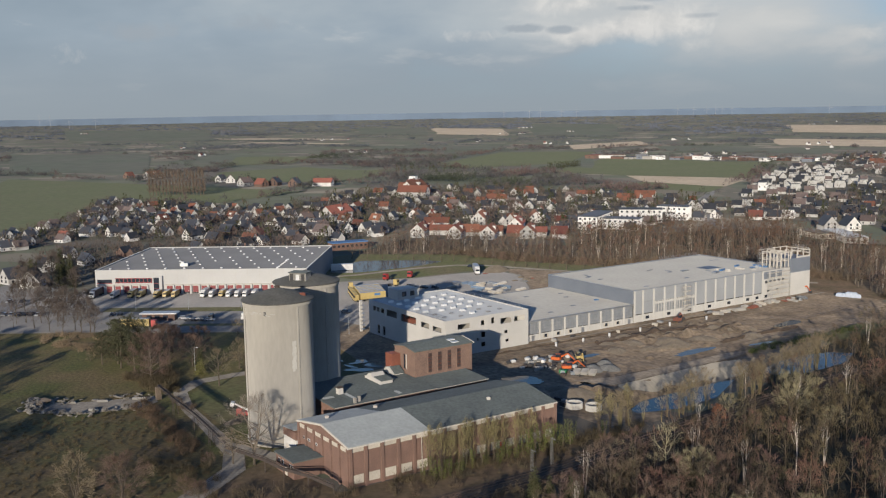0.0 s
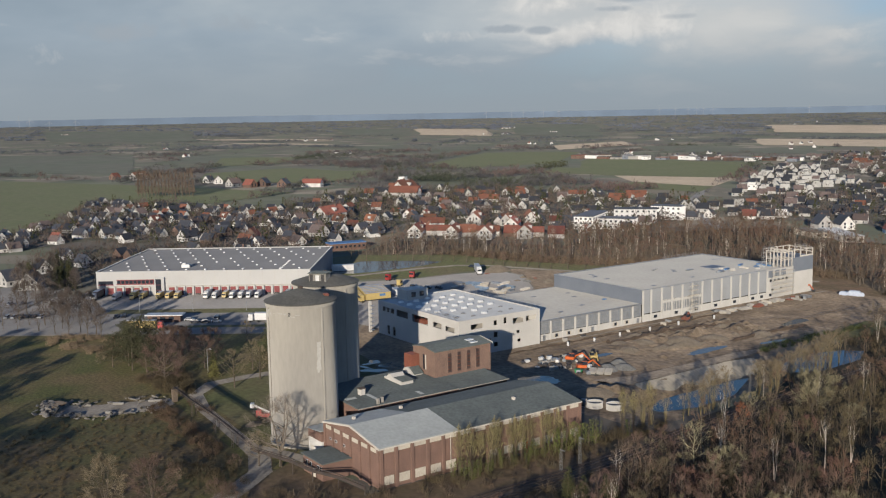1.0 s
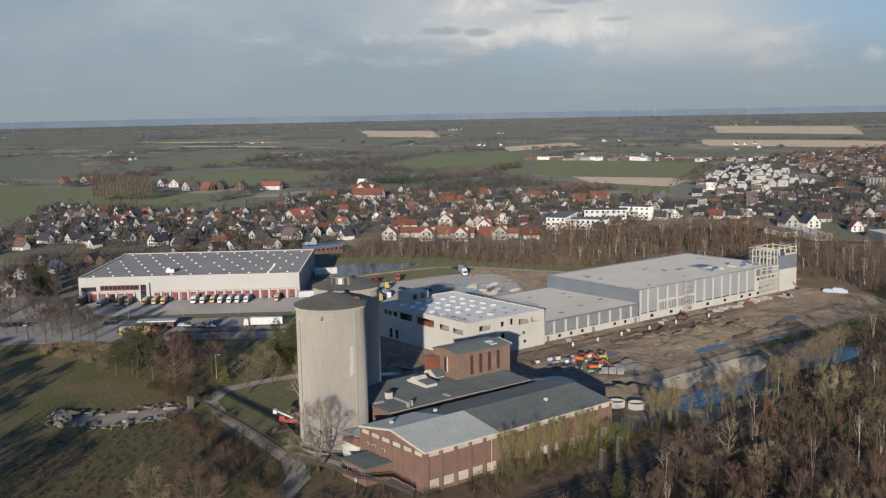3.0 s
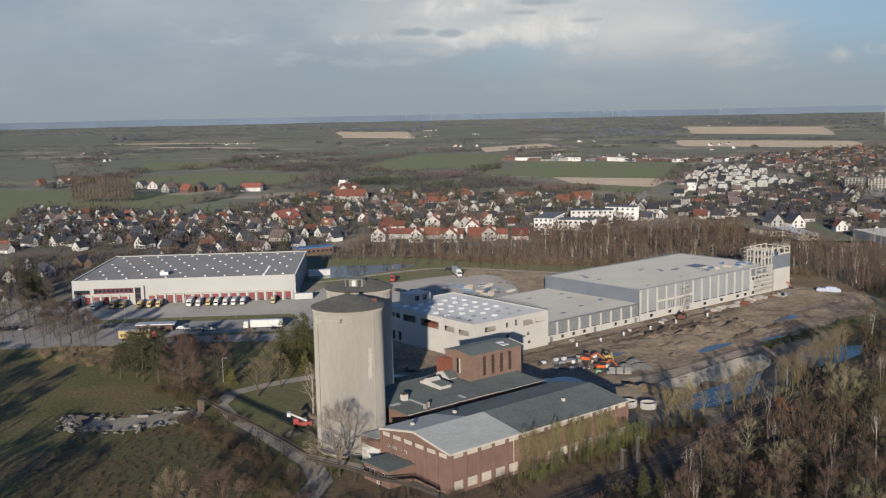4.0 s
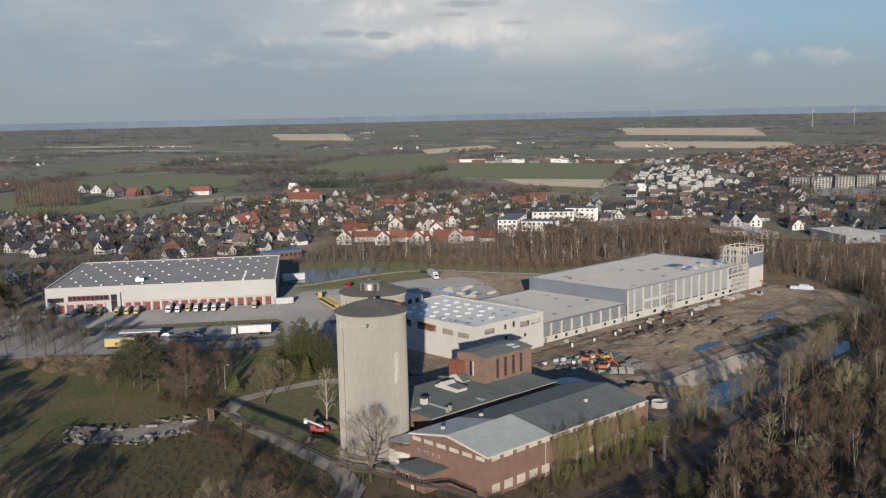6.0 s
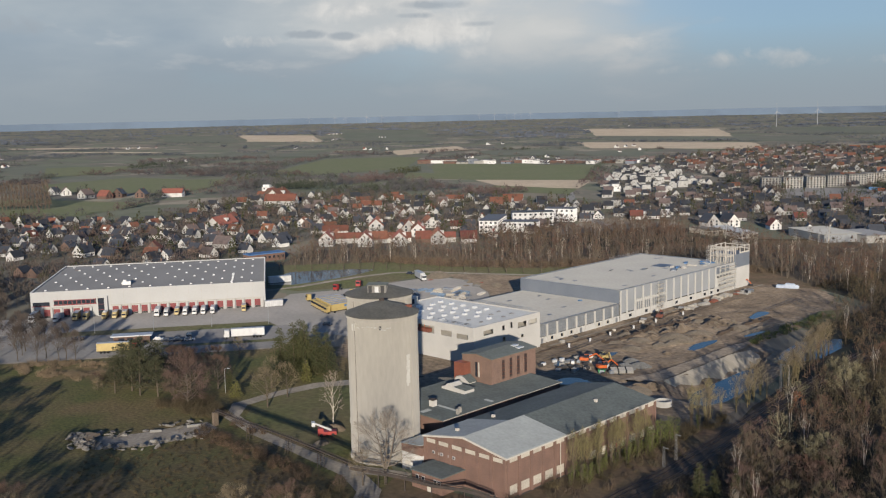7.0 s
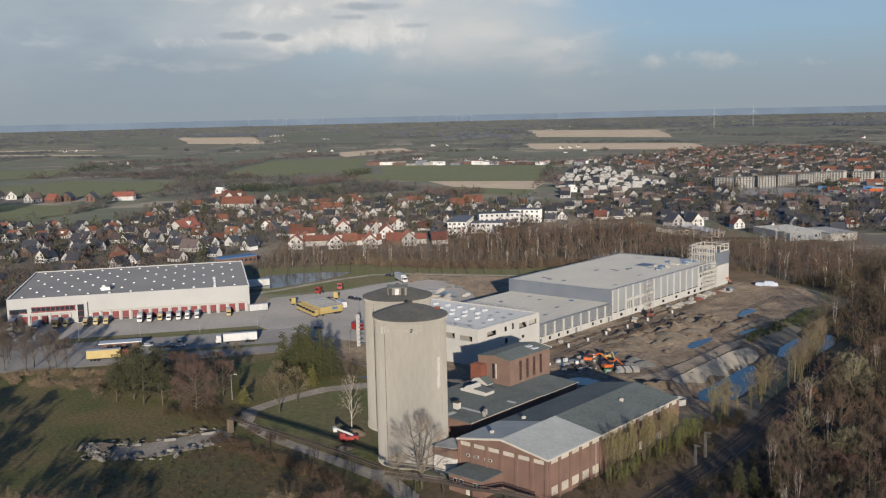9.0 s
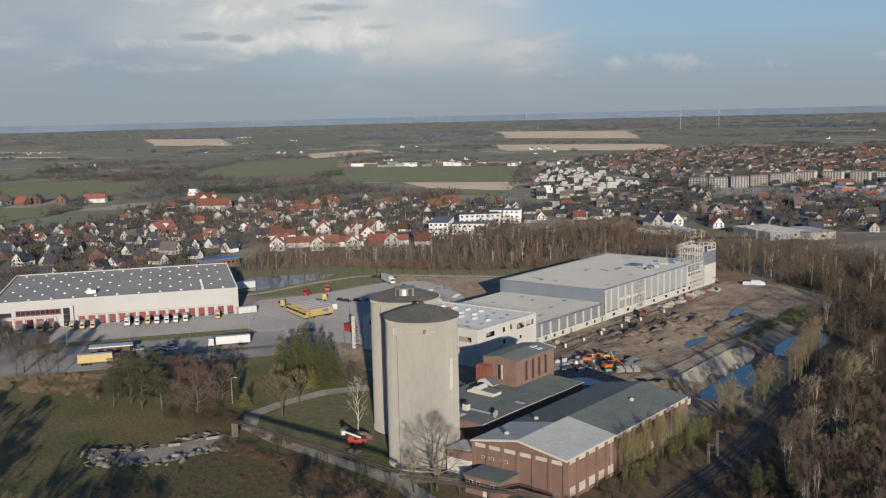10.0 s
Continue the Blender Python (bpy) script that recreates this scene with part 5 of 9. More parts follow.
def grove(name, spots, templates, materials_, label, category, seed, smin=0.7, smax=1.15, size=None):
    """One object of kind stuff from many trees; the trunk and twigs are two parts."""
    rng = random.Random(seed)
    sets = [Bulk() for _ in materials_]
    for x, y in spots:
        t = rng.choice(templates)
        a, s = rng.uniform(0, 6.28), rng.uniform(smin, smax) * (size(x, y) if size else 1)
        for out, (v, f) in zip(sets, t):
            out.add(place(v, x, y, hill(x, y), a, s), f)
    top = thing(name, None, label, category, kind="stuff")
    for out, m, nm in zip(sets, materials_, ("trunks", "twigs")):
        if out.n:
            ob = new(nm, quad_mesh(nm, *out.arrays(), m))
            ob.parent = top
            ob["kind"] = "stuff"
    return top


wood_tpl = [bare_tree(20 + k, h, s, 9, 4, 330, trunk_r=h * 0.011, clear=0.2, up=0.75, tw=0.06, tl=1.6, stems=st) for k, (h, s, st) in enumerate(((14, 3.6, 1), (16, 3.8, 1), (12, 4.0, 2), (11, 3.4, 3), (17, 3.4, 1), (9, 3.2, 3)))]
thin_tpl = [bare_tree(40 + k, h, 2.4, 12, 1, 170, clear=0.5, up=1.8, tw=0.05, tl=1.2, trunk_r=0.085, stems=st) for k, (h, st) in enumerate(((13, 4), (14.5, 3), (11, 5)))]
bush_tpl = [(bush(60 + k, h, s, 40, 0.13),) for k, (h, s) in enumerate(((4, 2.2), (5.5, 2.6), (3, 2.4)))]

def gap(x, y):
    return near_rail(x, y) or noise.noise((x * 0.045, y * 0.045, 2)) < -0.22


right = scatter(WOODS_RIGHT, 6.0, 1, gap)
near = sorted(right, key=lambda p: math.hypot(p[0] + 20, p[1] - 20))
single, rest = near[:190], near[190:]
base_trees = []
M_TWIG2 = mat("olive_bare_twigs", (0.140, 0.118, 0.069), (0.109, 0.092, 0.055), 0.3, 0.9, rnd=0.3, fine=2, finev=0.15)
near_tpl = [bare_tree(320 + k, h, s, 11, 4, 900, trunk_r=h * 0.011, clear=0.2, up=0.7, tw=0.040, tl=1.5, stems=st) for k, (h, s, st) in enumerate(((14, 4.2, 1), (16, 4.4, 1), (12, 4.6, 2), (11, 4.0, 3), (16.5, 3.8, 1), (9, 3.8, 3)))]
for k, tpl in enumerate(near_tpl):
    base_trees.append(tree_thing("bare_tree", tpl, (M_BARK, M_TWIG2 if k % 3 == 2 else M_TWIG), pose(*single[k], 0), "leafless olive-brown woodland tree among undergrowth" if k % 3 == 2 else "leafless reddish-brown woodland tree among undergrowth", "tree", "trees of the wood"))
rt = random.Random(9)
for x, y in single[len(wood_tpl):]:
    s = rt.uniform(0.5, 0.95)
    ob = copy_thing(rt.choice(base_trees), pose(x, y, 0, 0, 0, rt.uniform(0, 360)) @ Matrix.Scale(s, 4))
M_WOOD_OLIVE = mat("olive_woodland_twigs", (0.123, 0.097, 0.053), (0.096, 0.079, 0.041), 0.02, 0.9, fine=2, finev=0.1, island=0.25)
M_WOOD_GREY = mat("grey_woodland_twigs", (0.123, 0.088, 0.063), (0.094, 0.070, 0.050), 0.02, 0.9, fine=2, finev=0.1, island=0.25)
rw = random.Random(77)
split = [[], [], []]
for p in rest:
    n_ = noise.noise((p[0] * 0.03, p[1] * 0.03, 8)) + rw.uniform(-0.25, 0.25)
    split[0 if n_ > 0.14 else 1 if n_ < -0.08 else 2].append(p)
grove("woodland", split[0], wood_tpl, (M_BARK, M_WOOD), "dense leafless wood of reddish-brown trees", "wood", 5, 0.6, 1.0)
grove("woodland", split[1], wood_tpl, (M_BARK, M_WOOD_OLIVE), "leafless wood of olive-brown trees", "wood", 15, 0.55, 0.95)
grove("woodland", split[2], wood_tpl, (M_BARK, M_WOOD_GREY), "leafless wood of grey-brown trees", "wood", 16, 0.6, 1.0)
belt_tpl = [bare_tree(90 + k, h, s, 7, 2, 190, clear=0.28, up=1.1, tw=0.085, tl=1.7, stems=st) for k, (h, s, st) in enumerate(((14, 3.6, 1), (16, 3.8, 1), (12, 4.0, 2), (11, 3.4, 3), (9, 3.2, 3)))]
WOODS_UPPER = [(-447, 470), (-462, 505), (-455, 545), (-440, 590), (-425, 632), (-408, 644), (-390, 632), (-384, 602), (-345, 602), (-310, 612), (-280, 640), (-352, 585), (-372, 520), (-409, 522)]
def shed_view(x, y):
    return math.hypot(x + 283, y - 608) < 34


back = scatter(WOODS_BACK, 6.2, 2, shed_view)
upper = scatter(WOODS_UPPER, 6.0, 21, shed_view)
M_BELT = mat("sunlit_belt_twigs", (0.149, 0.085, 0.062), (0.120, 0.074, 0.051), 0.02, 0.9, fine=2, finev=0.1, island=0.3)
M_BELTBARK = mat("grey_belt_bark", (0.17, 0.14, 0.11), (0.13, 0.105, 0.08), 0.6, 0.9, fine=4, finev=0.3)
grove("woodland", back[::2], belt_tpl, (M_BELTBARK, M_BELT), "belt of leafless trees behind the factory", "wood", 6, 0.6, 0.95)
M_BELT_OLIVE = mat("olive_belt_twigs", (0.131, 0.097, 0.060), (0.106, 0.079, 0.050), 0.02, 0.9, fine=2, finev=0.1, island=0.3)
grove("woodland", back[1::2], belt_tpl, (M_BELTBARK, M_BELT_OLIVE), "belt of leafless trees behind the factory", "wood", 17, 0.5, 0.9)
grove("woodland", upper, belt_tpl, (M_BELTBARK, M_WOOD), "reddish-brown leafless wood below the village", "wood", 19, 0.65, 0.95)
sheet("wood_floor", WOODS_UPPER, 0.28, M_SHADEFLOOR, "leaf litter on the floor of the wood")
grove("birch_stand", scatter(WOODS_RIGHT, 24, 3, near_rail) + scatter(WOODS_BACK, 22, 4) + scatter(WOODS_UPPER, 24, 41), thin_tpl, (M_BIRCH, M_TWIG), "slender pale birch trunks in the wood", "birches", 7)
grove("undergrowth", scatter(WOODS_RIGHT, 5.4, 5, near_rail), bush_tpl, (M_SHRUB,), "olive-brown leafless undergrowth", "bushes", 8, 0.6, 1.1)
M_LITTER = mat("dry_leaf_litter", (0.101, 0.075, 0.048), (0.068, 0.054, 0.034), 0.08, 0.95, fine=0.5, finev=0.35, world_space=True)
sheet("wood_floor", WOODS_RIGHT, 0.03, M_SHADEFLOOR, "leaf litter on the floor of the wood")
sheet("wood_floor", WOODS_BACK, 0.03, M_LITTER, "leaf litter on the floor of the wood")


# ---- houses ----
def gable_house(w, l, eave, ridge, wall_m, roof_m, label, m, dormer=False):
    """Long side along y. Walls, two roof slopes, chimney, door and windows."""
    t = thing("house", m, label, "house", "village houses")
    bm = bmesh.new()
    o = [(-w / 2, -0.3), (w / 2, -0.3), (w / 2, eave), (0, ridge - 0.15), (-w / 2, eave)]
    lo, hi = [bm.verts.new((x, -l / 2, z)) for x, z in o], [bm.verts.new((x, l / 2, z)) for x, z in o]
    bm.faces.new(lo)
    bm.faces.new(hi[::-1])
    for k in range(5):
        j = (k + 1) % 5
        bm.faces.new((lo[j], lo[k], hi[k], hi[j]))
    part("wall", bm, wall_m, t)
    k = (ridge - eave) / (w / 2)
    for s in (1, -1):
        slope(t, s * (w / 2 + 0.45), eave - 0.45 * k + 0.03, s * 0.002, ridge + 0.03, -l / 2 - 0.4, l / 2 + 0.4, roof_m, "roof", 0.22)
    ch = part("chimney", boxed(0.6, 1.3, l * 0.2, l * 0.2 + 0.7, ridge - 1.2, ridge + 0.9), M_HOUSEBRICK, t)
    part("chimney_cap", boxed(0.52, 1.38, l * 0.2 - 0.08, l * 0.2 + 0.78, ridge + 0.903, ridge + 1.0), M_CHASSIS, ch)
    wn_ = bpy.data.meshes.new("window")
    b = boxed(-0.03, 0.03, -0.6, 0.6, -0.7, 0.7)
    b.to_mesh(wn_)
    b.free()
    wn_.materials.append(M_GLASS)
    for yy in (-l * 0.28, l * 0.22):
        for z in (1.7, 4.4) if eave > 4.5 else (1.6,):
            again("window", wn_, t, pose(w / 2 + 0.02, yy, z))
    for xx in (-w * 0.22, w * 0.22):
        for z in (1.7, eave + 0.3):
            again("window", wn_, t, pose(xx, -l / 2 - 0.02, z, 0, 0, 90))
    if dormer:
        dm = part("dormer", boxed(w * 0.12, w * 0.42, -1.3, 1.3, eave + 0.4, eave + k * w * 0.3 + 0.5), wall_m, t)
        part("dormer_window", boxed(w * 0.42 + 0.003, w * 0.42 + 0.06, -0.9, 0.9, eave + 0.7, eave + 1.9), M_GLASS, dm)
    return t


def flat_house(w, l, h, label, m):
    t = thing("house", m, label, "house", "new white houses")
    part("wall", boxed(-w / 2, w / 2, -l / 2, l / 2, -0.3, h), M_FLATWHITE, t)
    part("roof", boxed(-w / 2 + 0.3, w / 2 - 0.3, -l / 2 + 0.3, l / 2 - 0.3, h + 0.003, h + 0.12), M_FLATROOF, t)
    part("upper_storey", boxed(-w / 2 + 0.8, w / 2 - 2.2, -l / 2 + 0.8, l / 2 - 0.8, h + 0.123, h + 2.8), M_FLATWHITE, t)
    part("upper_roof", boxed(-w / 2 + 0.5, w / 2 - 1.9, -l / 2 + 0.5, l / 2 - 0.5, h + 2.803, h + 3.05), M_DARKTILE, t)
    for yy in (-l * 0.3, 0, l * 0.3):
        for z in (1.5, 4.3) if h > 5 else (1.5,):
            part("window", boxed(w / 2 + 0.003, w / 2 + 0.06, yy - 0.8, yy + 0.8, z - 0.8, z + 0.8), M_GLASS, t)
    for xx in (-w * 0.25, w * 0.25):
        part("window", boxed(xx - 0.7, xx + 0.7, -l / 2 - 0.06, -l / 2 - 0.003, 3.3, 4.8), M_GLASS, t)
    return t


proto = {
    "dark": gable_house(9, 11, 3.5, 8.6, M_PLASTER, M_DARKTILE, "white house with dark tiled gable roof", pose(-640, 290, 0, 0, 0, 20)),
    "red": gable_house(9, 11.5, 3.4, 8.4, M_PLASTER, M_RED, "white house with red tiled gable roof", pose(-560, 440, 0, 0, 0, 60), True),
    "brickred": gable_house(9.5, 11, 3.0, 8.0, M_HOUSEBRICK, M_RED, "brick house with red tiled roof", pose(-620, 330, 0, 0, 0, 50)),
    "brickdark": gable_house(9, 10.5, 3.4, 8.0, M_HOUSEBRICK, M_DARKTILE, "brick house with dark tiled roof", pose(-650, 320, 0, 0, 0, 120)),
    "row": gable_house(10, 24, 4.8, 9.4, M_PLASTER, M_RED, "white terrace with red tiled roof", pose(-540, 500, 0, 0, 0, 45), True),
    "brown": gable_house(9.5, 12, 3.4, 8.2, M_PLASTER, M_BROWNTILE, "pale house with brown tiled gable roof", pose(-600, 372, 0, 0, 0, 110)),
    "flat": flat_house(10, 12, 5.6, "white cubic house with set-back upper floor", pose(-640, 900, 0, 0, 0, 30)),
}
TAKEN = [(ob.matrix_world.translation.x, ob.matrix_world.translation.y) for ob in proto.values()]
V_LEFT = [(-655, 165), (-690, 228), (-545, 348), (-582, 430), (-690, 470), (-812, 425), (-868, 382), (-1000, 345), (-940, 293), (-770, 213), (-712, 165)]
V_MID = [(-576, 428), (-560, 462), (-516, 506), (-460, 500), (-452, 535), (-560, 765), (-676, 755), (-810, 740), (-935, 650), (-870, 505), (-810, 425), (-690, 475)]
V_WHITE = [(-622, 846), (-744, 1031), (-890, 1270), (-880, 1340), (-575, 1005), (-562, 925), (-560, 790)]
V_RIGHT = [(-556, 770), (-462, 662), (-399, 712), (-318, 648), (-240, 690), (-200, 900), (-460, 985), (-570, 1000), (-560, 925)]
V_FAR = [(-1000, 1490), (-872, 1360), (-572, 1060), (-250, 1050), (-200, 1500), (-600, 2100), (-1000, 2000)]


def settle_village(poly, spacing, kinds, seed, turn, turns=(0, 90, 90, 180, 270)):
    rng = random.Random(seed)
    spots = [p for p in scatter(poly, spacing, seed) if all(math.hypot(p[0] - q[0], p[1] - q[1]) > 15 for q in TAKEN)]
    out = []
    for x, y in spots:
        a = turn + rng.choice(turns) + rng.uniform(-12, 12)
        out.append((x, y, a, rng.choice(kinds), rng.uniform(0.68, 0.92)))
    return out


M_YARD = mat("gardens_and_lanes", (0.048, 0.048, 0.028), (0.090, 0.084, 0.076), 0.045, 0.95, fine=0.2, finev=0.3, world_space=True)
for poly in (V_LEFT, V_MID, V_WHITE, V_RIGHT, V_FAR):
    sheet("village_ground", poly, 0.25, M_YARD, "gardens, hedges and lanes between the houses")
homes = settle_village(V_LEFT, 23, ["dark", "dark", "dark", "brown", "brickdark", "dark", "red", "dark", "dark"], 31, 20)
homes += settle_village([(-640, 205), (-560, 160), (-500, 205), (-530, 300), (-548, 345), (-600, 290)], 36, ["dark", "brickdark", "dark"], 36, 20)
homes += settle_village(V_MID, 26.5, ["dark", "red", "dark", "row", "brown", "dark", "brickdark", "dark", "red", "dark", "brickdark", "dark"], 32, 42, (0, 90, 90, 180, 270))
homes += settle_village(V_WHITE, 25.5, ["flat", "dark", "flat", "flat", "brown", "dark"], 33, 33)
homes += settle_village(V_RIGHT, 27, ["dark", "brown", "dark", "brickdark", "dark", "red", "brown", "dark"], 34, 35, (0, 90, 90, 270, 270))
homes += settle_village(V_FAR, 34, ["brickdark", "dark", "brown", "red", "brickdark", "brown", "dark", "dark", "row", "brown"], 35, 30, (90, 90, 270, 90, 0))
FREIGHT = [(d_ * math.cos(2.4298 + a_), d_ * math.sin(2.4298 + a_)) for d_, a_ in ((1010, -0.395), (1000, -0.58), (1135, -0.58), (1140, -0.395))]
homes += settle_village([(-545, 640), (-480, 640), (-436, 668), (-462, 712), (-540, 765)], 23, ["dark", "flat", "dark", "red", "dark"], 37, 35)
homes += [(-548, 440, 138, "row", 0.75), (-530, 452, 140, "red", 0.95), (-521, 462, 136, "row", 0.75), (-508, 474, 132, "brickred", 0.95), (-497, 482, 138, "row", 0.72), (-480, 490, 135, "red", 0.95)]
homes = [h for h in homes if not inside(h[0], h[1], FREIGHT) and not inside(h[0], h[1], WOODS_UPPER)]
homes.sort(key=lambda h: math.hypot(h[0], h[1]))
for x, y, a, kind, s in homes[:165]:
    copy_thing(proto[kind], pose(x, y, 0, 0, 0, a) @ Matrix.Scale(s, 4))


def joined_houses(name, rows, label):
    """Far houses as one piece of stuff: walls, roofs and panes with thickness."""
    bms = {"walls": bmesh.new(), "red_roofs": bmesh.new(), "dark_roofs": bmesh.new(), "brown_roofs": bmesh.new(), "panes": bmesh.new()}
    for x, y, a, kind, s in rows:
        m = pose(x, y, hill(x, y), 0, 0, a) @ Matrix.Scale(s, 4)
        w, l = (10, 24) if kind == "row" else (9, 11)
        marks = {k: len(b.verts) for k, b in bms.items()}
        if kind == "flat":
            box(bms["walls"], -5, 5, -6, 6, -0.3, 5.6)
            box(bms["walls"], -4.2, 2.8, -5.2, 5.2, 5.6, 8.3)
            box(bms["dark_roofs"], -4.5, 3.1, -5.5, 5.5, 8.3, 8.6)
        else:
            box(bms["walls"], -w / 2, w / 2, -l / 2, l / 2, -0.3, 3.6)
            rb = bms["dark_roofs"] if "dark" in kind else bms["brown_roofs"] if kind == "brown" else bms["red_roofs"]
            o = [(-w / 2 - 0.4, 3.3), (w / 2 + 0.4, 3.3), (0, 8.6)]
            lo, hi = [rb.verts.new((px, -l / 2 - 0.3, pz)) for px, pz in o], [rb.verts.new((px, l / 2 + 0.3, pz)) for px, pz in o]
            for k in range(3):
                j = (k + 1) % 3
                rb.faces.new((lo[j], lo[k], hi[k], hi[j]))
            wb = bms["walls"]
            o = [(-w / 2, 3.6), (w / 2, 3.6), (0, 8.4)]
            for yy in (-l / 2 - 0.32, l / 2 + 0.32):
                wb.faces.new([wb.verts.new((px, yy, pz)) for px, pz in o])
        for yy in (-l * 0.28, l * 0.22):
            box(bms["panes"], w / 2 + 0.35, w / 2 + 0.42, yy - 0.6, yy + 0.6, 1.2, 2.6) if kind != "flat" else box(bms["panes"], 5, 5.1, yy - 0.8, yy + 0.8, 0.8, 2.4)
        for k, b in bms.items():
            b.verts.ensure_lookup_table()
            for i in range(marks[k], len(b.verts)):
                b.verts[i].co = m @ b.verts[i].co
    t = thing(name, None, label, "houses", kind="stuff")
    for k, mt in (("walls", M_PLASTER), ("red_roofs", M_RED), ("dark_roofs", M_DARKTILE), ("brown_roofs", M_BROWNTILE), ("panes", M_GLASS)):
        if len(bms[k].verts):
            part(k, bms[k], mt, t)["kind"] = "stuff"
    return t


joined_houses("far_village", homes[165:], "distant village of white houses with red and dark roofs")

M_GARDEN = mat("dark_garden_twigs", (0.119, 0.086, 0.072), (0.085, 0.075, 0.058), 0.01, 0.9, fine=1, finev=0.1, island=0.3, world_space=True)
# scattered trees of gardens, hedges and far woods
garden = [p for poly, sp, sd_ in ((V_LEFT, 22, 51), (V_MID, 21, 52), (V_RIGHT, 15, 53), (V_WHITE, 24, 55), ([(-545, 640), (-480, 600), (-430, 650), (-462, 712), (-540, 765)], 11, 56)) for p in scatter(poly, sp, sd_) if not inside(*p, FREIGHT)]
far_tpl = [bare_tree(80 + k, h, s, 4, 2, 62, clear=0.12, up=0.6, tw=0.24, tl=1.9, trunk_r=0.2) for k, (h, s) in enumerate(((9, 3.8), (11, 4.2), (7, 3.4), (12, 3.8)))]
grove("garden_trees", garden, far_tpl, (M_BARK, M_GARDEN), "leafless garden trees between the houses", "trees", 12, 0.45, 1.05)


# ---- paved ground, verges, water ----
def wh(u, v):
    p = WH @ Vector((u, v, 0))
    return (p.x, p.y)


def strip(name, pts, width, z, material, label, category="road"):
    """A ribbon along a line of plan points."""
    bm = bmesh.new()
    rows_ = []
    for k, (x, y) in enumerate(pts):
        a, b = Vector(pts[max(0, k - 1)]), Vector(pts[min(len(pts) - 1, k + 1)])
        d = (b - a).normalized()
        w = width[k] if isinstance(width, (list, tuple)) else width
        rows_.append([bm.verts.new((x - d.y * s * w / 2, y + d.x * s * w / 2, hill(x, y) + z)) for s in (1, -1)])
    for p, q in zip(rows_, rows_[1:]):
        bm.faces.new((p[0], p[1], q[1], q[0]))
    bmesh.ops.recalc_face_normals(bm, faces=bm.faces)
    ob = part(name, bm, material)
    for p in ob.data.polygons:
        if p.normal.z < 0:
            p.flip()
    return tagged(ob, label, category, kind="structure")


M_BANK = mat("bare_earth_bank", (0.110, 0.074, 0.048), (0.070, 0.055, 0.030), 0.09, 0.95, fine=0.5, finev=0.3, world_space=True, bump=0.6, depth=0.3)
YARD = [(-392, 246), (-352, 236), (-318, 243), (-305, 245), (-305, 300), (-318, 330), (-340, 352), (-372, 372), (-394, 372), (-399, 350), (-401, 325), (-408, 305), (-416, 288), (-398, 262)]
sheet("truck_court", [wh(-22, -36), wh(128, -36), wh(126, -8), wh(108, 4), wh(105.2, 4), wh(105.2, -0.05), wh(-22, -0.05)], 0.06, M_COURT, "pale worn paving of the lorry yard", "pavement")
sheet("yard", YARD, 0.055, M_COURT, "pale worn paving of the lorry park", "pavement")
sheet("verge", [wh(20, -46), wh(118, -46), wh(124, -36.05), wh(20, -36.05)], 0.05, M_LAWN, "narrow mown grass verge", "grass")
sheet("road", [wh(-140, -86), wh(110, -88), wh(120, -62), wh(120, -46.05), wh(-140, -44.05)], 0.06, M_ASPHALT, "grey asphalt access road and car park", "road")
sheet("car_park", [wh(-60, -44), wh(19.9, -44), wh(19.9, -36.1), wh(-24, -36.1), wh(-24, 30), wh(-60, 30)], 0.058, M_ASPHALT, "grey asphalt car park", "road")
sheet("median", [wh(64, -76.5), wh(112, -76.5), wh(114, -72), wh(64, -72)], 0.12, M_LAWN, "grass island between the lanes", "grass")
strip("kerb_walk", [wh(-140, -87), wh(0, -87.5), wh(112, -88.6)], 1.8, 0.1, M_PATH, "pale concrete footway beside the road", "pavement")
sheet("meadow", [(-440, 40), wh(-100, -88.1), wh(112, -88.6), (-300, 236), (-262, 216), (-236, 200), (-214, 168), (-193, 150), (-160, 140), (-140, 100), (-110, 20), (-300, -40)], 0.04, M_GRASS, "rough winter meadow with brown patches", "grass")
sheet("lawn", [(-262, 197), (-268, 187), (-269, 172), (-267, 160), (-258, 151), (-242, 148), (-224, 147), (-213, 148), (-213, 168), (-222, 189), (-240, 203)], 0.043, M_LAWN, "green lawn inside the bend of the works road", "grass")
sheet("silo_yard", [(-262, 214), (-238, 204), (-220, 190), (-214, 166), (-190, 170), (-184, 226), (-232, 238), (-252, 240), (-304, 240), (-304, 244), (-318, 243), (-300, 220)], 0.045, M_MUD, "wet muddy yard between the silos and the works", "ground")
sheet("pond", [(-448, 298), (-438, 306), (-435.5, 318), (-435, 332), (-436, 352), (-441, 368), (-452, 362), (-464, 348), (-474, 332), (-462, 310)], 0.05, M_WATER, "dark still pond behind the warehouse", "water")
sheet("pond_bank", [(-500, 316), (-446, 290), (-420, 296), (-404, 322), (-402, 352), (-402, 380), (-380, 392), (-345, 404), (-330, 440), (-350, 452), (-372, 424), (-412, 402), (-458, 392), (-500, 344)], 0.035, M_LAWN, "grass bank round the pond", "grass")
sheet("soil_store", [(-402, 377), (-372, 373), (-340, 353), (-318, 331), (-306, 302), (-303, 335), (-304, 400), (-330, 410), (-372, 396)], 0.05, M_MUD, "brown levelled soil behind the new hall", "ground")
strip("gravel_path", [(-446, 276), (-434, 288), (-430, 305), (-430, 323), (-428.5, 346), (-424, 366), (-412, 379), (-397, 386), (-352, 408), (-320, 440), (-262, 470)], 4.2, 0.07, M_PATH, "pale gravel path past the pond", "path")
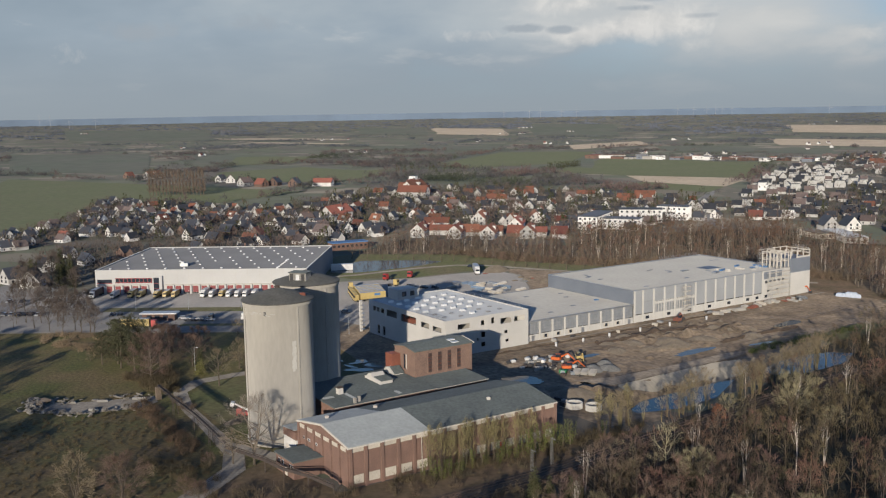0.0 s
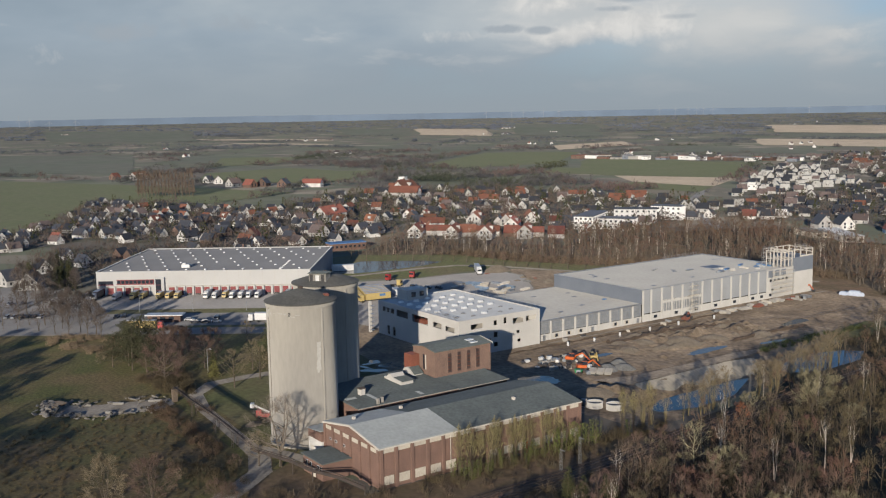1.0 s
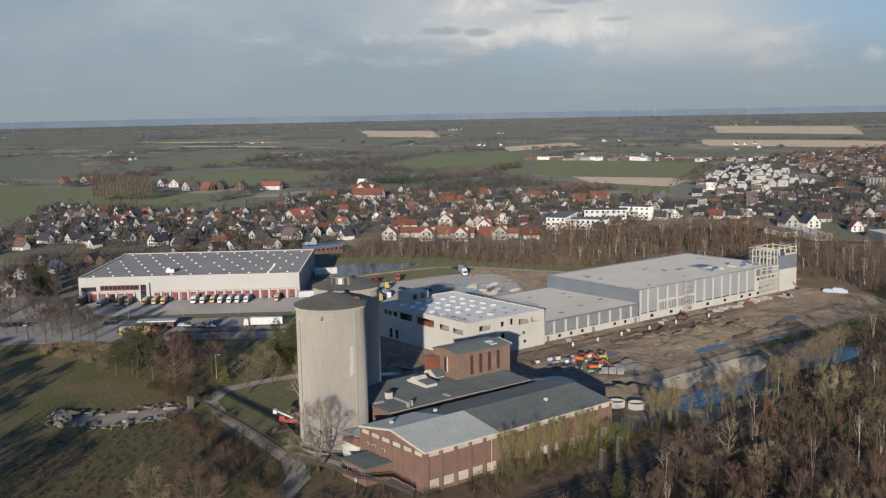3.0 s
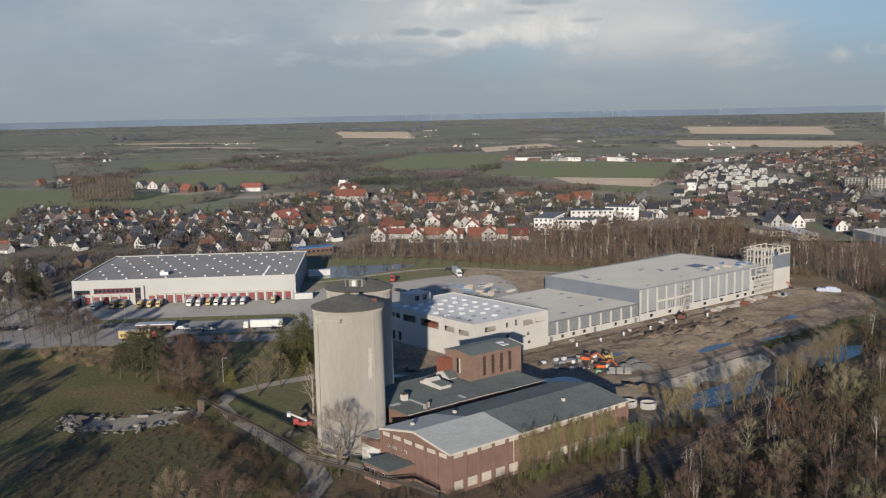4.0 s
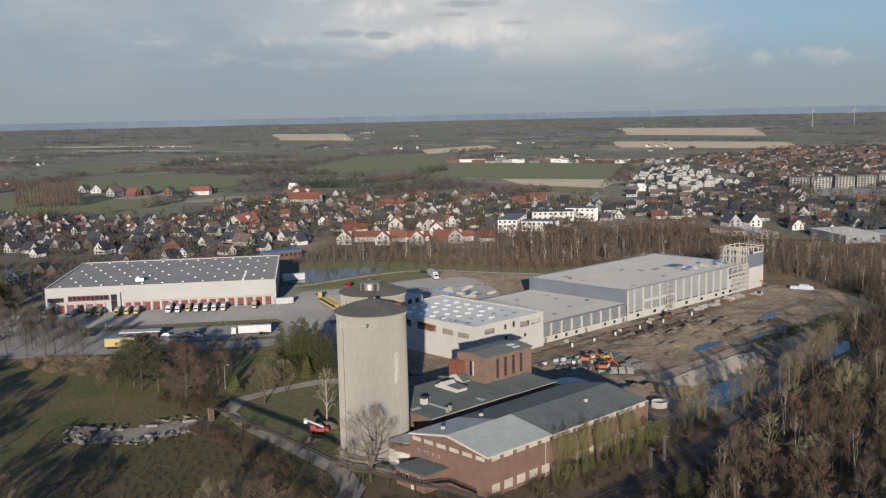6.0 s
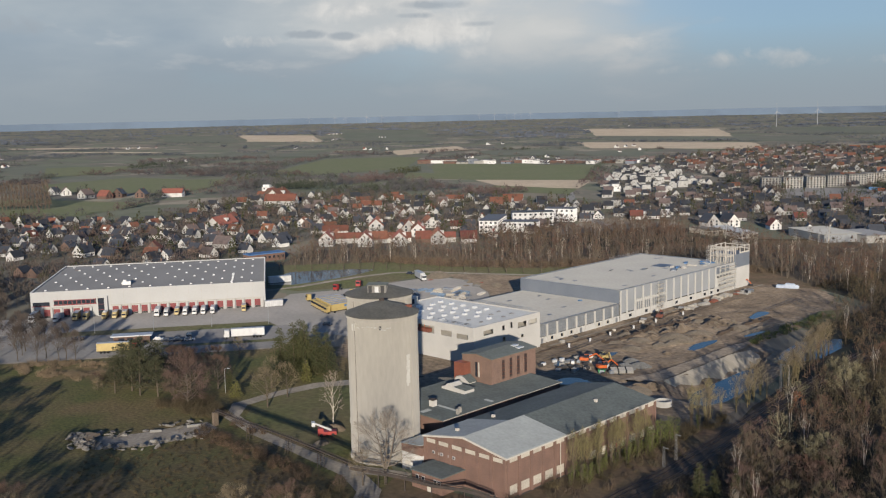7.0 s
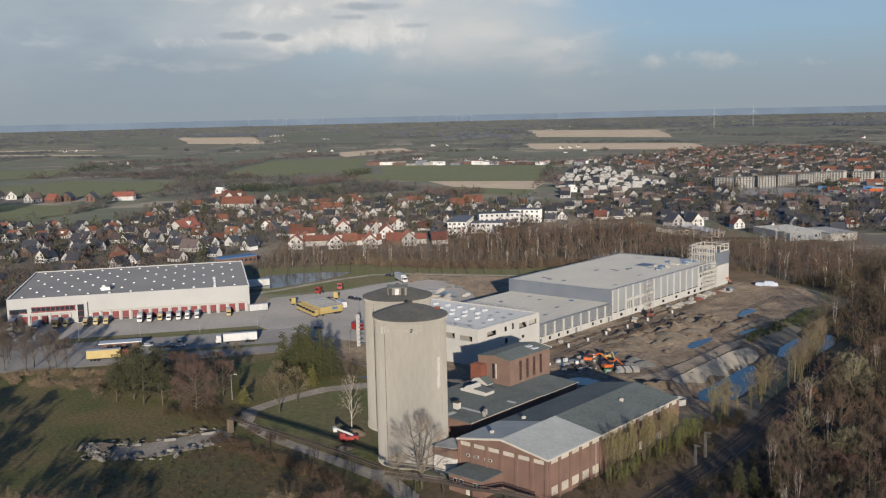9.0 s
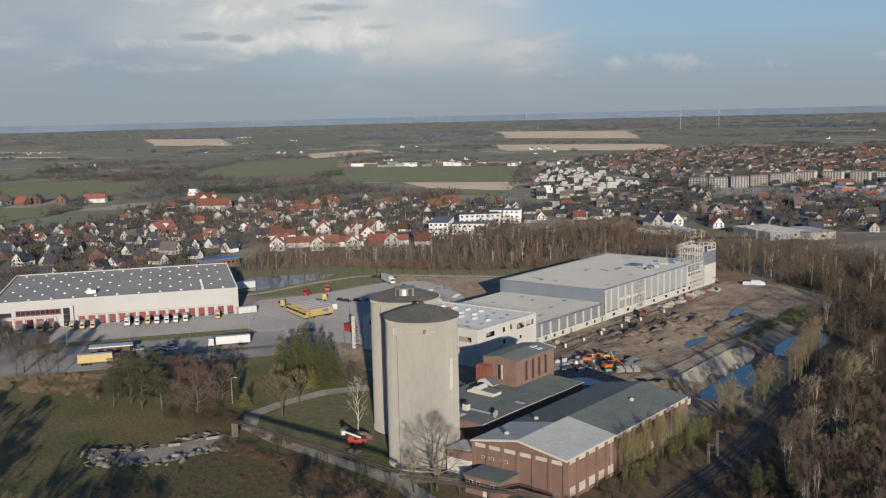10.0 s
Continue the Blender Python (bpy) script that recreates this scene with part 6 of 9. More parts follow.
strip("works_road", [(-262, 200), (-270, 188), (-272, 172), (-271, 158), (-262, 149), (-245, 145), (-226, 143.5), (-210, 142), (-198, 141), (-186, 136), (-178, 126), (-168, 112)], [7, 6, 5, 5.5, 4.5, 4, 4, 4.5, 5.5, 6, 6, 6], 0.08, M_PATH, "worn pale concrete works road", "road")
strip("forecourt", [(-206, 141), (-194, 146), (-186, 149)], [5, 5, 4], 0.085, M_PATH, "worn concrete strip at the foot of the silo", "road")
sheet("earth_yard", [(-188, 146), (-157, 150), (-157, 216), (-150, 236), (-130, 240), (-110, 200), (-108, 130), (-150, 116), (-180, 130)], 0.047, M_BANK, "bare brown earth beside the brick hall", "ground")
sheet("earth_yard", [(-300, 500), (-262, 452), (-244, 452), (-213, 455), (-247, 480), (-272, 505)], 0.06, M_BANK, "bare brown earth beyond the new hall", "ground")
sheet("grass_verge", [(-191, 372), (-194, 403), (-186, 414), (-178, 381), (-182, 366)], 0.33, M_LAWN, "grass verge beside the site", "grass")
M_TRACK = mat("rutted_pale_track", (0.228, 0.192, 0.150), (0.162, 0.135, 0.105), 0.12, 0.95, fine=0.8, finev=0.3, world_space=True, bump=0.5)
sheet("track_top", [(-197, 256), (-185.6, 261.5), (-186.6, 321), (-190, 336), (-192.5, 320), (-192, 290), (-192.5, 270)], 0.32, M_TRACK, "pale haul track along the basin", "road")
bm = bmesh.new()
NB = 24
for k in range(NB + 1):
    y = 263 + 56 * k / NB
    xo = -184.8 - 0.02 * (y - 263) - 0.18 * math.sin(k)
    for x, z in ((xo, 0.45), (xo + 3.2, -0.7), (xo + 7.6, -2.9), (xo + 9.4, -3.5)):
        bm.verts.new((x + max(0, k - 19) * 0.5, y, z))
bm.verts.ensure_lookup_table()
for k in range(NB):
    for i in range(3):
        bm.faces.new([bm.verts[a] for a in (4 * k + i, 4 * k + i + 1, 4 * k + 5 + i, 4 * k + 4 + i)])
tagged(part("basin_slope", bm, M_BASINLINER), "pale clay bank of the retention basin", "bank", kind="structure")
sheet("far_water", POOL, 0.06, M_WATER, "narrow blue pool at the wood's edge", "water")
def blob(x, y, rx, ry, a, seed):
    """An uneven round outline."""
    out = []
    for k in range(30):
        t = 2 * math.pi * k / 30
        f = 1 + 0.45 * noise.noise((math.cos(t) * 1.3, math.sin(t) * 1.3, seed)) + 0.2 * noise.noise((math.cos(t) * 4, math.sin(t) * 4, seed))
        u, v = rx * f * math.cos(t), ry * f * math.sin(t)
        out.append((x + u * math.cos(a) - v * math.sin(a), y + u * math.sin(a) + v * math.cos(a)))
    return out


for k, (x, y, rx, ry, a) in enumerate(((-201.0, 315, 2.6, 10, 0.05), (-194.6, 260.5, 1.5, 4, 0.2), (-203, 266, 2.2, 8, 0.2), (-211, 381, 2.4, 10, 0.1), (-219.5, 284, 1.5, 4, 0.2), (-208, 244, 7, 4, 0.6), (-195, 345, 1.6, 6, -0.1), (-226, 262, 2, 5, 0.3), (-240, 222, 5, 2.5, 0.4), (-252, 208, 5, 2, 0.9))):
    sheet("puddle", blob(x, y, rx, ry, a, k * 3.7), max(land(x + dx, y + dy) for dx, dy in ((0, 0), (rx * 0.4, 0), (-rx * 0.4, 0), (0, ry * 0.4), (0, -ry * 0.4))) + 0.06, M_WATER, "shallow rain puddle on the site", "puddle")
rp_ = random.Random(64)
for k in range(7):
    sheet("puddle", blob(-262 + rp_.uniform(-9, 9), 213 + rp_.uniform(-6, 6), rp_.uniform(1.6, 4.2), rp_.uniform(0.8, 2.0), rp_.uniform(0, 3), 70 + k), 0.052 + 0.004 * k, M_WATER, "shallow puddle in the shaded muddy yard", "puddle")
sheet("green_field", [(-1267, 1262), (-956, 1318), (-764, 1031), (-910, 968), (-1040, 951)], 0.3, M_FIELD, "bright green winter crop", "field")
sheet("stubble", [(-910, 967), (-764, 1030), (-698, 910), (-725, 905), (-815, 903)], 0.32, M_TAN, "pale stubble strip", "field")
sheet("green_field", [(-815, 902), (-725, 904), (-698, 909), (-660, 842), (-773, 829)], 0.3, M_FIELD, "green pasture", "field")
sheet("green_field", [(-1500, 330), (-1200, 230), (-800, 170), (-780, 212), (-945, 296), (-1000, 348), (-900, 392), (-940, 470), (-980, 545), (-1260, 440)], 0.3, M_FIELD, "green pasture beside the village", "field")
strip("village_road", [(-440, 610), (-475, 636), (-546, 700), (-600, 760), (-637, 815), (-690, 880), (-724, 945)], 9, 0.15, M_ASPHALT, "village road between houses", "road")
strip("railway_bed", RAIL, 8, 0.1, mat("ballast", (0.069, 0.053, 0.039), (0.053, 0.040, 0.030), 0.3, 0.95, fine=2, finev=0.3, world_space=True), "brown ballast of the railway", "railway")
M_RAIL = mat("rail_steel", (0.20, 0.15, 0.12), (0.16, 0.12, 0.1), 0.5, 0.5, 0.6, fine=3, finev=0.1)
for track in (-1.9, 1.9):
    for g in (-0.72, 0.72):
        bm = bmesh.new()
        for (ax, ay), (bx, by) in zip(RAIL, RAIL[1:]):
            tube(bm, (ax + track + g, ay, 0.19), (bx + track + g, by, 0.19), 0.07, 0.07, 4)
        tagged(part("rail", bm, M_RAIL), "rusty steel rail on ballast", "rail", "rails", "structure")


# ---- vehicles ----
def wheel_mesh():
    bm = tube(bmesh.new(), (-0.16, 0, 0), (0.16, 0, 0), 0.5, 0.5, 12)
    me = bpy.data.meshes.new("wheel")
    bm.to_mesh(me)
    bm.free()
    me.materials.append(M_TYRE)
    return me


WHEEL = wheel_mesh()


def cab_mesh(bm, w, y0, y1, h):
    v = box(bm, -w / 2, w / 2, y0, y1, 0.75, h)
    for q in bm.verts:
        if q.co.y < y0 + 0.01 and q.co.z > 1.8:
            q.co.y += 0.3
    bmesh.ops.bevel(bm, geom=list(bm.edges), offset=0.12, segments=2, affect="EDGES")
    return bm


def lorry(m, cab_mat, box_mat, length, label, height=3.9, group="", category="lorry", artic=False):
    """Front at -y. A cab, a load box, a chassis and wheels."""
    t = thing("lorry", m, label, category, group)
    cab = part("cab", cab_mesh(bmesh.new(), 2.45, -length / 2, -length / 2 + 2.2, 3.5), cab_mat, t)
    for x in (-0.9, 0.62):
        part("headlight", boxed(x, x + 0.28, -length / 2 - 0.03, -length / 2 + 0.05, 0.85, 1.1), M_PALEWIN, cab)
    for s_ in (-1, 1):
        part("mirror", boxed(s_ * 1.38 - 0.12, s_ * 1.38 + 0.12, -length / 2 + 0.3, -length / 2 + 0.4, 2.1, 2.9), M_CHASSIS, cab)
    bm = boxed(-1.05, 1.05, -length / 2 + 0.02, -length / 2 + 0.14, 2.05, 3.0)
    part("windscreen", bm, M_GLASS, cab)
    part("chassis", boxed(-0.9, 0.9, -length / 2 + 0.4, length / 2 - 0.2, 0.55, 0.95), M_CHASSIS, t)
    b0 = -length / 2 + (3.0 if artic else 2.6)
    bm = boxed(-1.27, 1.27, b0, length / 2, 1.0, height)
    bmesh.ops.bevel(bm, geom=list(bm.edges), offset=0.05, segments=1, affect="EDGES")
    load_box = part("load_box", bm, box_mat, t)
    part("box_roof", boxed(-1.27, 1.27, b0 + 0.02, length / 2 - 0.02, height + 0.003, height + 0.05), M_TRUCKWHITE, load_box)
    part("rear_door", boxed(-1.2, 1.2, length / 2 + 0.003, length / 2 + 0.04, 1.05, height - 0.08), M_STEEL, load_box)
    part("bumper", boxed(-1.2, 1.2, -length / 2 - 0.06, -length / 2 + 0.1, 0.45, 0.74), M_CHASSIS, t)
    ys = [-length / 2 + 1.2, length / 2 - 1.6, length / 2 - 2.9] + ([length / 2 - 4.2, -length / 2 + 4.6] if artic else [])
    for y in ys:
        for x in (-1.05, 1.05):
            again("wheel", WHEEL, t, pose(x, y, 0.5))
    return t


def on_wh(u, v, turn, z=0.06):
    return WH @ pose(u, v, z, 0, 0, turn)


ly = lorry(on_wh(20.8, -7.4, 0) @ Matrix.Scale(0.87, 4), M_YELLOW, M_YELLOW, 10.5, "yellow box lorry backed against a loading dock", group="lorries at the docks")
lw = lorry(on_wh(56.2, -7.8, 0) @ Matrix.Scale(0.87, 4), M_TRUCKWHITE, M_TRUCKWHITE, 11.5, "white box lorry backed against a loading dock", group="lorries at the docks")
for u in (27.0, 35.3, 39.6, 43.9, 66.8, 96.8):
    copy_thing(ly, on_wh(u - 2.0, -7.3 - (u % 3) * 0.4, 0) @ Matrix.Scale(0.87, 4))
for u in (14.6, 62.3, 70.6, 74.8, 78.6, 82.8):
    copy_thing(lw, on_wh(u - 2.0, -7.6 - (u % 4) * 0.4, 0) @ Matrix.Scale(0.87, 4))
lorry(on_wh(2.6, -7.4, 0), M_TRUCKWHITE, mat("brown_tarpaulin", (0.16, 0.12, 0.09), (0.13, 0.10, 0.08), 0.5, 0.7, fine=3, finev=0.1), 12.0, "lorry with brown tarpaulin at a loading dock", group="lorries at the docks")
lorry(on_wh(96.2, -66.5, -90), M_TRUCKWHITE, M_TRUCKWHITE, 16.2, "long white articulated lorry on the access road", 4.0, artic=True)
ys_ = lorry(on_wh(48.6, -79.6, 90), M_REDBRIGHT, M_YELLOW, 15.2, "yellow articulated lorry with red cab on the road", 4.0, artic=True)
part("side_stripe", boxed(1.275, 1.29, -2.6, 2.4, 2.6, 3.2), M_CHASSIS, ys_, "dark stripe on the side")
wb = lorry(pose(-395, 359.4, 0.06, 0, 0, 60), M_TRUCKWHITE, M_TRUCKWHITE, 16.0, "white articulated lorry parked near the soil store", 4.0, artic=True)
yr = lorry(pose(-361, 274, 0.06, 0, 0, -7), M_YELLOW, M_YELLOW, 15.5, "yellow articulated lorry parked in a row", 4.0, "parked yellow lorries", artic=True)
part("side_panel", boxed(1.275, 1.29, 2.0, 5.0, 2.3, 3.4), M_BLUE, yr, "plain blue panel")
for k in range(1, 6):
    copy_thing(yr, pose(-361 - 3.6 * k, 274 + 1.4 * k, 0.06, 0, 0, -7))


def tractor(m, paint, label):
    t = thing("tractor_unit", m, label, "lorry", "tractor units")
    cab = part("cab", cab_mesh(bmesh.new(), 2.45, -3, -0.7, 3.6), paint, t)
    part("windscreen", boxed(-1.05, 1.05, -2.98, -2.84, 2.05, 3.0), M_GLASS, cab)
    part("chassis", boxed(-0.6, 0.6, -2.6, 3, 0.55, 0.95), M_CHASSIS, t)
    for y in (-1.9, 1.9):
        for x in (-1.05, 1.05):
            again("wheel", WHEEL, t, pose(x, y, 0.5))
    return t


tr = tractor(pose(-405, 310, 0.06, 0, 0, 20), M_REDBRIGHT, "red tractor unit parked beside the grass")
copy_thing(tr, pose(-404.5, 324, 0.06, 0, 0, 35))
ty = tractor(pose(-392, 283, 0.06, 0, 0, -20), M_YELLOW, "yellow tractor unit parked in the yard")
copy_thing(ty, pose(-388, 303, 0.06, 0, 0, 120))


def car(m, paint, label):
    t = thing("car", m, label, "car", "parked cars")
    bm = boxed(-0.88, 0.88, -2.15, 2.15, 0.3, 0.85)
    bmesh.ops.bevel(bm, geom=list(bm.edges), offset=0.1, segments=1, affect="EDGES")
    part("body", bm, paint, t)
    bm = boxed(-0.78, 0.78, -1.1, 1.7, 0.853, 1.45)
    for q in bm.verts:
        if q.co.z > 1:
            q.co.x *= 0.82
            q.co.y = q.co.y * 0.72 + 0.1
    cabin = part("cabin", bm, M_GLASS, t)
    part("roof", boxed(-0.62, 0.62, -0.7, 1.3, 1.453, 1.5), paint, cabin)
    for y in (-1.35, 1.35):
        for x in (-0.8, 0.8):
            ob = again("wheel", WHEEL, t, pose(x, y, 0.32) @ Matrix.Scale(0.62, 4))
    return t


M_CARDARK = mat("dark_car_paint", (0.03, 0.035, 0.05), (0.025, 0.03, 0.04), 1, 0.25, fine=4, finev=0.05, rnd=0.6)
M_CARSILVER = mat("silver_car_paint", (0.45, 0.46, 0.48), (0.40, 0.41, 0.43), 1, 0.3, 0.4, fine=4, finev=0.05, rnd=0.3)
cars = [car(on_wh(28, -54, 0), M_CARDARK, "dark parked car on asphalt"), car(on_wh(62, -62, 90), M_CARSILVER, "silver parked car on asphalt")]
rc = random.Random(3)
for u, v, a in [(31, -53, 5), (65.5, -66, 90), (70, -66, 92), (74.5, -66, 88)] + [(-42 + 3.0 * k, -52, 0) for k in range(13)] + [(-40 + 3.0 * k, -66, 0) for k in range(9)] + [(-34 + 3 * k, -20, 0) for k in range(3)]:
    if rc.random() < 0.85:
        copy_thing(rc.choice(cars), on_wh(u, v + rc.uniform(-0.4, 0.4), a + rc.uniform(-3, 3)))
for x, y in ((-379.7, 307.5), (-375, 307.3), (-372, 311), (-341.6, 251), (-368, 315), (-412, 368), (-409.5, 371)):
    copy_thing(cars[0], pose(x, y, 0.07, 0, 0, rc.uniform(0, 180)))
van = thing("delivery_van", pose(-366, 199, 0.06, 0, 0, 60), "dark blue van parked on the asphalt", "van")
bm = boxed(-1, 1, -2.6, 2.6, 0.4, 2.3)
bmesh.ops.bevel(bm, geom=list(bm.edges), offset=0.2, segments=2, affect="EDGES")
part("body", bm, M_CARDARK, van)
for y in (-1.7, 1.7):
    for x in (-0.95, 0.95):
        again("wheel", WHEEL, van, pose(x, y, 0.36) @ Matrix.Scale(0.7, 4))
kiosk = thing("gatehouse", on_wh(52, -63, 0), "low brick gatehouse with a flat white roof", "gatehouse")
kiosk_wall = part("wall", boxed(-7, 7, -2, 2, 0, 2.9), M_BRICK, kiosk)
part("roof", boxed(-8, 8, -2.8, 2.8, 2.903, 3.3), M_TRUCKWHITE, kiosk, "flat white roof")
for x in (-5, -1.6, 2):
    part("window", boxed(x, x + 2.2, -2.06, -2.003, 1, 2.3), M_GLASS, kiosk_wall)

# containers and small things of the yard
def container(m, w, l, h, paint, label):
    t = thing("container", m, label, "container", "containers")
    part("body", boxed(-w / 2, w / 2, -l / 2, l / 2, 0.15, h), paint, t)
    for k in range(int(l)):
        y = -l / 2 + 0.5 + k
        for s in (-1, 1):
            part("rib", boxed(s * w / 2 + min(0, s * 0.06), s * w / 2 + max(0, s * 0.06), y - 0.15, y + 0.15, 0.3, h - 0.2), paint, t)
    part("roof", boxed(-w / 2 - 0.05, w / 2 + 0.05, -l / 2 - 0.05, l / 2 + 0.05, h + 0.003, h + 0.1), paint, t)
    part("skid", boxed(-w / 2 + 0.1, w / 2 - 0.1, -l / 2 + 0.1, l / 2 - 0.1, -0.02, 0.147), M_CHASSIS, t)
    return t


container(pose(-450, 307, 0.06, 0, 0, -22), 3.0, 12, 3.4, M_TRUCKWHITE, "white container beside the warehouse")
container(pose(-396.4, 263.4, 0.06, 0, 0, -24), 2.6, 8.5, 2.9, M_TRUCKWHITE, "pale container beside the dock wall")
container(pose(-327.5, 260, 0.06, 0, 0, 80), 2.6, 5.5, 2.8, M_REDBRIGHT, "bright red container in the yard")
container(pose(-370, 291.5, 0.06, 0, 0, 70), 2.5, 7.5, 2.6, M_TRUCKWHITE, "white container in the yard")
rs = random.Random(21)
M_FOIL = mat("grey_foil", (0.30, 0.32, 0.34), (0.22, 0.24, 0.26), 0.6, 0.5, rnd=0.3, fine=3, finev=0.2)
M_FADEDBLUE = mat("faded_blue_foil", (0.17, 0.23, 0.30), (0.13, 0.18, 0.25), 0.5, 0.6, rnd=0.2, fine=3, finev=0.12)
for k in range(26):
    f = k % 13
    x, y = -371 + 2.7 * f + rs.uniform(-1.5, 1.5), 330 + (k // 13) * 12 + rs.uniform(-5, 7) - abs(f - 6) * 0.4
    t = thing("formwork_stack", pose(x, y, 0.06, 0, 0, rs.choice((15, 20, 105)) + rs.uniform(-6, 6)), "stack of formwork panels and boards in the yard", "formwork stack", "building materials")
    h, w_, l_ = rs.uniform(0.4, 1.3), rs.uniform(0.6, 1.2), rs.uniform(1.4, 4.0)
    mm = (M_STEEL, M_FADEDBLUE, M_PALEWIN, M_FOIL, M_TRIM, M_PALEWIN, M_FADEDBLUE)[k % 7]
    for i in range(4):
        d_ = rs.uniform(-0.12, 0.12)
        part("panel_layer", boxed(-w_ + d_, w_ + d_, -l_ + d_, l_, h * i / 4 + 0.02, h * (i + 1) / 4 - 0.03), mm, t)
for x, y, hm in ((-303.6, 232, 6.5), (-351, 284, 7.5)):
    t = thing("lamp_post", pose(x, y, 0), "slim grey lamp post beside the yard", "lamp post")
    part("pole", tube(bmesh.new(), (0, 0, 0), (0, 0, hm), 0.1, 0.07, 8), M_STEEL, t)
    part("lamp_head", boxed(-0.2, 0.9, -0.15, 0.15, hm, hm + 0.15), M_STEEL, t)


def street_lamp(m, h=8.0):
    t = thing("street_lamp", m, "tall grey street lamp with curved arm", "street lamp", "street lamps")
    bm = tube(bmesh.new(), (0, 0, 0), (0, 0, h), 0.11, 0.06, 8)
    tube(bm, (0, 0, h), (0.5, 0, h + 0.35), 0.06, 0.05, 6)
    tube(bm, (0.5, 0, h + 0.35), (1.3, 0, h + 0.4), 0.05, 0.05, 6)
    part("pole", bm, M_STEEL, t)
    part("lamp_head", boxed(1.1, 2.0, -0.17, 0.17, h + 0.34, h + 0.5), M_TRUCKWHITE, t)
    return t


sl = street_lamp(pose(-285.5, 162.5, 0, 0, 0, 20))
for u in (10, 34, 58, 82, 106):
    copy_thing(sl, on_wh(u, -41, 90))

# ---- pipe bridge by the silo ----
bridge = thing("pipe_bridge", None, "dark rusty pipe bridge on lattice legs", "pipe bridge")
pb = [(-258, 141), (-240, 140), (-222, 139.6), (-207, 138.4), (-194, 137.2)]
for (ax, ay), (bx, by) in zip(pb, pb[1:]):
    for dz, dy in ((4.2, -0.5), (4.2, 0.5), (4.9, -0.5), (4.9, 0.5)):
        part("chord", tube(bmesh.new(), (ax, ay + dy, dz), (bx, by + dy, dz), 0.09, 0.09, 5), M_DARKSTEEL, bridge)
    n = 6
    for i in range(n):
        f0, f1 = i / n, (i + 1) / n
        for dy in (-0.5, 0.5):
            za, zb = (4.2, 4.9) if i % 2 else (4.9, 4.2)
            part("brace", tube(bmesh.new(), (ax + (bx - ax) * f0, ay + (by - ay) * f0 + dy, za), (ax + (bx - ax) * f1, ay + (by - ay) * f1 + dy, zb), 0.05, 0.05, 4), M_DARKSTEEL, bridge)
    part("pipe", tube(bmesh.new(), (ax, ay, 4.6), (bx, by, 4.6), 0.25, 0.25, 8), M_DARKSTEEL, bridge)
for x, y in pb[1:-1]:
    for dx, dy in ((-0.5, -0.5), (0.5, -0.5), (0.5, 0.5), (-0.5, 0.5)):
        part("leg", tube(bmesh.new(), (x + dx * 1.3, y + dy * 1.3, 0), (x + dx, y + dy, 4.2), 0.08, 0.08, 5), M_DARKSTEEL, bridge)
    for z in (1.2, 2.6):
        part("leg_tie", boxed(x - 0.62, x + 0.62, y - 0.66, y - 0.54, z, z + 0.12), M_DARKSTEEL, bridge)
        part("leg_tie", boxed(x - 0.62, x + 0.62, y + 0.54, y + 0.66, z, z + 0.12), M_DARKSTEEL, bridge)
M_RUST_STONE = mat("brown_stained_concrete", (0.15, 0.115, 0.085), (0.11, 0.088, 0.068), 0.5, 0.95, fine=3, finev=0.25)
pier = thing("stone_pier", pose(-258.5, 141, 0), "weathered concrete pier at the end of the bridge", "pier")
part("shaft", boxed(-0.45, 0.45, -0.8, 0.8, -0.3, 4.0), M_RUST_STONE, pier)
duct = thing("covered_conveyor", None, "dark sagging covered conveyor along the brick annex", "conveyor")
dp = [(-194, 137.2, 3.4), (-186, 139, 3.6), (-179.5, 141.5, 3.2), (-172, 143, 2.8), (-164, 145.5, 3.0), (-157, 148.5, 1.8)]
for a, b in zip(dp, dp[1:]):
    for dz, r in ((0, 0.42), (0.75, 0.14)):
        part("duct", tube(bmesh.new(), (a[0], a[1], a[2] + dz), (b[0], b[1], b[2] + dz), r, r, 8), M_DARKSTEEL, duct)
    part("support", tube(bmesh.new(), (b[0], b[1], 0), (b[0], b[1], b[2]), 0.12, 0.12, 6), M_DARKSTEEL, duct)

# ---- broken slab road in the meadow ----
sheet("slab_road", [(-277, 110), (-268, 107.5), (-257, 117), (-253, 134), (-256, 140), (-263, 141), (-269, 122)], 0.12, M_PATH, "broken concrete road in the meadow", "road", thick=0.2)
rs = random.Random(17)


def chunk_mesh(seed):
    r = random.Random(seed)
    bm = bmesh.new()
    n = r.randint(4, 6)
    pts = [(r.uniform(0.6, 1.3) * math.cos(6.283 * k / n), r.uniform(0.5, 1.0) * math.sin(6.283 * k / n)) for k in range(n)]
    prism(bm, pts, -0.16, 0.16)
    for v in bm.verts:
        v.co += Vector((r.uniform(-0.12, 0.12), r.uniform(-0.12, 0.12), r.uniform(-0.08, 0.08)))
    me = bpy.data.meshes.new("rubble_slab")
    bm.to_mesh(me)
    bm.free()
    me.materials.append(M_RUBBLE)
    return me


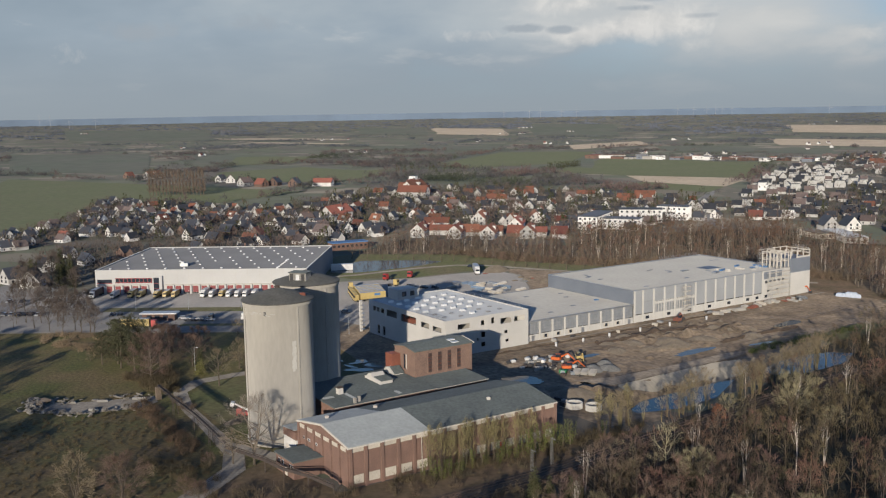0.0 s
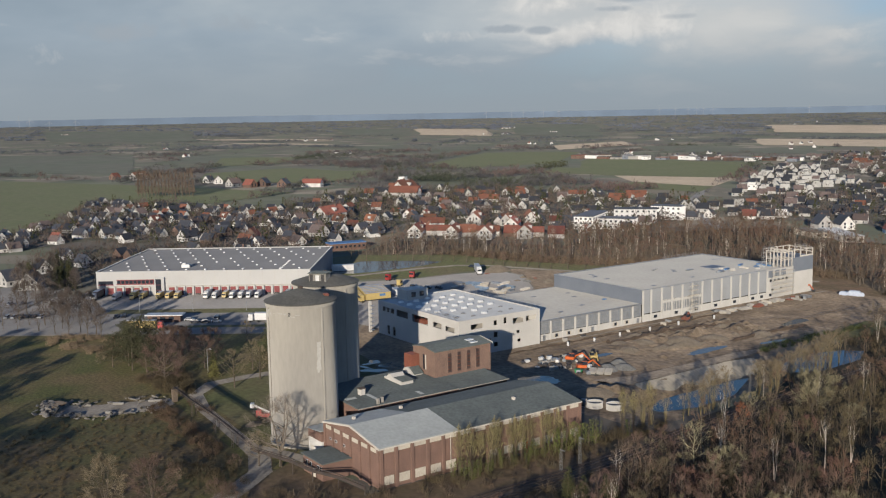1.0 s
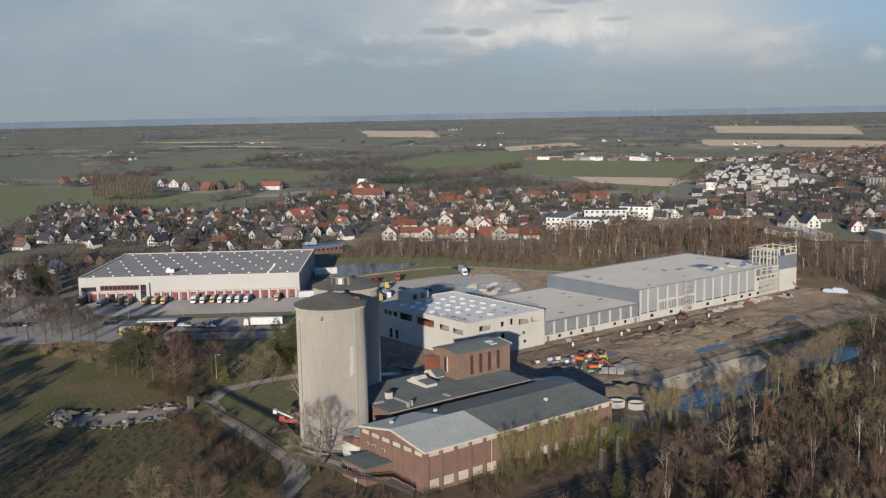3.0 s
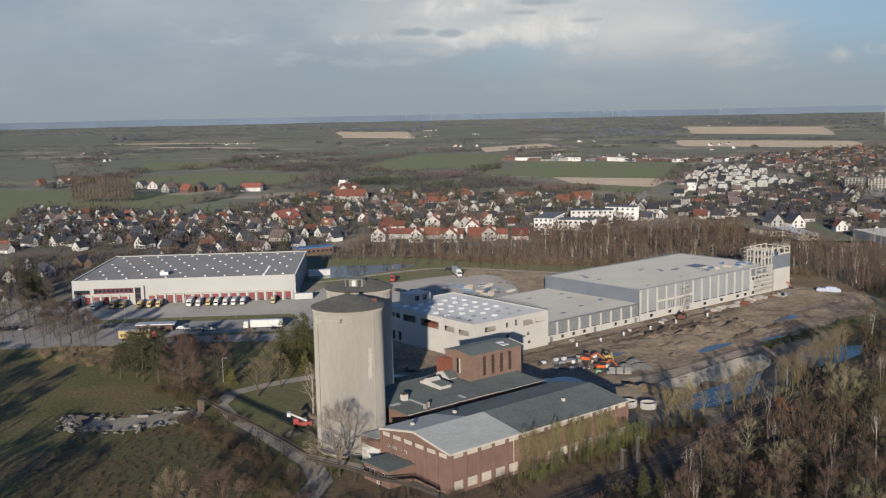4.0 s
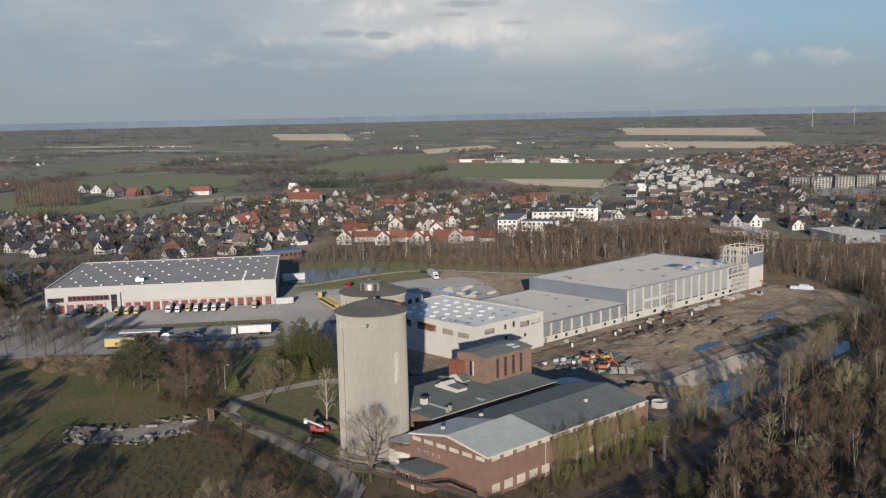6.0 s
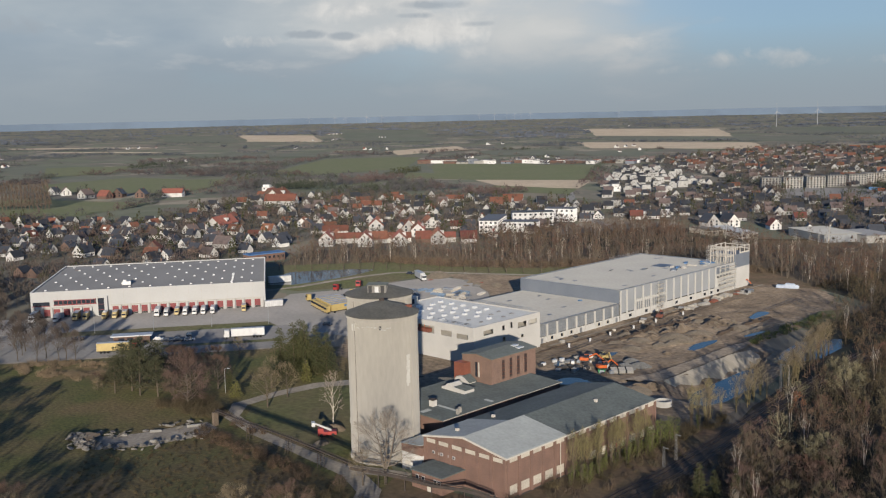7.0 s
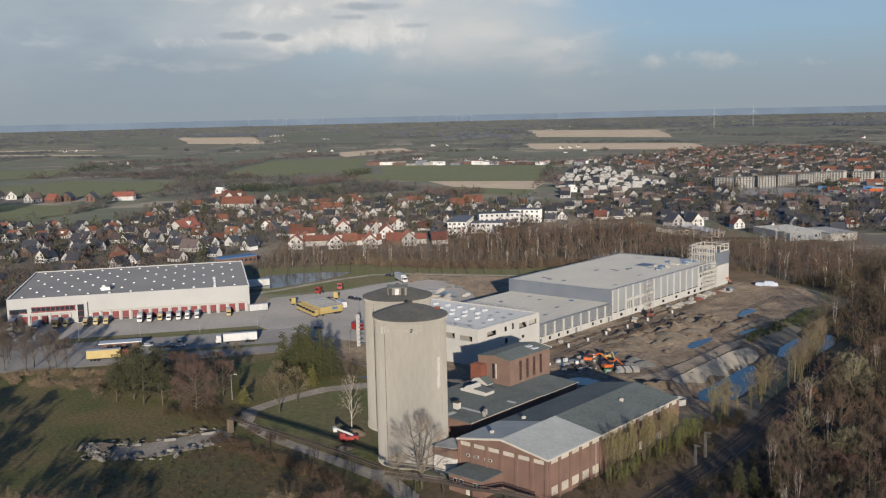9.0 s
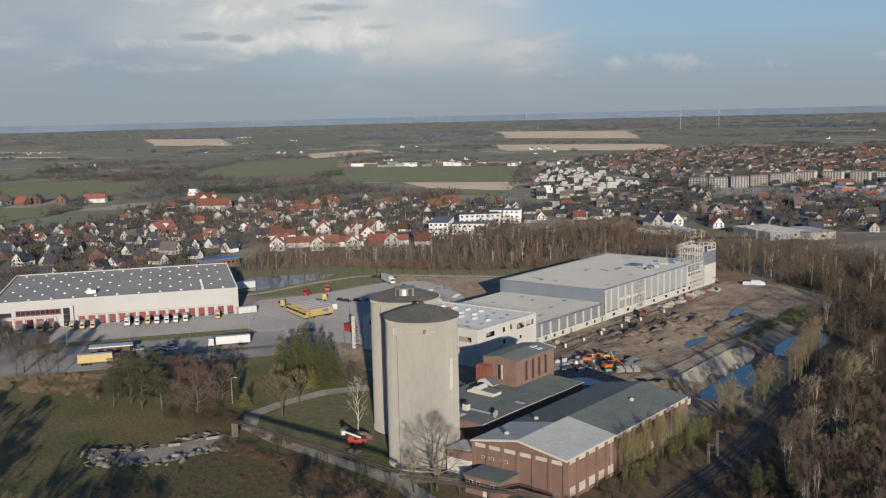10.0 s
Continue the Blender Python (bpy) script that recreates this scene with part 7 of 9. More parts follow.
chunks = [chunk_mesh(k) for k in range(10)]
heap = thing("rubble_heap", None, "heaps of broken concrete slabs along the meadow road", "rubble")
edge = [(-278, 109), (-268, 106.5), (-257, 117), (-253, 134), (-256, 141), (-264, 142), (-270, 122), (-278, 109)]
for k in range(290):
    i = rs.choice((0, 0, 0, 0, 0, 1, 1, 1, 2, 2, 5, 6))
    f = rs.random()
    x, y = edge[i][0] + (edge[i + 1][0] - edge[i][0]) * f, edge[i][1] + (edge[i + 1][1] - edge[i][1]) * f
    keep = noise.noise((x * 0.25, y * 0.25, 1))
    if i != 0 and keep < -0.1:
        continue
    x, y = x + rs.gauss(0, 1.5), y + rs.gauss(0, 1.2)
    z = 0.15 + rs.random() * (0.9 if i == 0 or keep > 0.25 else 0.3)
    again("rubble_slab", rs.choice(chunks), heap, pose(x, y, z, rs.uniform(-35, 35), rs.uniform(-35, 35), rs.uniform(0, 360)) @ Matrix.Scale(rs.uniform(0.35, 1.25), 4))

roof_slab = thing("fallen_slab", pose(-275.5, 109.5, 0.95, 4, -6, 25), "flat brown slab lying on the rubble", "slab")
part("slab", prism(bmesh.new(), [(-3.6, -2.6), (3.2, -3.0), (3.8, 1.8), (-1.0, 3.1), (-3.9, 1.5)], -0.18, 0.18), mat("brown_weathered_slab", (0.140, 0.108, 0.081), (0.105, 0.084, 0.063), 0.4, 0.95, fine=3, finev=0.25), roof_slab)
for x, y, a, l_ in ((-266, 126, 70, 3.2), (-262, 136, 78, 4.0), (-270, 118, 60, 2.2), (-258, 121, 50, 2.4)):
    beam = thing("concrete_beam", pose(x, y, 0.45, 0, 5, a), "pale broken concrete beam on the ground", "beam", "broken beams")
    part("beam", boxed(-l_ / 2, l_ / 2, -0.3, 0.3, -0.3, 0.35), M_CONC, beam)

# aerial work platform with white boom
lift = thing("aerial_platform", pose(-226, 156, 0, 0, 0, -35), "red aerial work platform with folded white boom", "work platform")
part("chassis", boxed(-1.1, 1.1, -2.6, 2.6, 0.5, 1.5), M_REDBRIGHT, lift)
part("cab", boxed(-1.0, 1.0, -2.5, -1.0, 1.503, 2.5), M_REDBRIGHT, lift)
bm = tube(bmesh.new(), (0, 1.2, 1.6), (0, -3.2, 3.8), 0.32, 0.26, 8)
part("boom", bm, M_TRUCKWHITE, lift, "white boom")
part("basket", boxed(-0.9, 0.9, -4.2, -3.2, 3.2, 4.3), M_TRUCKWHITE, lift)
for y in (-1.6, 1.6):
    for x in (-1.0, 1.0):
        again("wheel", WHEEL, lift, pose(x, y, 0.5))

# ---- things on the building site ----
def excavator(m, paint, label, reach=5.5):
    t = thing("excavator", m, label, "excavator", "site machines")
    for x in (-1.1, 1.1):
        bm = boxed(x - 0.3, x + 0.3, -1.9, 1.9, 0, 0.85)
        bmesh.ops.bevel(bm, geom=[e for e in bm.edges if abs(e.verts[0].co.x - e.verts[1].co.x) > 0.1], offset=0.35, segments=2, affect="EDGES")
        part("track", bm, M_CHASSIS, t)
    bm = boxed(-1.3, 1.3, -1.2, 2.0, 0.9, 2.0)
    bmesh.ops.bevel(bm, geom=list(bm.edges), offset=0.15, segments=1, affect="EDGES")
    part("upper_body", bm, paint, t)
    cab = part("cab", boxed(-1.25, -0.2, -1.4, 0.3, 2.003, 3.1), M_GLASS, t)
    part("cab_roof", boxed(-1.3, -0.15, -1.45, 0.35, 3.103, 3.2), paint, cab)
    boom = part("boom", tube(bmesh.new(), (0.3, -1.0, 1.9), (0.3, -1.0 - reach * 0.5, 3.3), 0.32, 0.28, 6), paint, t)
    part("stick", tube(bmesh.new(), (0.3, -1.0 - reach * 0.5, 3.3), (0.3, -1.0 - reach, 1.0), 0.25, 0.18, 6), paint, boom)
    part("bucket", boxed(-0.3, 0.9, -1.6 - reach, -0.6 - reach, 0.05, 1.1), M_CHASSIS, boom)
    return t


def zl(x, y):
    return land(x, y)


excavator(pose(-219.5, 268, zl(-219.5, 268), 0, 0, 120), M_ORANGE, "orange excavator with lowered arm on mud")
excavator(pose(-209, 263.5, zl(-209, 263.5), 0, 0, 150), M_ORANGE, "orange excavator beside stacked pipes", 5.0)
excavator(pose(-217, 276, zl(-217, 276), 0, 0, 60), M_YELLOW, "yellow excavator on the muddy site", 4.5)
excavator(pose(-240, 349, zl(-240, 349), 0, 0, 200), M_RUST, "rust-red crawler crane near the facade", 5)
excavator(pose(-252, 443, zl(-252, 443), 0, 0, 100), M_ORANGE, "orange machine beside the tower", 4)
skip = thing("skip", pose(-206.5, 259.5, zl(-206.5, 259.5), 0, 0, 30), "green steel skip on the site", "skip")
bm = boxed(-1.3, 1.3, -0.9, 0.9, 0, 1.3)
for v in bm.verts:
    if v.co.z < 0.5:
        v.co.x *= 0.7
part("tub", bm, mat("green_paint", (0.03, 0.22, 0.07), (0.025, 0.18, 0.06), 1, 0.5, fine=3, finev=0.15), skip)
pipes = thing("concrete_pipes", pose(-203, 262, zl(-203, 262), 0, 0, 40), "rows of pale concrete pipes on the ground", "pipes")
for i in range(3):
    for j in range(4):
        bm = tube(bmesh.new(), (-1.1, 0, 0.6), (1.1, 0, 0.6), 0.6, 0.6, 12, False)
        tube(bm, (-1.1, 0, 0.6), (1.1, 0, 0.6), 0.47, 0.47, 12, False)
        part("pipe", bm, M_CONC, pipes).matrix_basis = pose(2.6 * i, 1.4 * j, 0)
M_DARKSOIL = mat("dark_topsoil", (0.084, 0.059, 0.041), (0.059, 0.043, 0.029), 0.4, 0.95, fine=2, finev=0.3, bump=0.5)
M_GRAVEL = mat("grey_gravel", (0.161, 0.161, 0.155), (0.124, 0.124, 0.118), 0.8, 0.95, fine=4, finev=0.3, bump=0.5)
M_SAND = mat("pale_sand", (0.171, 0.143, 0.108), (0.130, 0.108, 0.082), 0.5, 0.95, fine=3, finev=0.2, bump=0.4)


def pile(x, y, r, h, material, label, seed):
    bm = bmesh.new()
    rn = random.Random(seed)
    rings = []
    for k in range(7):
        f = k / 6
        rings.append([bm.verts.new((r * (1 - f) * math.cos(a) * (1 + 0.15 * noise.noise((a, f * 3, seed))) * 1.3, r * (1 - f) * math.sin(a) * (1 + 0.15 * noise.noise((a + 9, f * 3, seed))), -0.4 + h * 1.3 * math.sin(f * math.pi / 2) * (1 + 0.12 * noise.noise((a * 2, f, seed + 5))))) for a in (2 * math.pi * i / 18 for i in range(18))])
    for lo, hi in zip(rings, rings[1:]):
        for i in range(18):
            j = (i + 1) % 18
            bm.faces.new((lo[i], lo[j], hi[j], hi[i]))
    ob = part("soil_mound", bm, material)
    ob.matrix_world = pose(x, y, zl(x, y), 0, 0, rn.uniform(0, 180))
    return tagged(ob, label, "soil mound", "mounds on the site")


for k, (x, y, r, h) in enumerate(((-205, 271, 4, 1.6), (-202, 276, 3.5, 1.3), (-207.5, 279, 3, 1.2))):
    pile(x, y, r, h, M_GRAVEL, "heap of grey gravel on the site", k)
for k, (x, y, r, h) in enumerate(((-214, 318, 6.5, 1.7), (-228, 300, 4, 1.0), (-222, 306, 4.5, 1.1), (-218, 295, 4, 0.9), (-232, 312, 4, 1.2), (-212, 332, 5, 1.0), (-205, 352, 5, 1.4), (-394, 372, 8, 2.6), (-229, 161, 3.2, 1.5), (-222, 150.5, 2.6, 1.0), (-186, 246, 7, 1.6), (-193, 246, 5, 1.2))):
    pile(x, y, r, h, M_SAND if k != 8 else M_MUD, "heap of pale sandy soil", 20 + k)
rs = random.Random(5)
for k in range(5):
    x, y = rs.uniform(-236, -214), rs.uniform(304, 366)
    pile(x, y, rs.uniform(1.6, 3.6), rs.uniform(0.5, 1.3), M_MUD if k % 3 else M_SAND, "low mound of dug brown soil", 50 + k)
for k in range(46):
    x, y = rs.uniform(-234, -204), rs.uniform(296, 364)
    if noise.noise((x * 0.06, y * 0.06, 2)) > -0.12 and x + 0.12 * (y - 296) > -234:
        pile(x, y, rs.uniform(0.9, 2.4), rs.uniform(0.4, 1.0), (M_SAND, M_MUD, M_SAND, M_DARKSOIL)[k % 4], ("low mound of pale dug soil", "low mound of dug brown soil", "low mound of pale dug soil", "low mound of dark topsoil")[k % 4], 80 + k)
for k in range(9):
    x, y = rs.uniform(-392, -344), 366 + rs.uniform(-7, 10)
    pile(x, y, rs.uniform(1.5, 3.5), rs.uniform(0.5, 1.3), (M_GRAVEL, M_SAND, M_RUST)[k % 3] if k > 2 else M_SAND, "low rubble heap behind the new hall", 140 + k)
for x, y in ((-175.5, 237.3), (-170.5, 240.3)):
    ring = thing("concrete_ring", pose(x, y, 0), "open round concrete shaft ring on the ground", "shaft ring", "shaft rings")
    bm = bmesh.new()
    prof = [(2.4, -0.3), (2.4, 1.7), (2.1, 1.7), (2.1, -0.3)]
    rr = [[bm.verts.new((r * math.cos(a), r * math.sin(a), z)) for a in (2 * math.pi * i / 28 for i in range(28))] for r, z in prof]
    for p, q in zip(rr, rr[1:]):
        for i in range(28):
            j = (i + 1) % 28
            bm.faces.new((p[i], p[j], q[j], q[i]))
    part("ring", bm, M_OFFICE, ring)
for k in range(30):
    x, y = (rs.uniform(-246, -238), rs.uniform(282, 430)) if k < 8 else (rs.uniform(-229, -212), rs.uniform(255, 270)) if k < 22 else (rs.uniform(-186, -176), rs.uniform(226, 240))
    t = thing("material_pallet", pose(x, y, zl(x, y), 0, 0, rs.uniform(0, 180)), "pallet of wrapped building material on mud", "pallet", "pallets on the site")
    s = rs.uniform(0.6, 1.4)
    part("pallet_base", boxed(-s, s, -0.6, 0.6, -0.1, 0.15), M_PALEWIN, t)
    part("load", boxed(-s * 0.95, s * 0.95, -0.55, 0.55, 0.153, rs.uniform(0.5, 1.5)), (M_CONC, M_PALEWIN, M_STEEL, M_CHASSIS)[k % 4] if k < 8 else (M_TRUCKWHITE, M_CONC, M_CHASSIS, M_STEEL)[k % 4], t)
for k, y in enumerate((283, 296, 309, 325, 341, 362)):
    t = thing("marker_post", pose(-238 + k * 0.3, y, zl(-238, y)), "short white manhole ring post", "marker", "markers along the facade")
    part("post", tube(bmesh.new(), (0, 0, -0.2), (0, 0, 1.5), 0.42, 0.42, 10), M_TRUCKWHITE, t)
rb_ = random.Random(91)
for k in range(24):
    x, y = rb_.uniform(-231, -203), rb_.uniform(252, 275)
    t = thing("big_bag", pose(x, y, zl(x, y), 0, 0, rb_.uniform(0, 90)), "full builder's bag standing on the mud", "bag", "bags on the site")
    bm = boxed(-0.8, 0.8, -0.7, 0.7, 0, rb_.uniform(0.7, 1.3))
    for v in bm.verts:
        v.co.x += rb_.uniform(-0.15, 0.15)
        v.co.y += rb_.uniform(-0.15, 0.15)
    bmesh.ops.bevel(bm, geom=list(bm.edges), offset=0.2, segments=2, affect="EDGES")
    part("bag", bm, (M_TRUCKWHITE, M_FOIL, M_CHASSIS, M_FOIL, M_DARKSTEEL)[k % 5], t)
rk = random.Random(88)
for k in range(22):
    x, y = -243.5 + rk.uniform(-2, 3.5), rk.uniform(372, 432)
    t = thing("board_stack", pose(x, y, zl(x, y), 0, 0, rk.choice((0, 90)) + rk.uniform(-20, 20)), "stack of concrete and timber elements by the facade", "material stack", "stacks by the facade")
    w_, l_ = rk.uniform(0.5, 1.1), rk.uniform(1.0, 3.0)
    for i in range(rk.choice((1, 2, 3))):
        part("layer", boxed(-w_, w_, -l_, l_ - 0.2 * i, 0.35 * i + 0.003, 0.35 * i + 0.32), (M_CONC, M_PALEWIN, M_STEEL, M_CONC, M_RUST)[k % 5], t)


def berm(name, pts, width, height, material, label, seed):
    """A low bank of dug earth along a line, lumpy on top."""
    bm = bmesh.new()
    rows_ = []
    line_ = []
    for (ax, ay), (bx, by) in zip(pts, pts[1:]):
        n = max(2, int(math.hypot(bx - ax, by - ay) / 0.8))
        line_ += [(ax + (bx - ax) * i / n, ay + (by - ay) * i / n) for i in range(n)]
    for k, (x, y) in enumerate(line_):
        a, b = Vector(line_[max(0, k - 1)]), Vector(line_[min(len(line_) - 1, k + 1)])
        d = (b - a).normalized()
        f = min(1, k / 4, (len(line_) - 1 - k) / 4)
        row = []
        for s_ in (-1, -0.55, -0.15, 0.25, 0.6, 1):
            n_ = noise.noise((x * 0.3 + s_, y * 0.3, seed))
            w = width / 2 * (1 + 0.4 * noise.noise((x * 0.2, y * 0.2, seed + 3)))
            px, py = x - d.y * s_ * w, y + d.x * s_ * w
            row.append(bm.verts.new((px, py, zl(px, py) - 0.15 + height * f * max(0, 1 - s_ * s_) * (1 + 0.6 * n_))))
        rows_.append(row)
    for p, q in zip(rows_, rows_[1:]):
        for i in range(5):
            bm.faces.new((p[i], p[i + 1], q[i + 1], q[i]))
    bmesh.ops.recalc_face_normals(bm, faces=bm.faces)
    return tagged(part(name, bm, material), label, "soil bank", "banks on the site")


berm("soil_bank", [(-205, 334), (-206, 345), (-206.5, 357), (-204.6, 371), (-206, 382)], 3.0, 0.8, M_DARKSOIL, "dark bank of dug topsoil across the site", 3)
berm("soil_bank", [(-199, 343), (-199, 358), (-197, 372)], 4.2, 0.7, M_SAND, "pale bank of dug soil across the site", 5)
berm("soil_bank", [(-241.5, 256), (-241.8, 306), (-240.6, 347), (-243, 384)], 1.3, 0.5, M_DARKSOIL, "narrow ridge of dark soil beside a trench", 7)
berm("soil_bank", [(-232, 296), (-228, 312), (-229, 330), (-226, 352)], 4.5, 0.65, M_DARKSOIL, "long bank of dug brown soil", 9)
berm("soil_bank", [(-223, 302), (-219, 318), (-220, 338), (-215, 356)], 5.0, 0.7, M_MUD, "long bank of pale sandy soil", 11)
berm("soil_bank", [(-214, 300), (-210, 314), (-210, 326)], 4.5, 0.7, M_SAND, "long bank of dug brown soil", 13)
strip("kerb_line", [(-244.5, 279), (-244, 334), (-244, 414), (-244, 450)], 1.2, 0.32, M_PATH, "pale concrete strip along the facade", "ground")
berm("soil_bank", [(-190, 247), (-184, 253), (-179, 259)], 4.5, 1.9, M_MUD, "brown heap of dug soil beside the paved slope", 17)
M_RUT = mat("wet_wheel_ruts", (0.128, 0.100, 0.075), (0.104, 0.082, 0.061), 0.3, 0.6, fine=1.5, finev=0.3, world_space=True)
for k, pts in enumerate((((-233, 262), (-237, 300), (-236.5, 350), (-238, 420)), ((-231, 262), (-235, 300), (-234.6, 350), (-235.6, 420)), ((-226, 372), (-214, 392), (-216, 430)), ((-224, 370), (-212, 391), (-213.5, 430)))):
    fine_ = [(ax + (bx - ax) * i / 8 + 0.35 * noise.noise((ax + i, ay, k)), ay + (by - ay) * i / 8) for (ax, ay), (bx, by) in zip(pts, pts[1:]) for i in range(8)]
    strip("wheel_rut", fine_, 0.55, 0.345, M_RUT, "wet wheel rut across the mud", "ground")
tarp = thing("covered_boat", pose(-231, 450, zl(-231, 450), 0, 0, 118), "long load wrapped in white foil", "wrapped load")
M_WRAP = mat("bluish_white_foil", (0.52, 0.57, 0.64), (0.42, 0.47, 0.55), 0.5, 0.35, fine=2, finev=0.1, bump=0.4)
rs = random.Random(31)
for k in range(5):
    w_, l_, h_ = rs.uniform(1.4, 2.2), rs.uniform(1.3, 2.0), rs.uniform(1.2, 2.3)
    bm = boxed(-w_, w_, -l_, l_, 0, h_)
    for v in bm.verts:
        if v.co.z > 1:
            v.co.x *= rs.uniform(0.4, 0.75)
            v.co.y *= rs.uniform(0.7, 0.95)
    bmesh.ops.bevel(bm, geom=list(bm.edges), offset=0.3, segments=2, affect="EDGES")
    part("cover", bm, M_WRAP, tarp).matrix_basis = pose(rs.uniform(-1.0, 1.0), -4.0 + 1.9 * k, 0, 0, 0, rs.uniform(-15, 15))
M_POLE = mat("dull_grey_pole", (0.17, 0.17, 0.165), (0.13, 0.13, 0.128), 0.5, 0.6, fine=3, finev=0.15)
for x, y, h in ((-151.0, 276.3, 9.0), (-142.0, 194.5, 5.5), (-142.6, 201.2, 7.0)):
    t = thing("signal_mast", pose(x, y, 0), "grey lattice mast beside the railway", "mast", "railway masts")
    for dx in (-0.25, 0.25):
        for dy in (-0.25, 0.25):
            part("mast_leg", tube(bmesh.new(), (dx, dy, -0.2), (dx * 0.6, dy * 0.6, h), 0.05, 0.04, 4), M_POLE, t)
    for k in range(int(h)):
        part("mast_tie", tube(bmesh.new(), (-0.25, -0.25, k), (0.25, -0.25, k + 0.9), 0.03, 0.03, 4), M_POLE, t)
        part("mast_tie", tube(bmesh.new(), (0.25, -0.25, k), (0.25, 0.25, k + 0.9), 0.03, 0.03, 4), M_POLE, t)
    part("mast_arm", boxed(-0.1, 1.4, -0.08, 0.08, h - 0.4, h - 0.2), M_POLE, t)


# ---- single trees near the silo, road and meadow ----
big = bare_tree(101, 18.5, 8.2, 24, 8, 3500, trunk_r=0.36, clear=0.2, up=0.45, tw=0.03, tl=1.9, stems=3)
tree_thing("bare_tree", big, (mat("grey_oak_bark", (0.17, 0.14, 0.11), (0.12, 0.10, 0.08), 0.6, 0.9, fine=4, finev=0.3), mat("grey_tan_twigs", (0.235, 0.195, 0.155), (0.19, 0.157, 0.125), 0.3, 0.9, fine=2, finev=0.15)), pose(-186.3, 141.6, 0), "large leafless tree in front of the silo", "tree")
old = bare_tree(102, 15, 6.0, 18, 9, 3200, trunk_r=0.28, clear=0.10, up=0.6, tw=0.05, tl=1.6)
mid_t = bare_tree(103, 13, 4.8, 16, 8, 1300, trunk_r=0.26, clear=0.2, up=1.1, tw=0.034, tl=1.5)
brown = mat("russet_twigs", (0.122, 0.078, 0.058), (0.095, 0.063, 0.048), 0.3, 0.9, rnd=0.15, fine=2, finev=0.15)
yellowish = mat("pale_olive_twigs", (0.200, 0.160, 0.100), (0.163, 0.128, 0.082), 0.3, 0.9, rnd=0.15, fine=2, finev=0.15)
t_old = tree_thing("bare_tree", old, (M_BARK, brown), pose(-300, 158.5, 0), "leafless russet tree beside the meadow", "tree", "meadow trees")
russet = bare_tree(107, 17.5, 7.3, 28, 10, 5600, trunk_r=0.26, clear=0.10, up=0.3, tw=0.045, tl=1.6)
tree_thing("bare_tree", russet, (mat("pale_lit_bark", (0.15, 0.12, 0.09), (0.11, 0.09, 0.07), 0.6, 0.9, fine=4, finev=0.3), mat("purple_russet_twigs", (0.126, 0.081, 0.064), (0.099, 0.064, 0.052), 0.3, 0.9, fine=2, finev=0.15)), pose(-281.5, 146, 0), "broad leafless russet tree with pale limbs", "tree", "meadow trees")
t_mid = tree_thing("bare_tree", mid_t, (M_BARK, yellowish), pose(-262, 162, 0), "leafless pale tree on the lawn", "tree", "lawn trees")
for x, y, a, s in ((-266.5, 173, 40, 0.9), (-279, 176, 200, 0.85), (-290, 200, 90, 0.9), (-322, 193, 80, 0.65), (-189.8, 137.4, 160, 0.72)):
    copy_thing(t_mid, pose(x, y, 0, 0, 0, a) @ Matrix.Scale(s, 4))
for x, y, a, s in ((-309, 158, 100, 0.95), (-292, 164, 30, 0.85), (-316, 165, 10, 0.8), (-306, 172, 70, 0.8), (-296, 150, 220, 0.6)):
    copy_thing(t_old, pose(x, y, 0, 0, 0, a) @ Matrix.Scale(s, 4))
slim = bare_tree(108, 14, 3.6, 18, 8, 1900, trunk_r=0.19, clear=0.18, up=1.5, tw=0.045, tl=1.5)
ts = tree_thing("bare_tree", slim, (M_BARK, mat("grey_brown_twigs", (0.120, 0.094, 0.078), (0.095, 0.076, 0.063), 0.3, 0.9, rnd=0.2, fine=2, finev=0.15)), pose(-369, 145.7, 0), "slim leafless grey-brown tree beside the road", "tree", "roadside trees")
for x, y, a, s in ((-363, 149.6, 150, 0.92), (-374, 140, 250, 1.0), (-400.5, 152, 10, 1.0), (-408, 146, 90, 0.9), (-415, 160, 30, 0.8), (-392, 142, 320, 0.9), (-470, 168, 20, 0.9), (-476, 158, 110, 1.0), (-484, 172, 200, 0.85), (-455, 160, 290, 0.8), (-372, 150, 15, 1.05), (-380, 146, 75, 1.1), (-384, 137, 130, 1.0), (-398, 146, 200, 1.1), (-404, 138, 260, 1.05), (-412, 150, 310, 1.0), (-420, 140, 40, 1.15), (-428, 148, 95, 1.05), (-436, 138, 170, 1.1), (-424, 132, 220, 1.15), (-444, 150, 20, 1.0), (-498, 150, 80, 1.1), (-506, 160, 140, 1.15), (-515, 168, 200, 1.1), (-490, 146, 260, 1.0), (-530, 172, 30, 1.1), (-462, 148, 90, 1.1), (-474, 146, 150, 1.1)):
    copy_thing(ts, pose(x, y, 0, 0, 0, a) @ Matrix.Scale(s, 4))
birch = bare_tree(104, 17, 3.4, 16, 4, 420, trunk_r=0.17, clear=0.15, up=0.8, tw=0.07, tl=1.1)
tree_thing("birch", birch, (M_BIRCH, mat("pale_birch_twigs", (0.274, 0.223, 0.187), (0.216, 0.173, 0.144), 0.3, 0.9, fine=2, finev=0.15)), pose(-233, 164, 0), "slim leafless birch with white bark", "tree")
con = conifer_tree(105, 18.5, 6.2)
c1 = tree_thing("conifer", con, (M_BARK, M_CONIFER), pose(-287.5, 192, 0), "dense dark green conifer on the lawn", "conifer", "conifers")
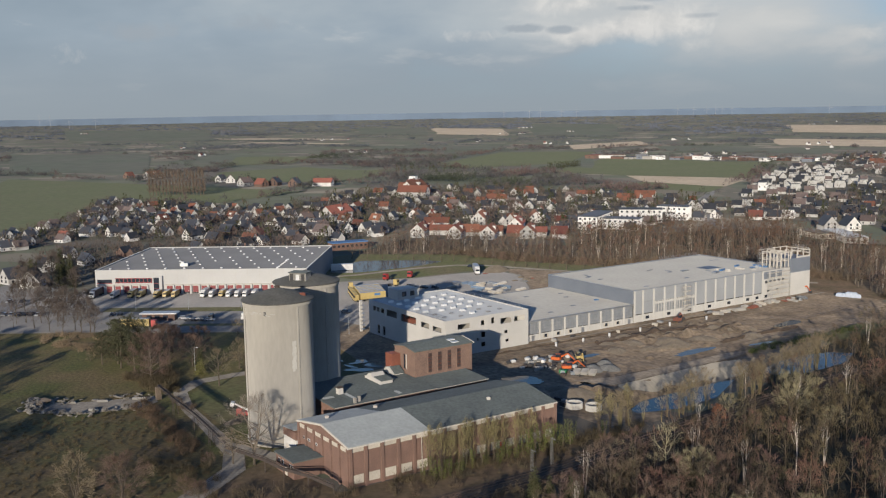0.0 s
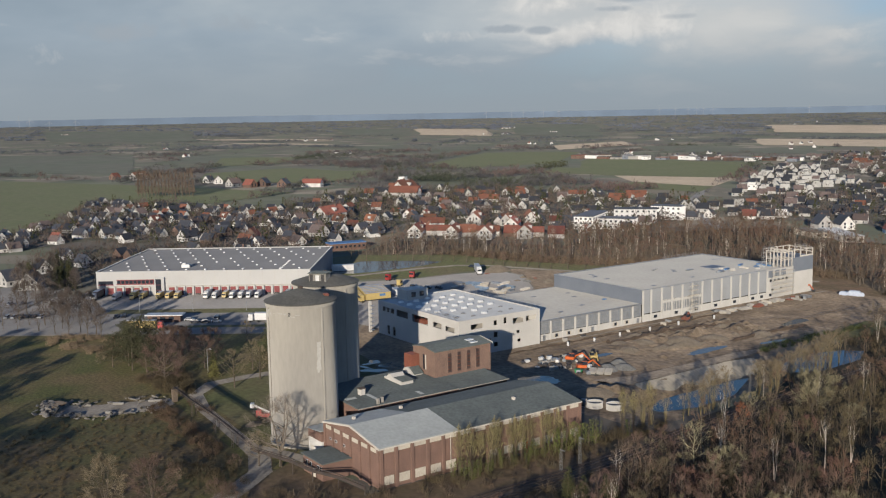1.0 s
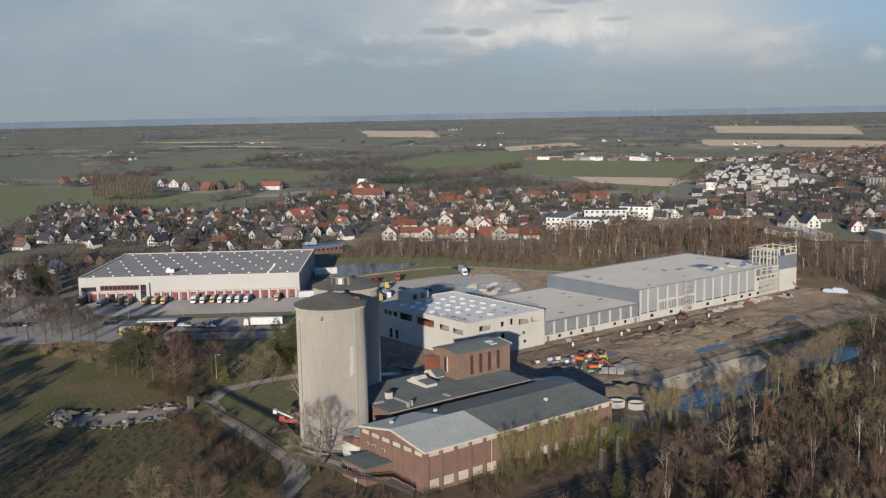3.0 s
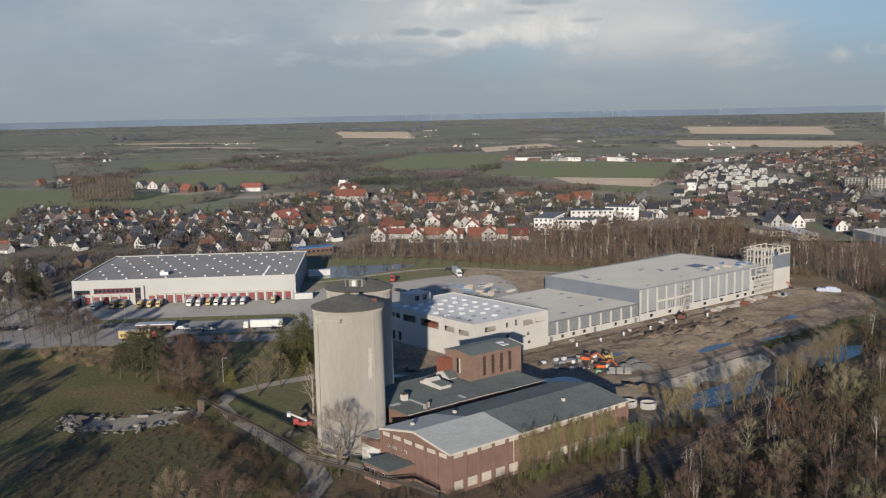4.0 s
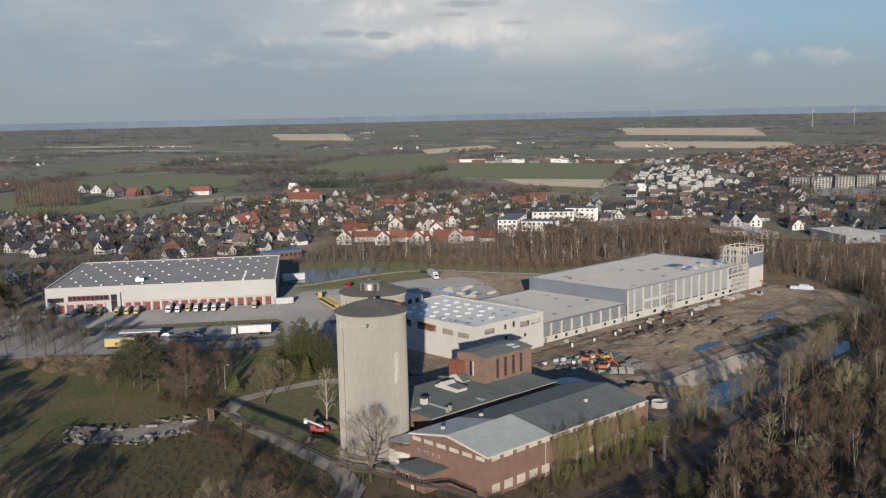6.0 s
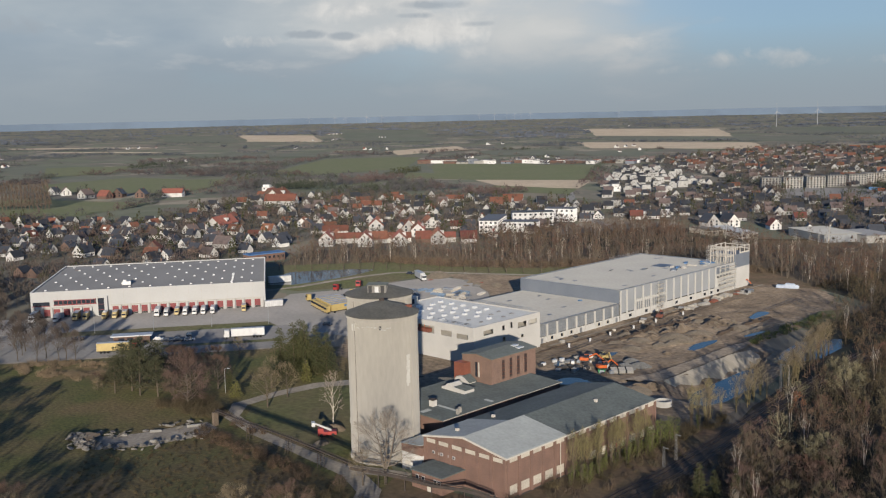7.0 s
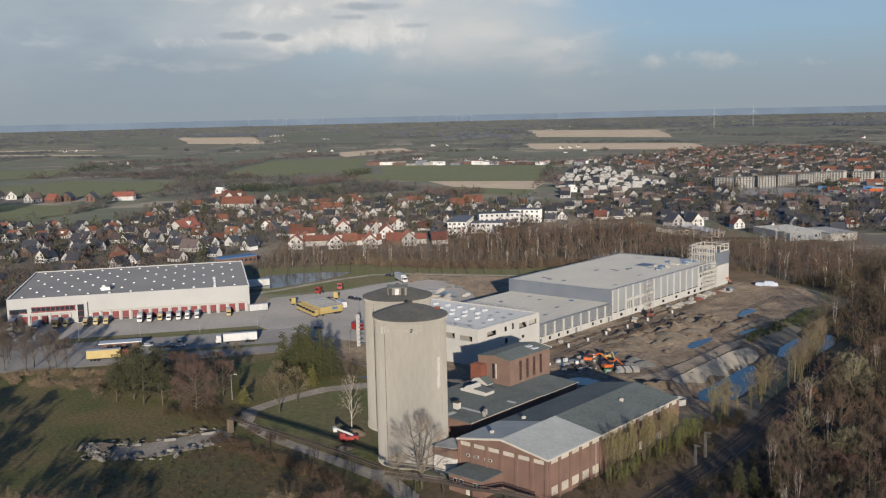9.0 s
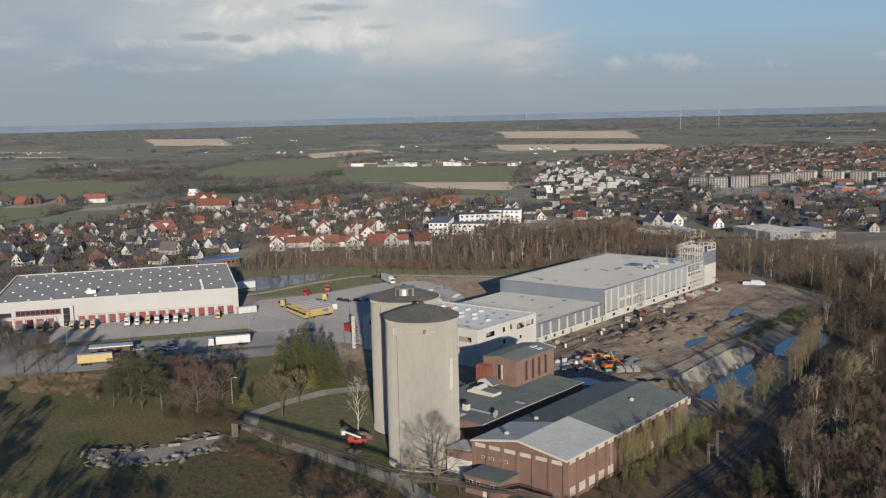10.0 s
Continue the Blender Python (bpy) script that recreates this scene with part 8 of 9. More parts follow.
for x, y, a, s in ((-291, 189, 120, 0.9), (-284.5, 194.5, 50, 1.02), (-281.5, 197, 210, 0.95), (-279, 199.5, 300, 0.8), (-289, 196.5, 80, 1.0), (-494, 166, 10, 0.7), (-499, 170, 90, 0.75), (-489, 172, 30, 0.6), (-287, 165, 200, 0.42), (-510, 176, 60, 0.8), (-518, 158, 10, 0.75), (-540, 178, 100, 0.8)):
    copy_thing(c1, pose(x, y, 0, 0, 0, a) @ Matrix.Scale(s, 4))
gold = tree_thing("golden_conifer", conifer_tree(116, 7.5, 3.2), (M_BARK, mat("golden_needles", (0.125, 0.118, 0.035), (0.098, 0.094, 0.030), 0.3, 0.9, fine=2, finev=0.2)), pose(-277, 189, 0), "low yellow-green conifer before the spruces", "conifer", "conifers")
copy_thing(gold, pose(-279, 162, 0, 0, 0, 70) @ Matrix.Scale(0.8, 4))
pine = pine_tree(106, 17, 5.2)
p1 = tree_thing("pine", pine, (M_BARK, mat("pine_needles", (0.048, 0.053, 0.024), (0.062, 0.060, 0.031), 0.3, 0.9, rnd=0.1, fine=2, finev=0.25)), pose(-312, 144, 0), "broad dark evergreen pine at the meadow's edge", "pine", "pines")
for x, y, a, s in ((-305, 143, 60, 1.0), (-318, 150, 140, 1.0), (-299, 146, 200, 0.82), (-322, 146, 20, 0.9), (-310, 152, 280, 1.0), (-314, 139, 100, 0.75)):
    copy_thing(p1, pose(x, y, 0, 0, 0, a) @ Matrix.Scale(s, 4))
# bare bushes at the near edge of the meadow, and those that throw the long shadows there
rs = random.Random(41)
bb = [tree_thing("tall_bush", bare_tree(110 + k, h_, r_, 20, 7, 2400, trunk_r=0.13, clear=0.03, up=0.9, tw=0.045, tl=1.6, stems=5), (M_BARK, m_), pose(*p, 0), words, "bush", "meadow bushes") for k, (p, h_, r_, m_, words) in enumerate((((-186.5, 98.5), 12.5, 5.2, yellowish, "tall leafless olive bush with many thin stems"), ((-179.5, 107), 13, 6.2, brown, "broad leafless russet bush with many thin stems")))]
for x, y, s in ((-176, 120, 0.4), (-193, 118, 0.25), (-192, 132, 0.3), (-170, 121, 0.45), (-222, 66, 1.1), (-233, 60, 1.2), (-214, 62, 1.15), (-246, 50, 1.2), (-327.5, 139.5, 0.4), (-322, 137, 0.35)):
    copy_thing(rs.choice(bb), pose(x, y, 0, 0, 0, rs.uniform(0, 360)) @ Matrix.Scale(s, 4))
for x, y, a, s in ((-197, 57, 10, 1.0), (-204, 50, 70, 1.05), (-209, 45, 150, 1.0), (-216, 41, 200, 1.1), (-268, 62, 30, 1.05), (-280, 72, 300, 1.15), (-258, 52, 80, 1.0), (-294, 71, 50, 1.0), (-301, 66, 190, 1.1), (-309, 76, 120, 1.0), (-318, 70, 240, 1.1), (-326, 74, 330, 1.0), (-337, 79, 20, 1.05), (-346, 72, 100, 1.1), (-290, 60, 160, 1.15)):
    copy_thing(t_old, pose(x, y, 0, 0, 0, a) @ Matrix.Scale(s, 4))
# row of pollards by the pond
pol = bare_tree(120, 9.5, 3.0, 9, 5, 420, trunk_r=0.25, clear=0.35, up=0.8, tw=0.07, tl=1.3)
pt = tree_thing("pollard", pol, (M_BARK, M_TWIG), pose(-484, 332, 0), "leafless pollarded tree in a row by the pond", "tree", "row of pollards")
line = [(-484, 332), (-452, 366), (-414, 384), (-380, 398), (-340, 425)]
for (ax, ay), (bx, by) in zip(line, line[1:]):
    for k in range(1, 6):
        copy_thing(pt, pose(ax + (bx - ax) * k / 5, ay + (by - ay) * k / 5, 0, 0, 0, rs.uniform(0, 360)) @ Matrix.Scale(rs.uniform(0.8, 1.1), 4))
for x, y, a, s in ((-124.4, 181, 10, 0.5), (-122, 183.5, 90, 0.4), (-118, 186, 200, 0.45), (-115.5, 187, 20, 0.36)):
    copy_thing(c1, pose(x, y, 0, 0, 0, a) @ Matrix.Scale(s, 4))
# shrubs and ivy along the brick hall
shrub = bare_tree(130, 9.5, 1.9, 15, 4, 380, trunk_r=0.07, clear=0.03, up=3.2, tw=0.045, tl=1.7, stems=6)
st = tree_thing("tall_shrub", shrub, (M_BARK, mat("yellow_olive_stems", (0.205, 0.176, 0.082), (0.165, 0.138, 0.068), 0.3, 0.9, rnd=0.2, fine=2, finev=0.15)), pose(-153, 178, 0), "tall bare shrub against the brick wall", "shrub", "shrubs by the wall")
for y in (172, 174.5, 176.5, 179, 181, 183, 185, 187, 189, 191, 193, 195.5, 198, 200.5, 203, 226, 231, 237):
    copy_thing(st, pose(-153.5 + rs.uniform(-1, 1.4), y, 0, 0, 0, rs.uniform(0, 360)) @ Matrix.Scale(rs.uniform(0.95, 1.3), 4))
ivy_b = Bulk()
rng = np.random.default_rng(5)
n = 420
zz = rng.uniform(0, 1, n) ** 0.9
stem = rng.normal(0, 1.0, (7, 2))[rng.integers(0, 7, n)]
az = rng.uniform(0, 6.28, n)
rr_i = (1.05 - 0.75 * zz) * rng.uniform(0.1, 0.42, n)
pp = np.c_[stem[:, 0] * (0.6 + 0.7 * zz) + np.cos(az) * rr_i, stem[:, 1] * (0.6 + 0.7 * zz) + np.sin(az) * rr_i, zz * 7.5]
blades(ivy_b, pp, np.c_[np.cos(az), np.sin(az), rng.uniform(0.6, 2.2, n)] + rng.normal(0, 0.4, (n, 3)), rng.uniform(0.3, 0.75, n), rng.uniform(0.10, 0.24, n), rng)
iv = tree_thing("ivy_shrub", (shrub[0], ivy_b.arrays()), (M_BARK, M_IVY), pose(-152, 205, 0), "yellow-green ivy-clad shrub by the brick wall", "shrub", "ivy shrubs")
for y in (169.5, 171.5, 173.5, 176, 178.5, 181, 184.5, 187.5, 190.5, 192.5, 194.5, 197, 199.5, 202.5, 207.5, 209.5, 212, 214.5, 226):
    copy_thing(iv, pose(-151.2 + rs.uniform(-1.3, 1.3), y, 0, 0, 0, rs.uniform(0, 360)) @ Matrix.Scale(rs.uniform(0.75, 1.1) if 199 < y < 215 else rs.uniform(0.45, 0.75), 4))
# reeds, grass tufts and brush
reed = [(bush(140 + k, 1.8, 1.6, 60, 0.09, 0.6),) for k in range(2)]
grove("dry_reeds", scatter([(-382, 133), (-371, 147), (-350, 160), (-333, 152), (-329, 142), (-345, 134), (-365, 129)], 1.9, 61, lambda x, y: noise.noise((x * 0.12, y * 0.12, 4)) < -0.05), reed, (M_REEDS,), "tan dry reeds at the meadow's edge", "reeds", 62, 0.5, 0.95)
MEADOW_ROUGH = [(-262, 140), (-250, 138), (-226, 137), (-200, 136), (-180, 124), (-178, 100), (-215, 70), (-250, 90), (-262, 104), (-252, 116)]
M_ROUGH = mat("rough_brown_meadow", (0.084, 0.060, 0.030), (0.061, 0.058, 0.021), 0.06, 0.95, fine=1.0, finev=0.4, world_space=True, bump=0.6, depth=0.28)
sheet("rough_meadow", [(-262, 141), (-248, 139.5), (-226, 138.5), (-202, 137), (-184, 128), (-176, 104), (-196, 84), (-214, 72), (-236, 84), (-246, 104), (-252, 122)], 0.048, M_ROUGH, "rough brown-green meadow", "grass")
tuft = [(bush(150 + k, 0.9, 1.2, 40, 0.10, 0.4),) for k in range(3)]
M_TUFT = mat("rough_grass", (0.096, 0.071, 0.039), (0.075, 0.063, 0.030), 0.05, 0.95, fine=2, finev=0.2, island=0.3)
grove("rough_grass", scatter(MEADOW_ROUGH, 2.7, 63), tuft, (M_TUFT,), "tufts of brown-green rough grass", "grass", 64, 0.35, 0.9)
brush = [(bush(160 + k, 2.6, 1.8, 90, 0.07, 1.0),) for k in range(2)]
grove("brushwood", scatter([(-336, 141), (-318, 147), (-318, 152), (-338, 148)], 3, 65) + scatter([(-292, 139), (-268, 141), (-262, 146), (-262, 150), (-290, 156)], 2.6, 66) + scatter([(-150, 160), (-146, 214), (-149, 240), (-152, 240), (-155.5, 216), (-155.5, 160)], 3.4, 67) + scatter([(-204, 118), (-174, 121), (-172, 128), (-196, 133)], 4, 68), brush, (M_SHRUB,), "brown tangled brush and brambles", "brush", 69, 0.6, 1.2)
M_BRIDGEBRUSH = mat("russet_brush", (0.118, 0.078, 0.050), (0.090, 0.064, 0.040), 0.2, 0.95, fine=2, finev=0.2, island=0.3)
grove("brushwood", scatter([(-258, 138), (-240, 137), (-222, 136), (-205, 134.5), (-204, 129), (-226, 130), (-246, 130), (-258, 132)], 2.3, 166) + scatter([(-256, 143.5), (-240, 142.8), (-240, 146.5), (-257, 147)], 2.4, 167), brush, (M_BRIDGEBRUSH,), "russet brush along the foot of the pipe bridge", "brush", 168, 0.35, 0.85)
M_BRAMBLE = mat("dark_brambles", (0.076, 0.090, 0.031), (0.054, 0.067, 0.023), 0.2, 0.95, fine=2, finev=0.2, island=0.35)
bramble = [(bush(180 + k, 2.4, 2.2, 60, 0.2, 0.9),) for k in range(3)]
grove("brambles", scatter([(-194, 322), (-190, 330), (-193, 348), (-191, 364), (-193, 388), (-186, 400), (-186, 366), (-186, 345), (-186, 330)], 3.6, 67), bramble, (M_BRAMBLE,), "dark green brambles on the edge of the site", "brambles", 68, 0.4, 0.9)
M_DRY = mat("dry_brown_thicket", (0.168, 0.120, 0.082), (0.132, 0.100, 0.064), 0.05, 0.95, fine=2, finev=0.15, island=0.25)
thicket = [(bush(190 + k, 3.4, 2.2, 38, 0.16, 1.2),) for k in range(3)]
grove("dry_thicket", scatter([(-470, 378), (-457, 388), (-412, 399), (-370, 422), (-345, 450), (-322, 468), (-258, 482), (-250, 500), (-322, 486), (-356, 470), (-380, 442), (-415, 418), (-462, 404)], 3.4, 69), thicket, (M_DRY,), "dry brown thicket along the edge of the wood", "thicket", 70, 0.5, 1.2)
# rounder crowns among the thin trees of the wood
willow = bare_tree(201, 8.5, 4.6, 20, 5, 1250, trunk_r=0.16, clear=0.05, up=0.9, tw=0.075, tl=1.2, stems=3)
hazel = bare_tree(202, 7.5, 3.8, 18, 5, 1050, trunk_r=0.10, clear=0.04, up=1.2, tw=0.07, tl=1.2, stems=4)
M_WILLOW = mat("pale_willow_twigs", (0.204, 0.182, 0.110), (0.165, 0.145, 0.090), 0.3, 0.9, rnd=0.25, fine=2, finev=0.15)
M_HAZEL = mat("purple_brown_twigs", (0.157, 0.086, 0.066), (0.121, 0.069, 0.053), 0.3, 0.9, rnd=0.25, fine=2, finev=0.15)
crowns = [tree_thing("willow", willow, (M_BARK, M_WILLOW), pose(-139, 262, 0), "round leafless olive-grey willow in the wood", "tree", "willows"), tree_thing("hazel", hazel, (M_BARK, M_HAZEL), pose(-112, 205, 0), "round leafless purple-brown hazel in the wood", "tree", "hazels")]
rw2 = random.Random(202)
for x, y in scatter(WOODS_RIGHT, 15, 203, near_rail):
    if y < 370 and rw2.random() < 0.55:
        copy_thing(rw2.choice(crowns), pose(x, y, 0, 0, 0, rw2.uniform(0, 360)) @ Matrix.Scale(rw2.uniform(0.75, 1.15), 4))
for x, y, s in ((-134.7, 283, 1.45), (-131.5, 279, 1.2), (-137, 288, 1.2)):
    copy_thing(crowns[0], pose(x, y, 0, 0, 0, rw2.uniform(0, 360)) @ Matrix.Scale(s, 4))
tree_thing("bare_tree", bare_tree(205, 9, 2.4, 16, 6, 900, trunk_r=0.12, clear=0.08, up=1.4, tw=0.05, tl=1.2), (M_BARK, mat("rust_red_twigs", (0.24, 0.105, 0.055), (0.19, 0.085, 0.047), 0.3, 0.9, fine=2, finev=0.15)), pose(-134, 251, 0), "narrow leafless rust-red tree in the wood", "tree", "single trees in the wood")
tree_thing("bare_tree", bare_tree(206, 11, 4.0, 18, 6, 700, trunk_r=0.2, clear=0.1, up=0.7, tw=0.04, tl=1.3), (mat("pale_moss_bark", (0.36, 0.32, 0.20), (0.28, 0.25, 0.15), 0.5, 0.9, fine=3, finev=0.2), M_WILLOW), pose(-126, 223.5, 0), "leafless tree with pale mossy limbs in the wood", "tree", "single trees in the wood")
M_DARKGREEN = mat("dark_ivy_ground", (0.030, 0.034, 0.017), (0.042, 0.042, 0.022), 0.2, 0.95, fine=2, finev=0.2, island=0.3)
grove("undergrowth", scatter([(-118, 212), (-103, 206), (-96, 224), (-104, 250), (-114, 236)], 4.2, 207, near_rail), bush_tpl, (M_DARKGREEN,), "dark evergreen undergrowth in the wood", "bushes", 208, 0.5, 0.9)
scrub = [(bush(220 + k, 2.2, 1.6, 60, 0.09, 1.0),) for k in range(3)]
M_SCRUB = mat("dark_brown_scrub", (0.105, 0.074, 0.050), (0.080, 0.066, 0.038), 0.2, 0.95, fine=2, finev=0.2, island=0.3)
grove("scrub", scatter([(-151, 158), (-149, 200), (-146, 240), (-135, 240), (-140, 200), (-144.5, 158)], 4.4, 221, near_rail) + scatter([(-143, 112), (-141, 160), (-134, 212), (-118, 240), (-106, 200), (-112, 126)], 3.3, 224, near_rail) + scatter([(-176, 130), (-160, 148), (-152, 156), (-146, 150), (-150, 126), (-165, 118)], 4.2, 222, near_rail), scrub, (M_SCRUB,), "dark brown scrub between the hall and the railway", "scrub", 223, 0.45, 1.15)
fringe = bare_tree(170, 11.5, 2.7, 16, 5, 590, trunk_r=0.09, clear=0.14, up=1.9, tw=0.042, tl=1.4, stems=5)
fr = tree_thing("alder", fringe, (mat("yellowish_bark", (0.20, 0.165, 0.08), (0.15, 0.125, 0.065), 0.4, 0.9, rnd=0.15, fine=3, finev=0.2), yellowish), pose(-154, 262, 0), "sunlit olive-stemmed tree beside the basin", "tree", "trees by the basin")
for k in range(44):
    y = 233 + 2.4 * k
    x = -152 + rs.uniform(-2.2, 1.6) - (max(0, y - 290) * 0.24)
    if 269 < y < 281 or 238.5 < y < 252 and k % 2:
        continue
    copy_thing(fr, pose(x, y, 0, 0, 0, rs.uniform(0, 360)) @ Matrix.Scale(rs.uniform(0.7, 1.1), 4))

# ---- larger buildings of the village ----
head_v = 2.4298
M_SLAB = mat("dull_slab_plaster", (0.40, 0.385, 0.355), (0.33, 0.32, 0.295), 0.3, 0.9, rnd=0.15, fine=2, finev=0.1)


def block(name, m, w, l, h, wall_m, roof_m, label, rows, cols_, cat="building"):
    t = thing(name, m, label, cat)
    wl_ = part("wall", boxed(-w / 2, w / 2, -l / 2, l / 2, -0.3, h), wall_m, t)
    part("roof", boxed(-w / 2 - 0.25, w / 2 + 0.25, -l / 2 - 0.25, l / 2 + 0.25, h + 0.003, h + 0.5), roof_m, t)
    me = bpy.data.meshes.new("window")
    b = boxed(-0.04, 0.04, -0.8, 0.8, -0.7, 0.7)
    b.to_mesh(me)
    b.free()
    me.materials.append(M_GLASS)
    for i in range(rows):
        for j in range(cols_):
            again("window", me, wl_, pose(w / 2 + 0.02, -l / 2 + l * (j + 0.5) / cols_, h * (i + 0.55) / rows))
        for j in range(max(1, cols_ // 3)):
            again("window", me, wl_, pose(-w / 2 + w * (j + 0.5) / max(1, cols_ // 3), -l / 2 - 0.02, h * (i + 0.55) / rows, 0, 0, 90))
    return t


block("school", pose(-512, 552, 0, 0, 0, 32), 14, 44, 9.5, M_FLATWHITE, M_DARKTILE, "long white school with dark flat roof", 3, 12)
block("school_wing", pose(-488, 556, 0, 0, 0, -58), 13, 26, 8, M_FLATWHITE, M_DARKTILE, "white school wing with flat roof", 2, 7)
block("apartment_house", pose(-510, 596, 0, 0, 0, -45), 13, 32, 10.5, M_FLATWHITE, M_DARKTILE, "white three-storey apartment house", 3, 8)
block("apartment_house", pose(-508, 630, 0, 0, 0, -65), 12, 24, 10.5, M_FLATWHITE, M_DARKTILE, "white three-storey apartment house", 3, 6)
block("metal_shed", pose(-296, 640, 0, 0, 0, 55), 26, 44, 5, M_STEEL, M_ROOFLIGHT, "large pale metal shed with low roof", 1, 6)
block("metal_shed", pose(-272, 648, 0, 0, 0, 55), 20, 34, 4.6, M_SLAB, M_ROOFGREY, "low warehouse with grey roof", 1, 5)
block("workshop", pose(-352, 622, 0, 0, 0, 55), 12, 46, 4, M_TRIM, M_ROOFWHITE, "long low workshop with white roof", 1, 9)
block("workshop", pose(-372, 620, 0, 0, 0, 65), 10, 26, 3.6, M_PALEWIN, M_FLATROOF, "row of low flat-roofed brick garages", 1, 6)
block("long_barn", pose(-526, 352, 0, 0, 0, -10), 9, 24, 4.5, M_BRICK, M_BLUE, "long brick building with blue roof", 1, 8)
for x, y, a in ((-392, 660, 60), (-380, 668, 60)):
    copy_thing(proto["dark"], pose(x, y, 0, 0, 0, a) @ Matrix.Scale(1.15, 4))
for x, y, a, s, k in ((-860, 612, 35, 1.6, "row"), (-826, 590, 125, 1.3, "row"), (-690, 430, 30, 1.3, "row"), (-1392, 470, 30, 1.1, "brickred"), (-1360, 494, 30, 1.1, "row"), (-1096, 560, 40, 1.3, "brickdark"), (-1066, 572, 40, 1.3, "brickdark"), (-1042, 598, 130, 1.0, "row"), (-1212, 536, 30, 1.1, "dark"), (-1190, 540, 70, 1.2, "brown"), (-1118, 530, 20, 1.3, "brown"), (-1092, 540, 110, 1.2, "brickred"), (-912, 641, 30, 1.5, "brickred"), (-998, 699, 40, 1.1, "flat"), (-506, 156, 60, 1.1, "dark"), (-524, 150, 20, 1.0, "dark"), (-553, 425, 45, 1.0, "row"), (-530, 440, 45, 1.0, "row"), (-512, 455, 45, 1.0, "row"), (-498, 478, 45, 1.0, "row"), (-585, 500, 45, 1.1, "row"), (-562, 512, 45, 1.1, "red")):
    copy_thing(proto[k], pose(x, y, 0, 0, 0, a) @ Matrix.Scale(s, 4))
for k, (x, y) in enumerate(((-512, 1002), (-497, 1020), (-482, 1042), (-470, 1066), (-458, 1092), (-452, 1120), (-440, 1142), (-412, 1150), (-384, 1156), (-356, 1160), (-328, 1158))):
    block("apartment_slab", pose(x, y, 0, 0, 0, -55 + 4 * k if k < 6 else -88), 11, 20, 12, M_SLAB, M_FLATROOF, "pale five-storey apartment slab", 5, 6)
for k in range(30):
    x, y = -1290 + 12 * k, 1258 + 4.3 * k + rs.uniform(-10, 34)
    block("commercial_hall", pose(x, y, hill(x, y), 0, 0, rs.choice((20, 110))), rs.uniform(9, 18), rs.uniform(14, 32), rs.uniform(3.5, 6.5), rs.choice((M_FLATWHITE, M_BRICK, M_SLAB, M_FLATWHITE, M_HOUSEBRICK, M_GREYPANEL)), rs.choice((M_ROOFGREY, M_FLATROOF, M_DARKTILE, M_RED)), "low commercial building at the edge of the fields", 1, 4)
sheet("freight_yard", FREIGHT, 0.4, M_ASPHALT, "wide grey freight yard in the village", "pavement")
paints = [M_RUST, M_BLUE, M_ORANGE, M_STEEL, M_REDBRIGHT]
for k in range(20):
    a_, d_ = head_v - 0.475 - 0.004 * k + rs.uniform(-0.003, 0.003), rs.uniform(1055, 1125)
    t = thing("freight_container", pose(d_ * math.cos(a_), d_ * math.sin(a_), 0.4, 0, 0, rs.choice((10, 100))), "steel freight container on the grey yard", "container", "freight containers")
    part("body", boxed(-1.2, 1.2, -6, 6, 0.003, 2.6), paints[k % 5], t)
    part("door", boxed(-1.15, 1.15, -6.06, -6.003, 0.1, 2.5), M_STEEL, t)
    part("roof", boxed(-1.22, 1.22, -6.02, 6.02, 2.603, 2.7), paints[k % 5], t)
grove("street_trees", [(-505 + 7 * k + rs.uniform(-3, 3), 985 + 20 * k + rs.uniform(-6, 6)) for k in range(9)] + [(-490 + 6 * k + rs.uniform(-5, 5), 990 + 17 * k) for k in range(11)], far_tpl, (M_BARK, M_WOOD), "leafless trees before the apartment slabs", "trees", 88, 0.9, 1.4)
# poplars
popl = Bulk()
rng = np.random.default_rng(77)
n = 130
zz = rng.uniform(2, 26, n)
blades(popl, np.c_[rng.normal(0, 1.0, (n, 2)), zz], np.c_[rng.normal(0, 0.18, (n, 2)), np.ones(n)], rng.uniform(3, 6, n), rng.uniform(0.35, 0.7, n), rng)
trunk_p = Bulk()
limb(trunk_p, np.array([0, 0, -0.3]), np.array([0, 0, 24.0]), 0.5, 0.1, 5)
pp1 = tree_thing("poplar", (trunk_p.arrays(), popl.arrays()), (M_BARK, mat("poplar_twigs", (0.145, 0.108, 0.080), (0.12, 0.09, 0.068), 0.3, 0.9, rnd=0.1, fine=2, finev=0.1)), pose(-1054, 392, 0), "tall narrow leafless poplar in a row", "poplar", "row of poplars")
for k in range(1, 17):
    copy_thing(pp1, pose(-1054 + 41 * k / 16, 392 + 46 * k / 16, 0, 0, 0, 40 * k) @ Matrix.Scale(rs.uniform(0.9, 1.08), 4))

edge_trees = scatter([(-640, 205), (-560, 150), (-470, 172), (-476, 200), (-520, 262), (-548, 300), (-545, 345), (-600, 290)], 11, 81) + scatter([(-470, 120), (-400, 140), (-388, 136), (-420, 100)], 9, 82)
grove("garden_trees", edge_trees, wood_tpl[:4], (M_BARK, M_GARDEN), "dark leafless trees beside the warehouse", "trees", 83, 0.55, 0.9)

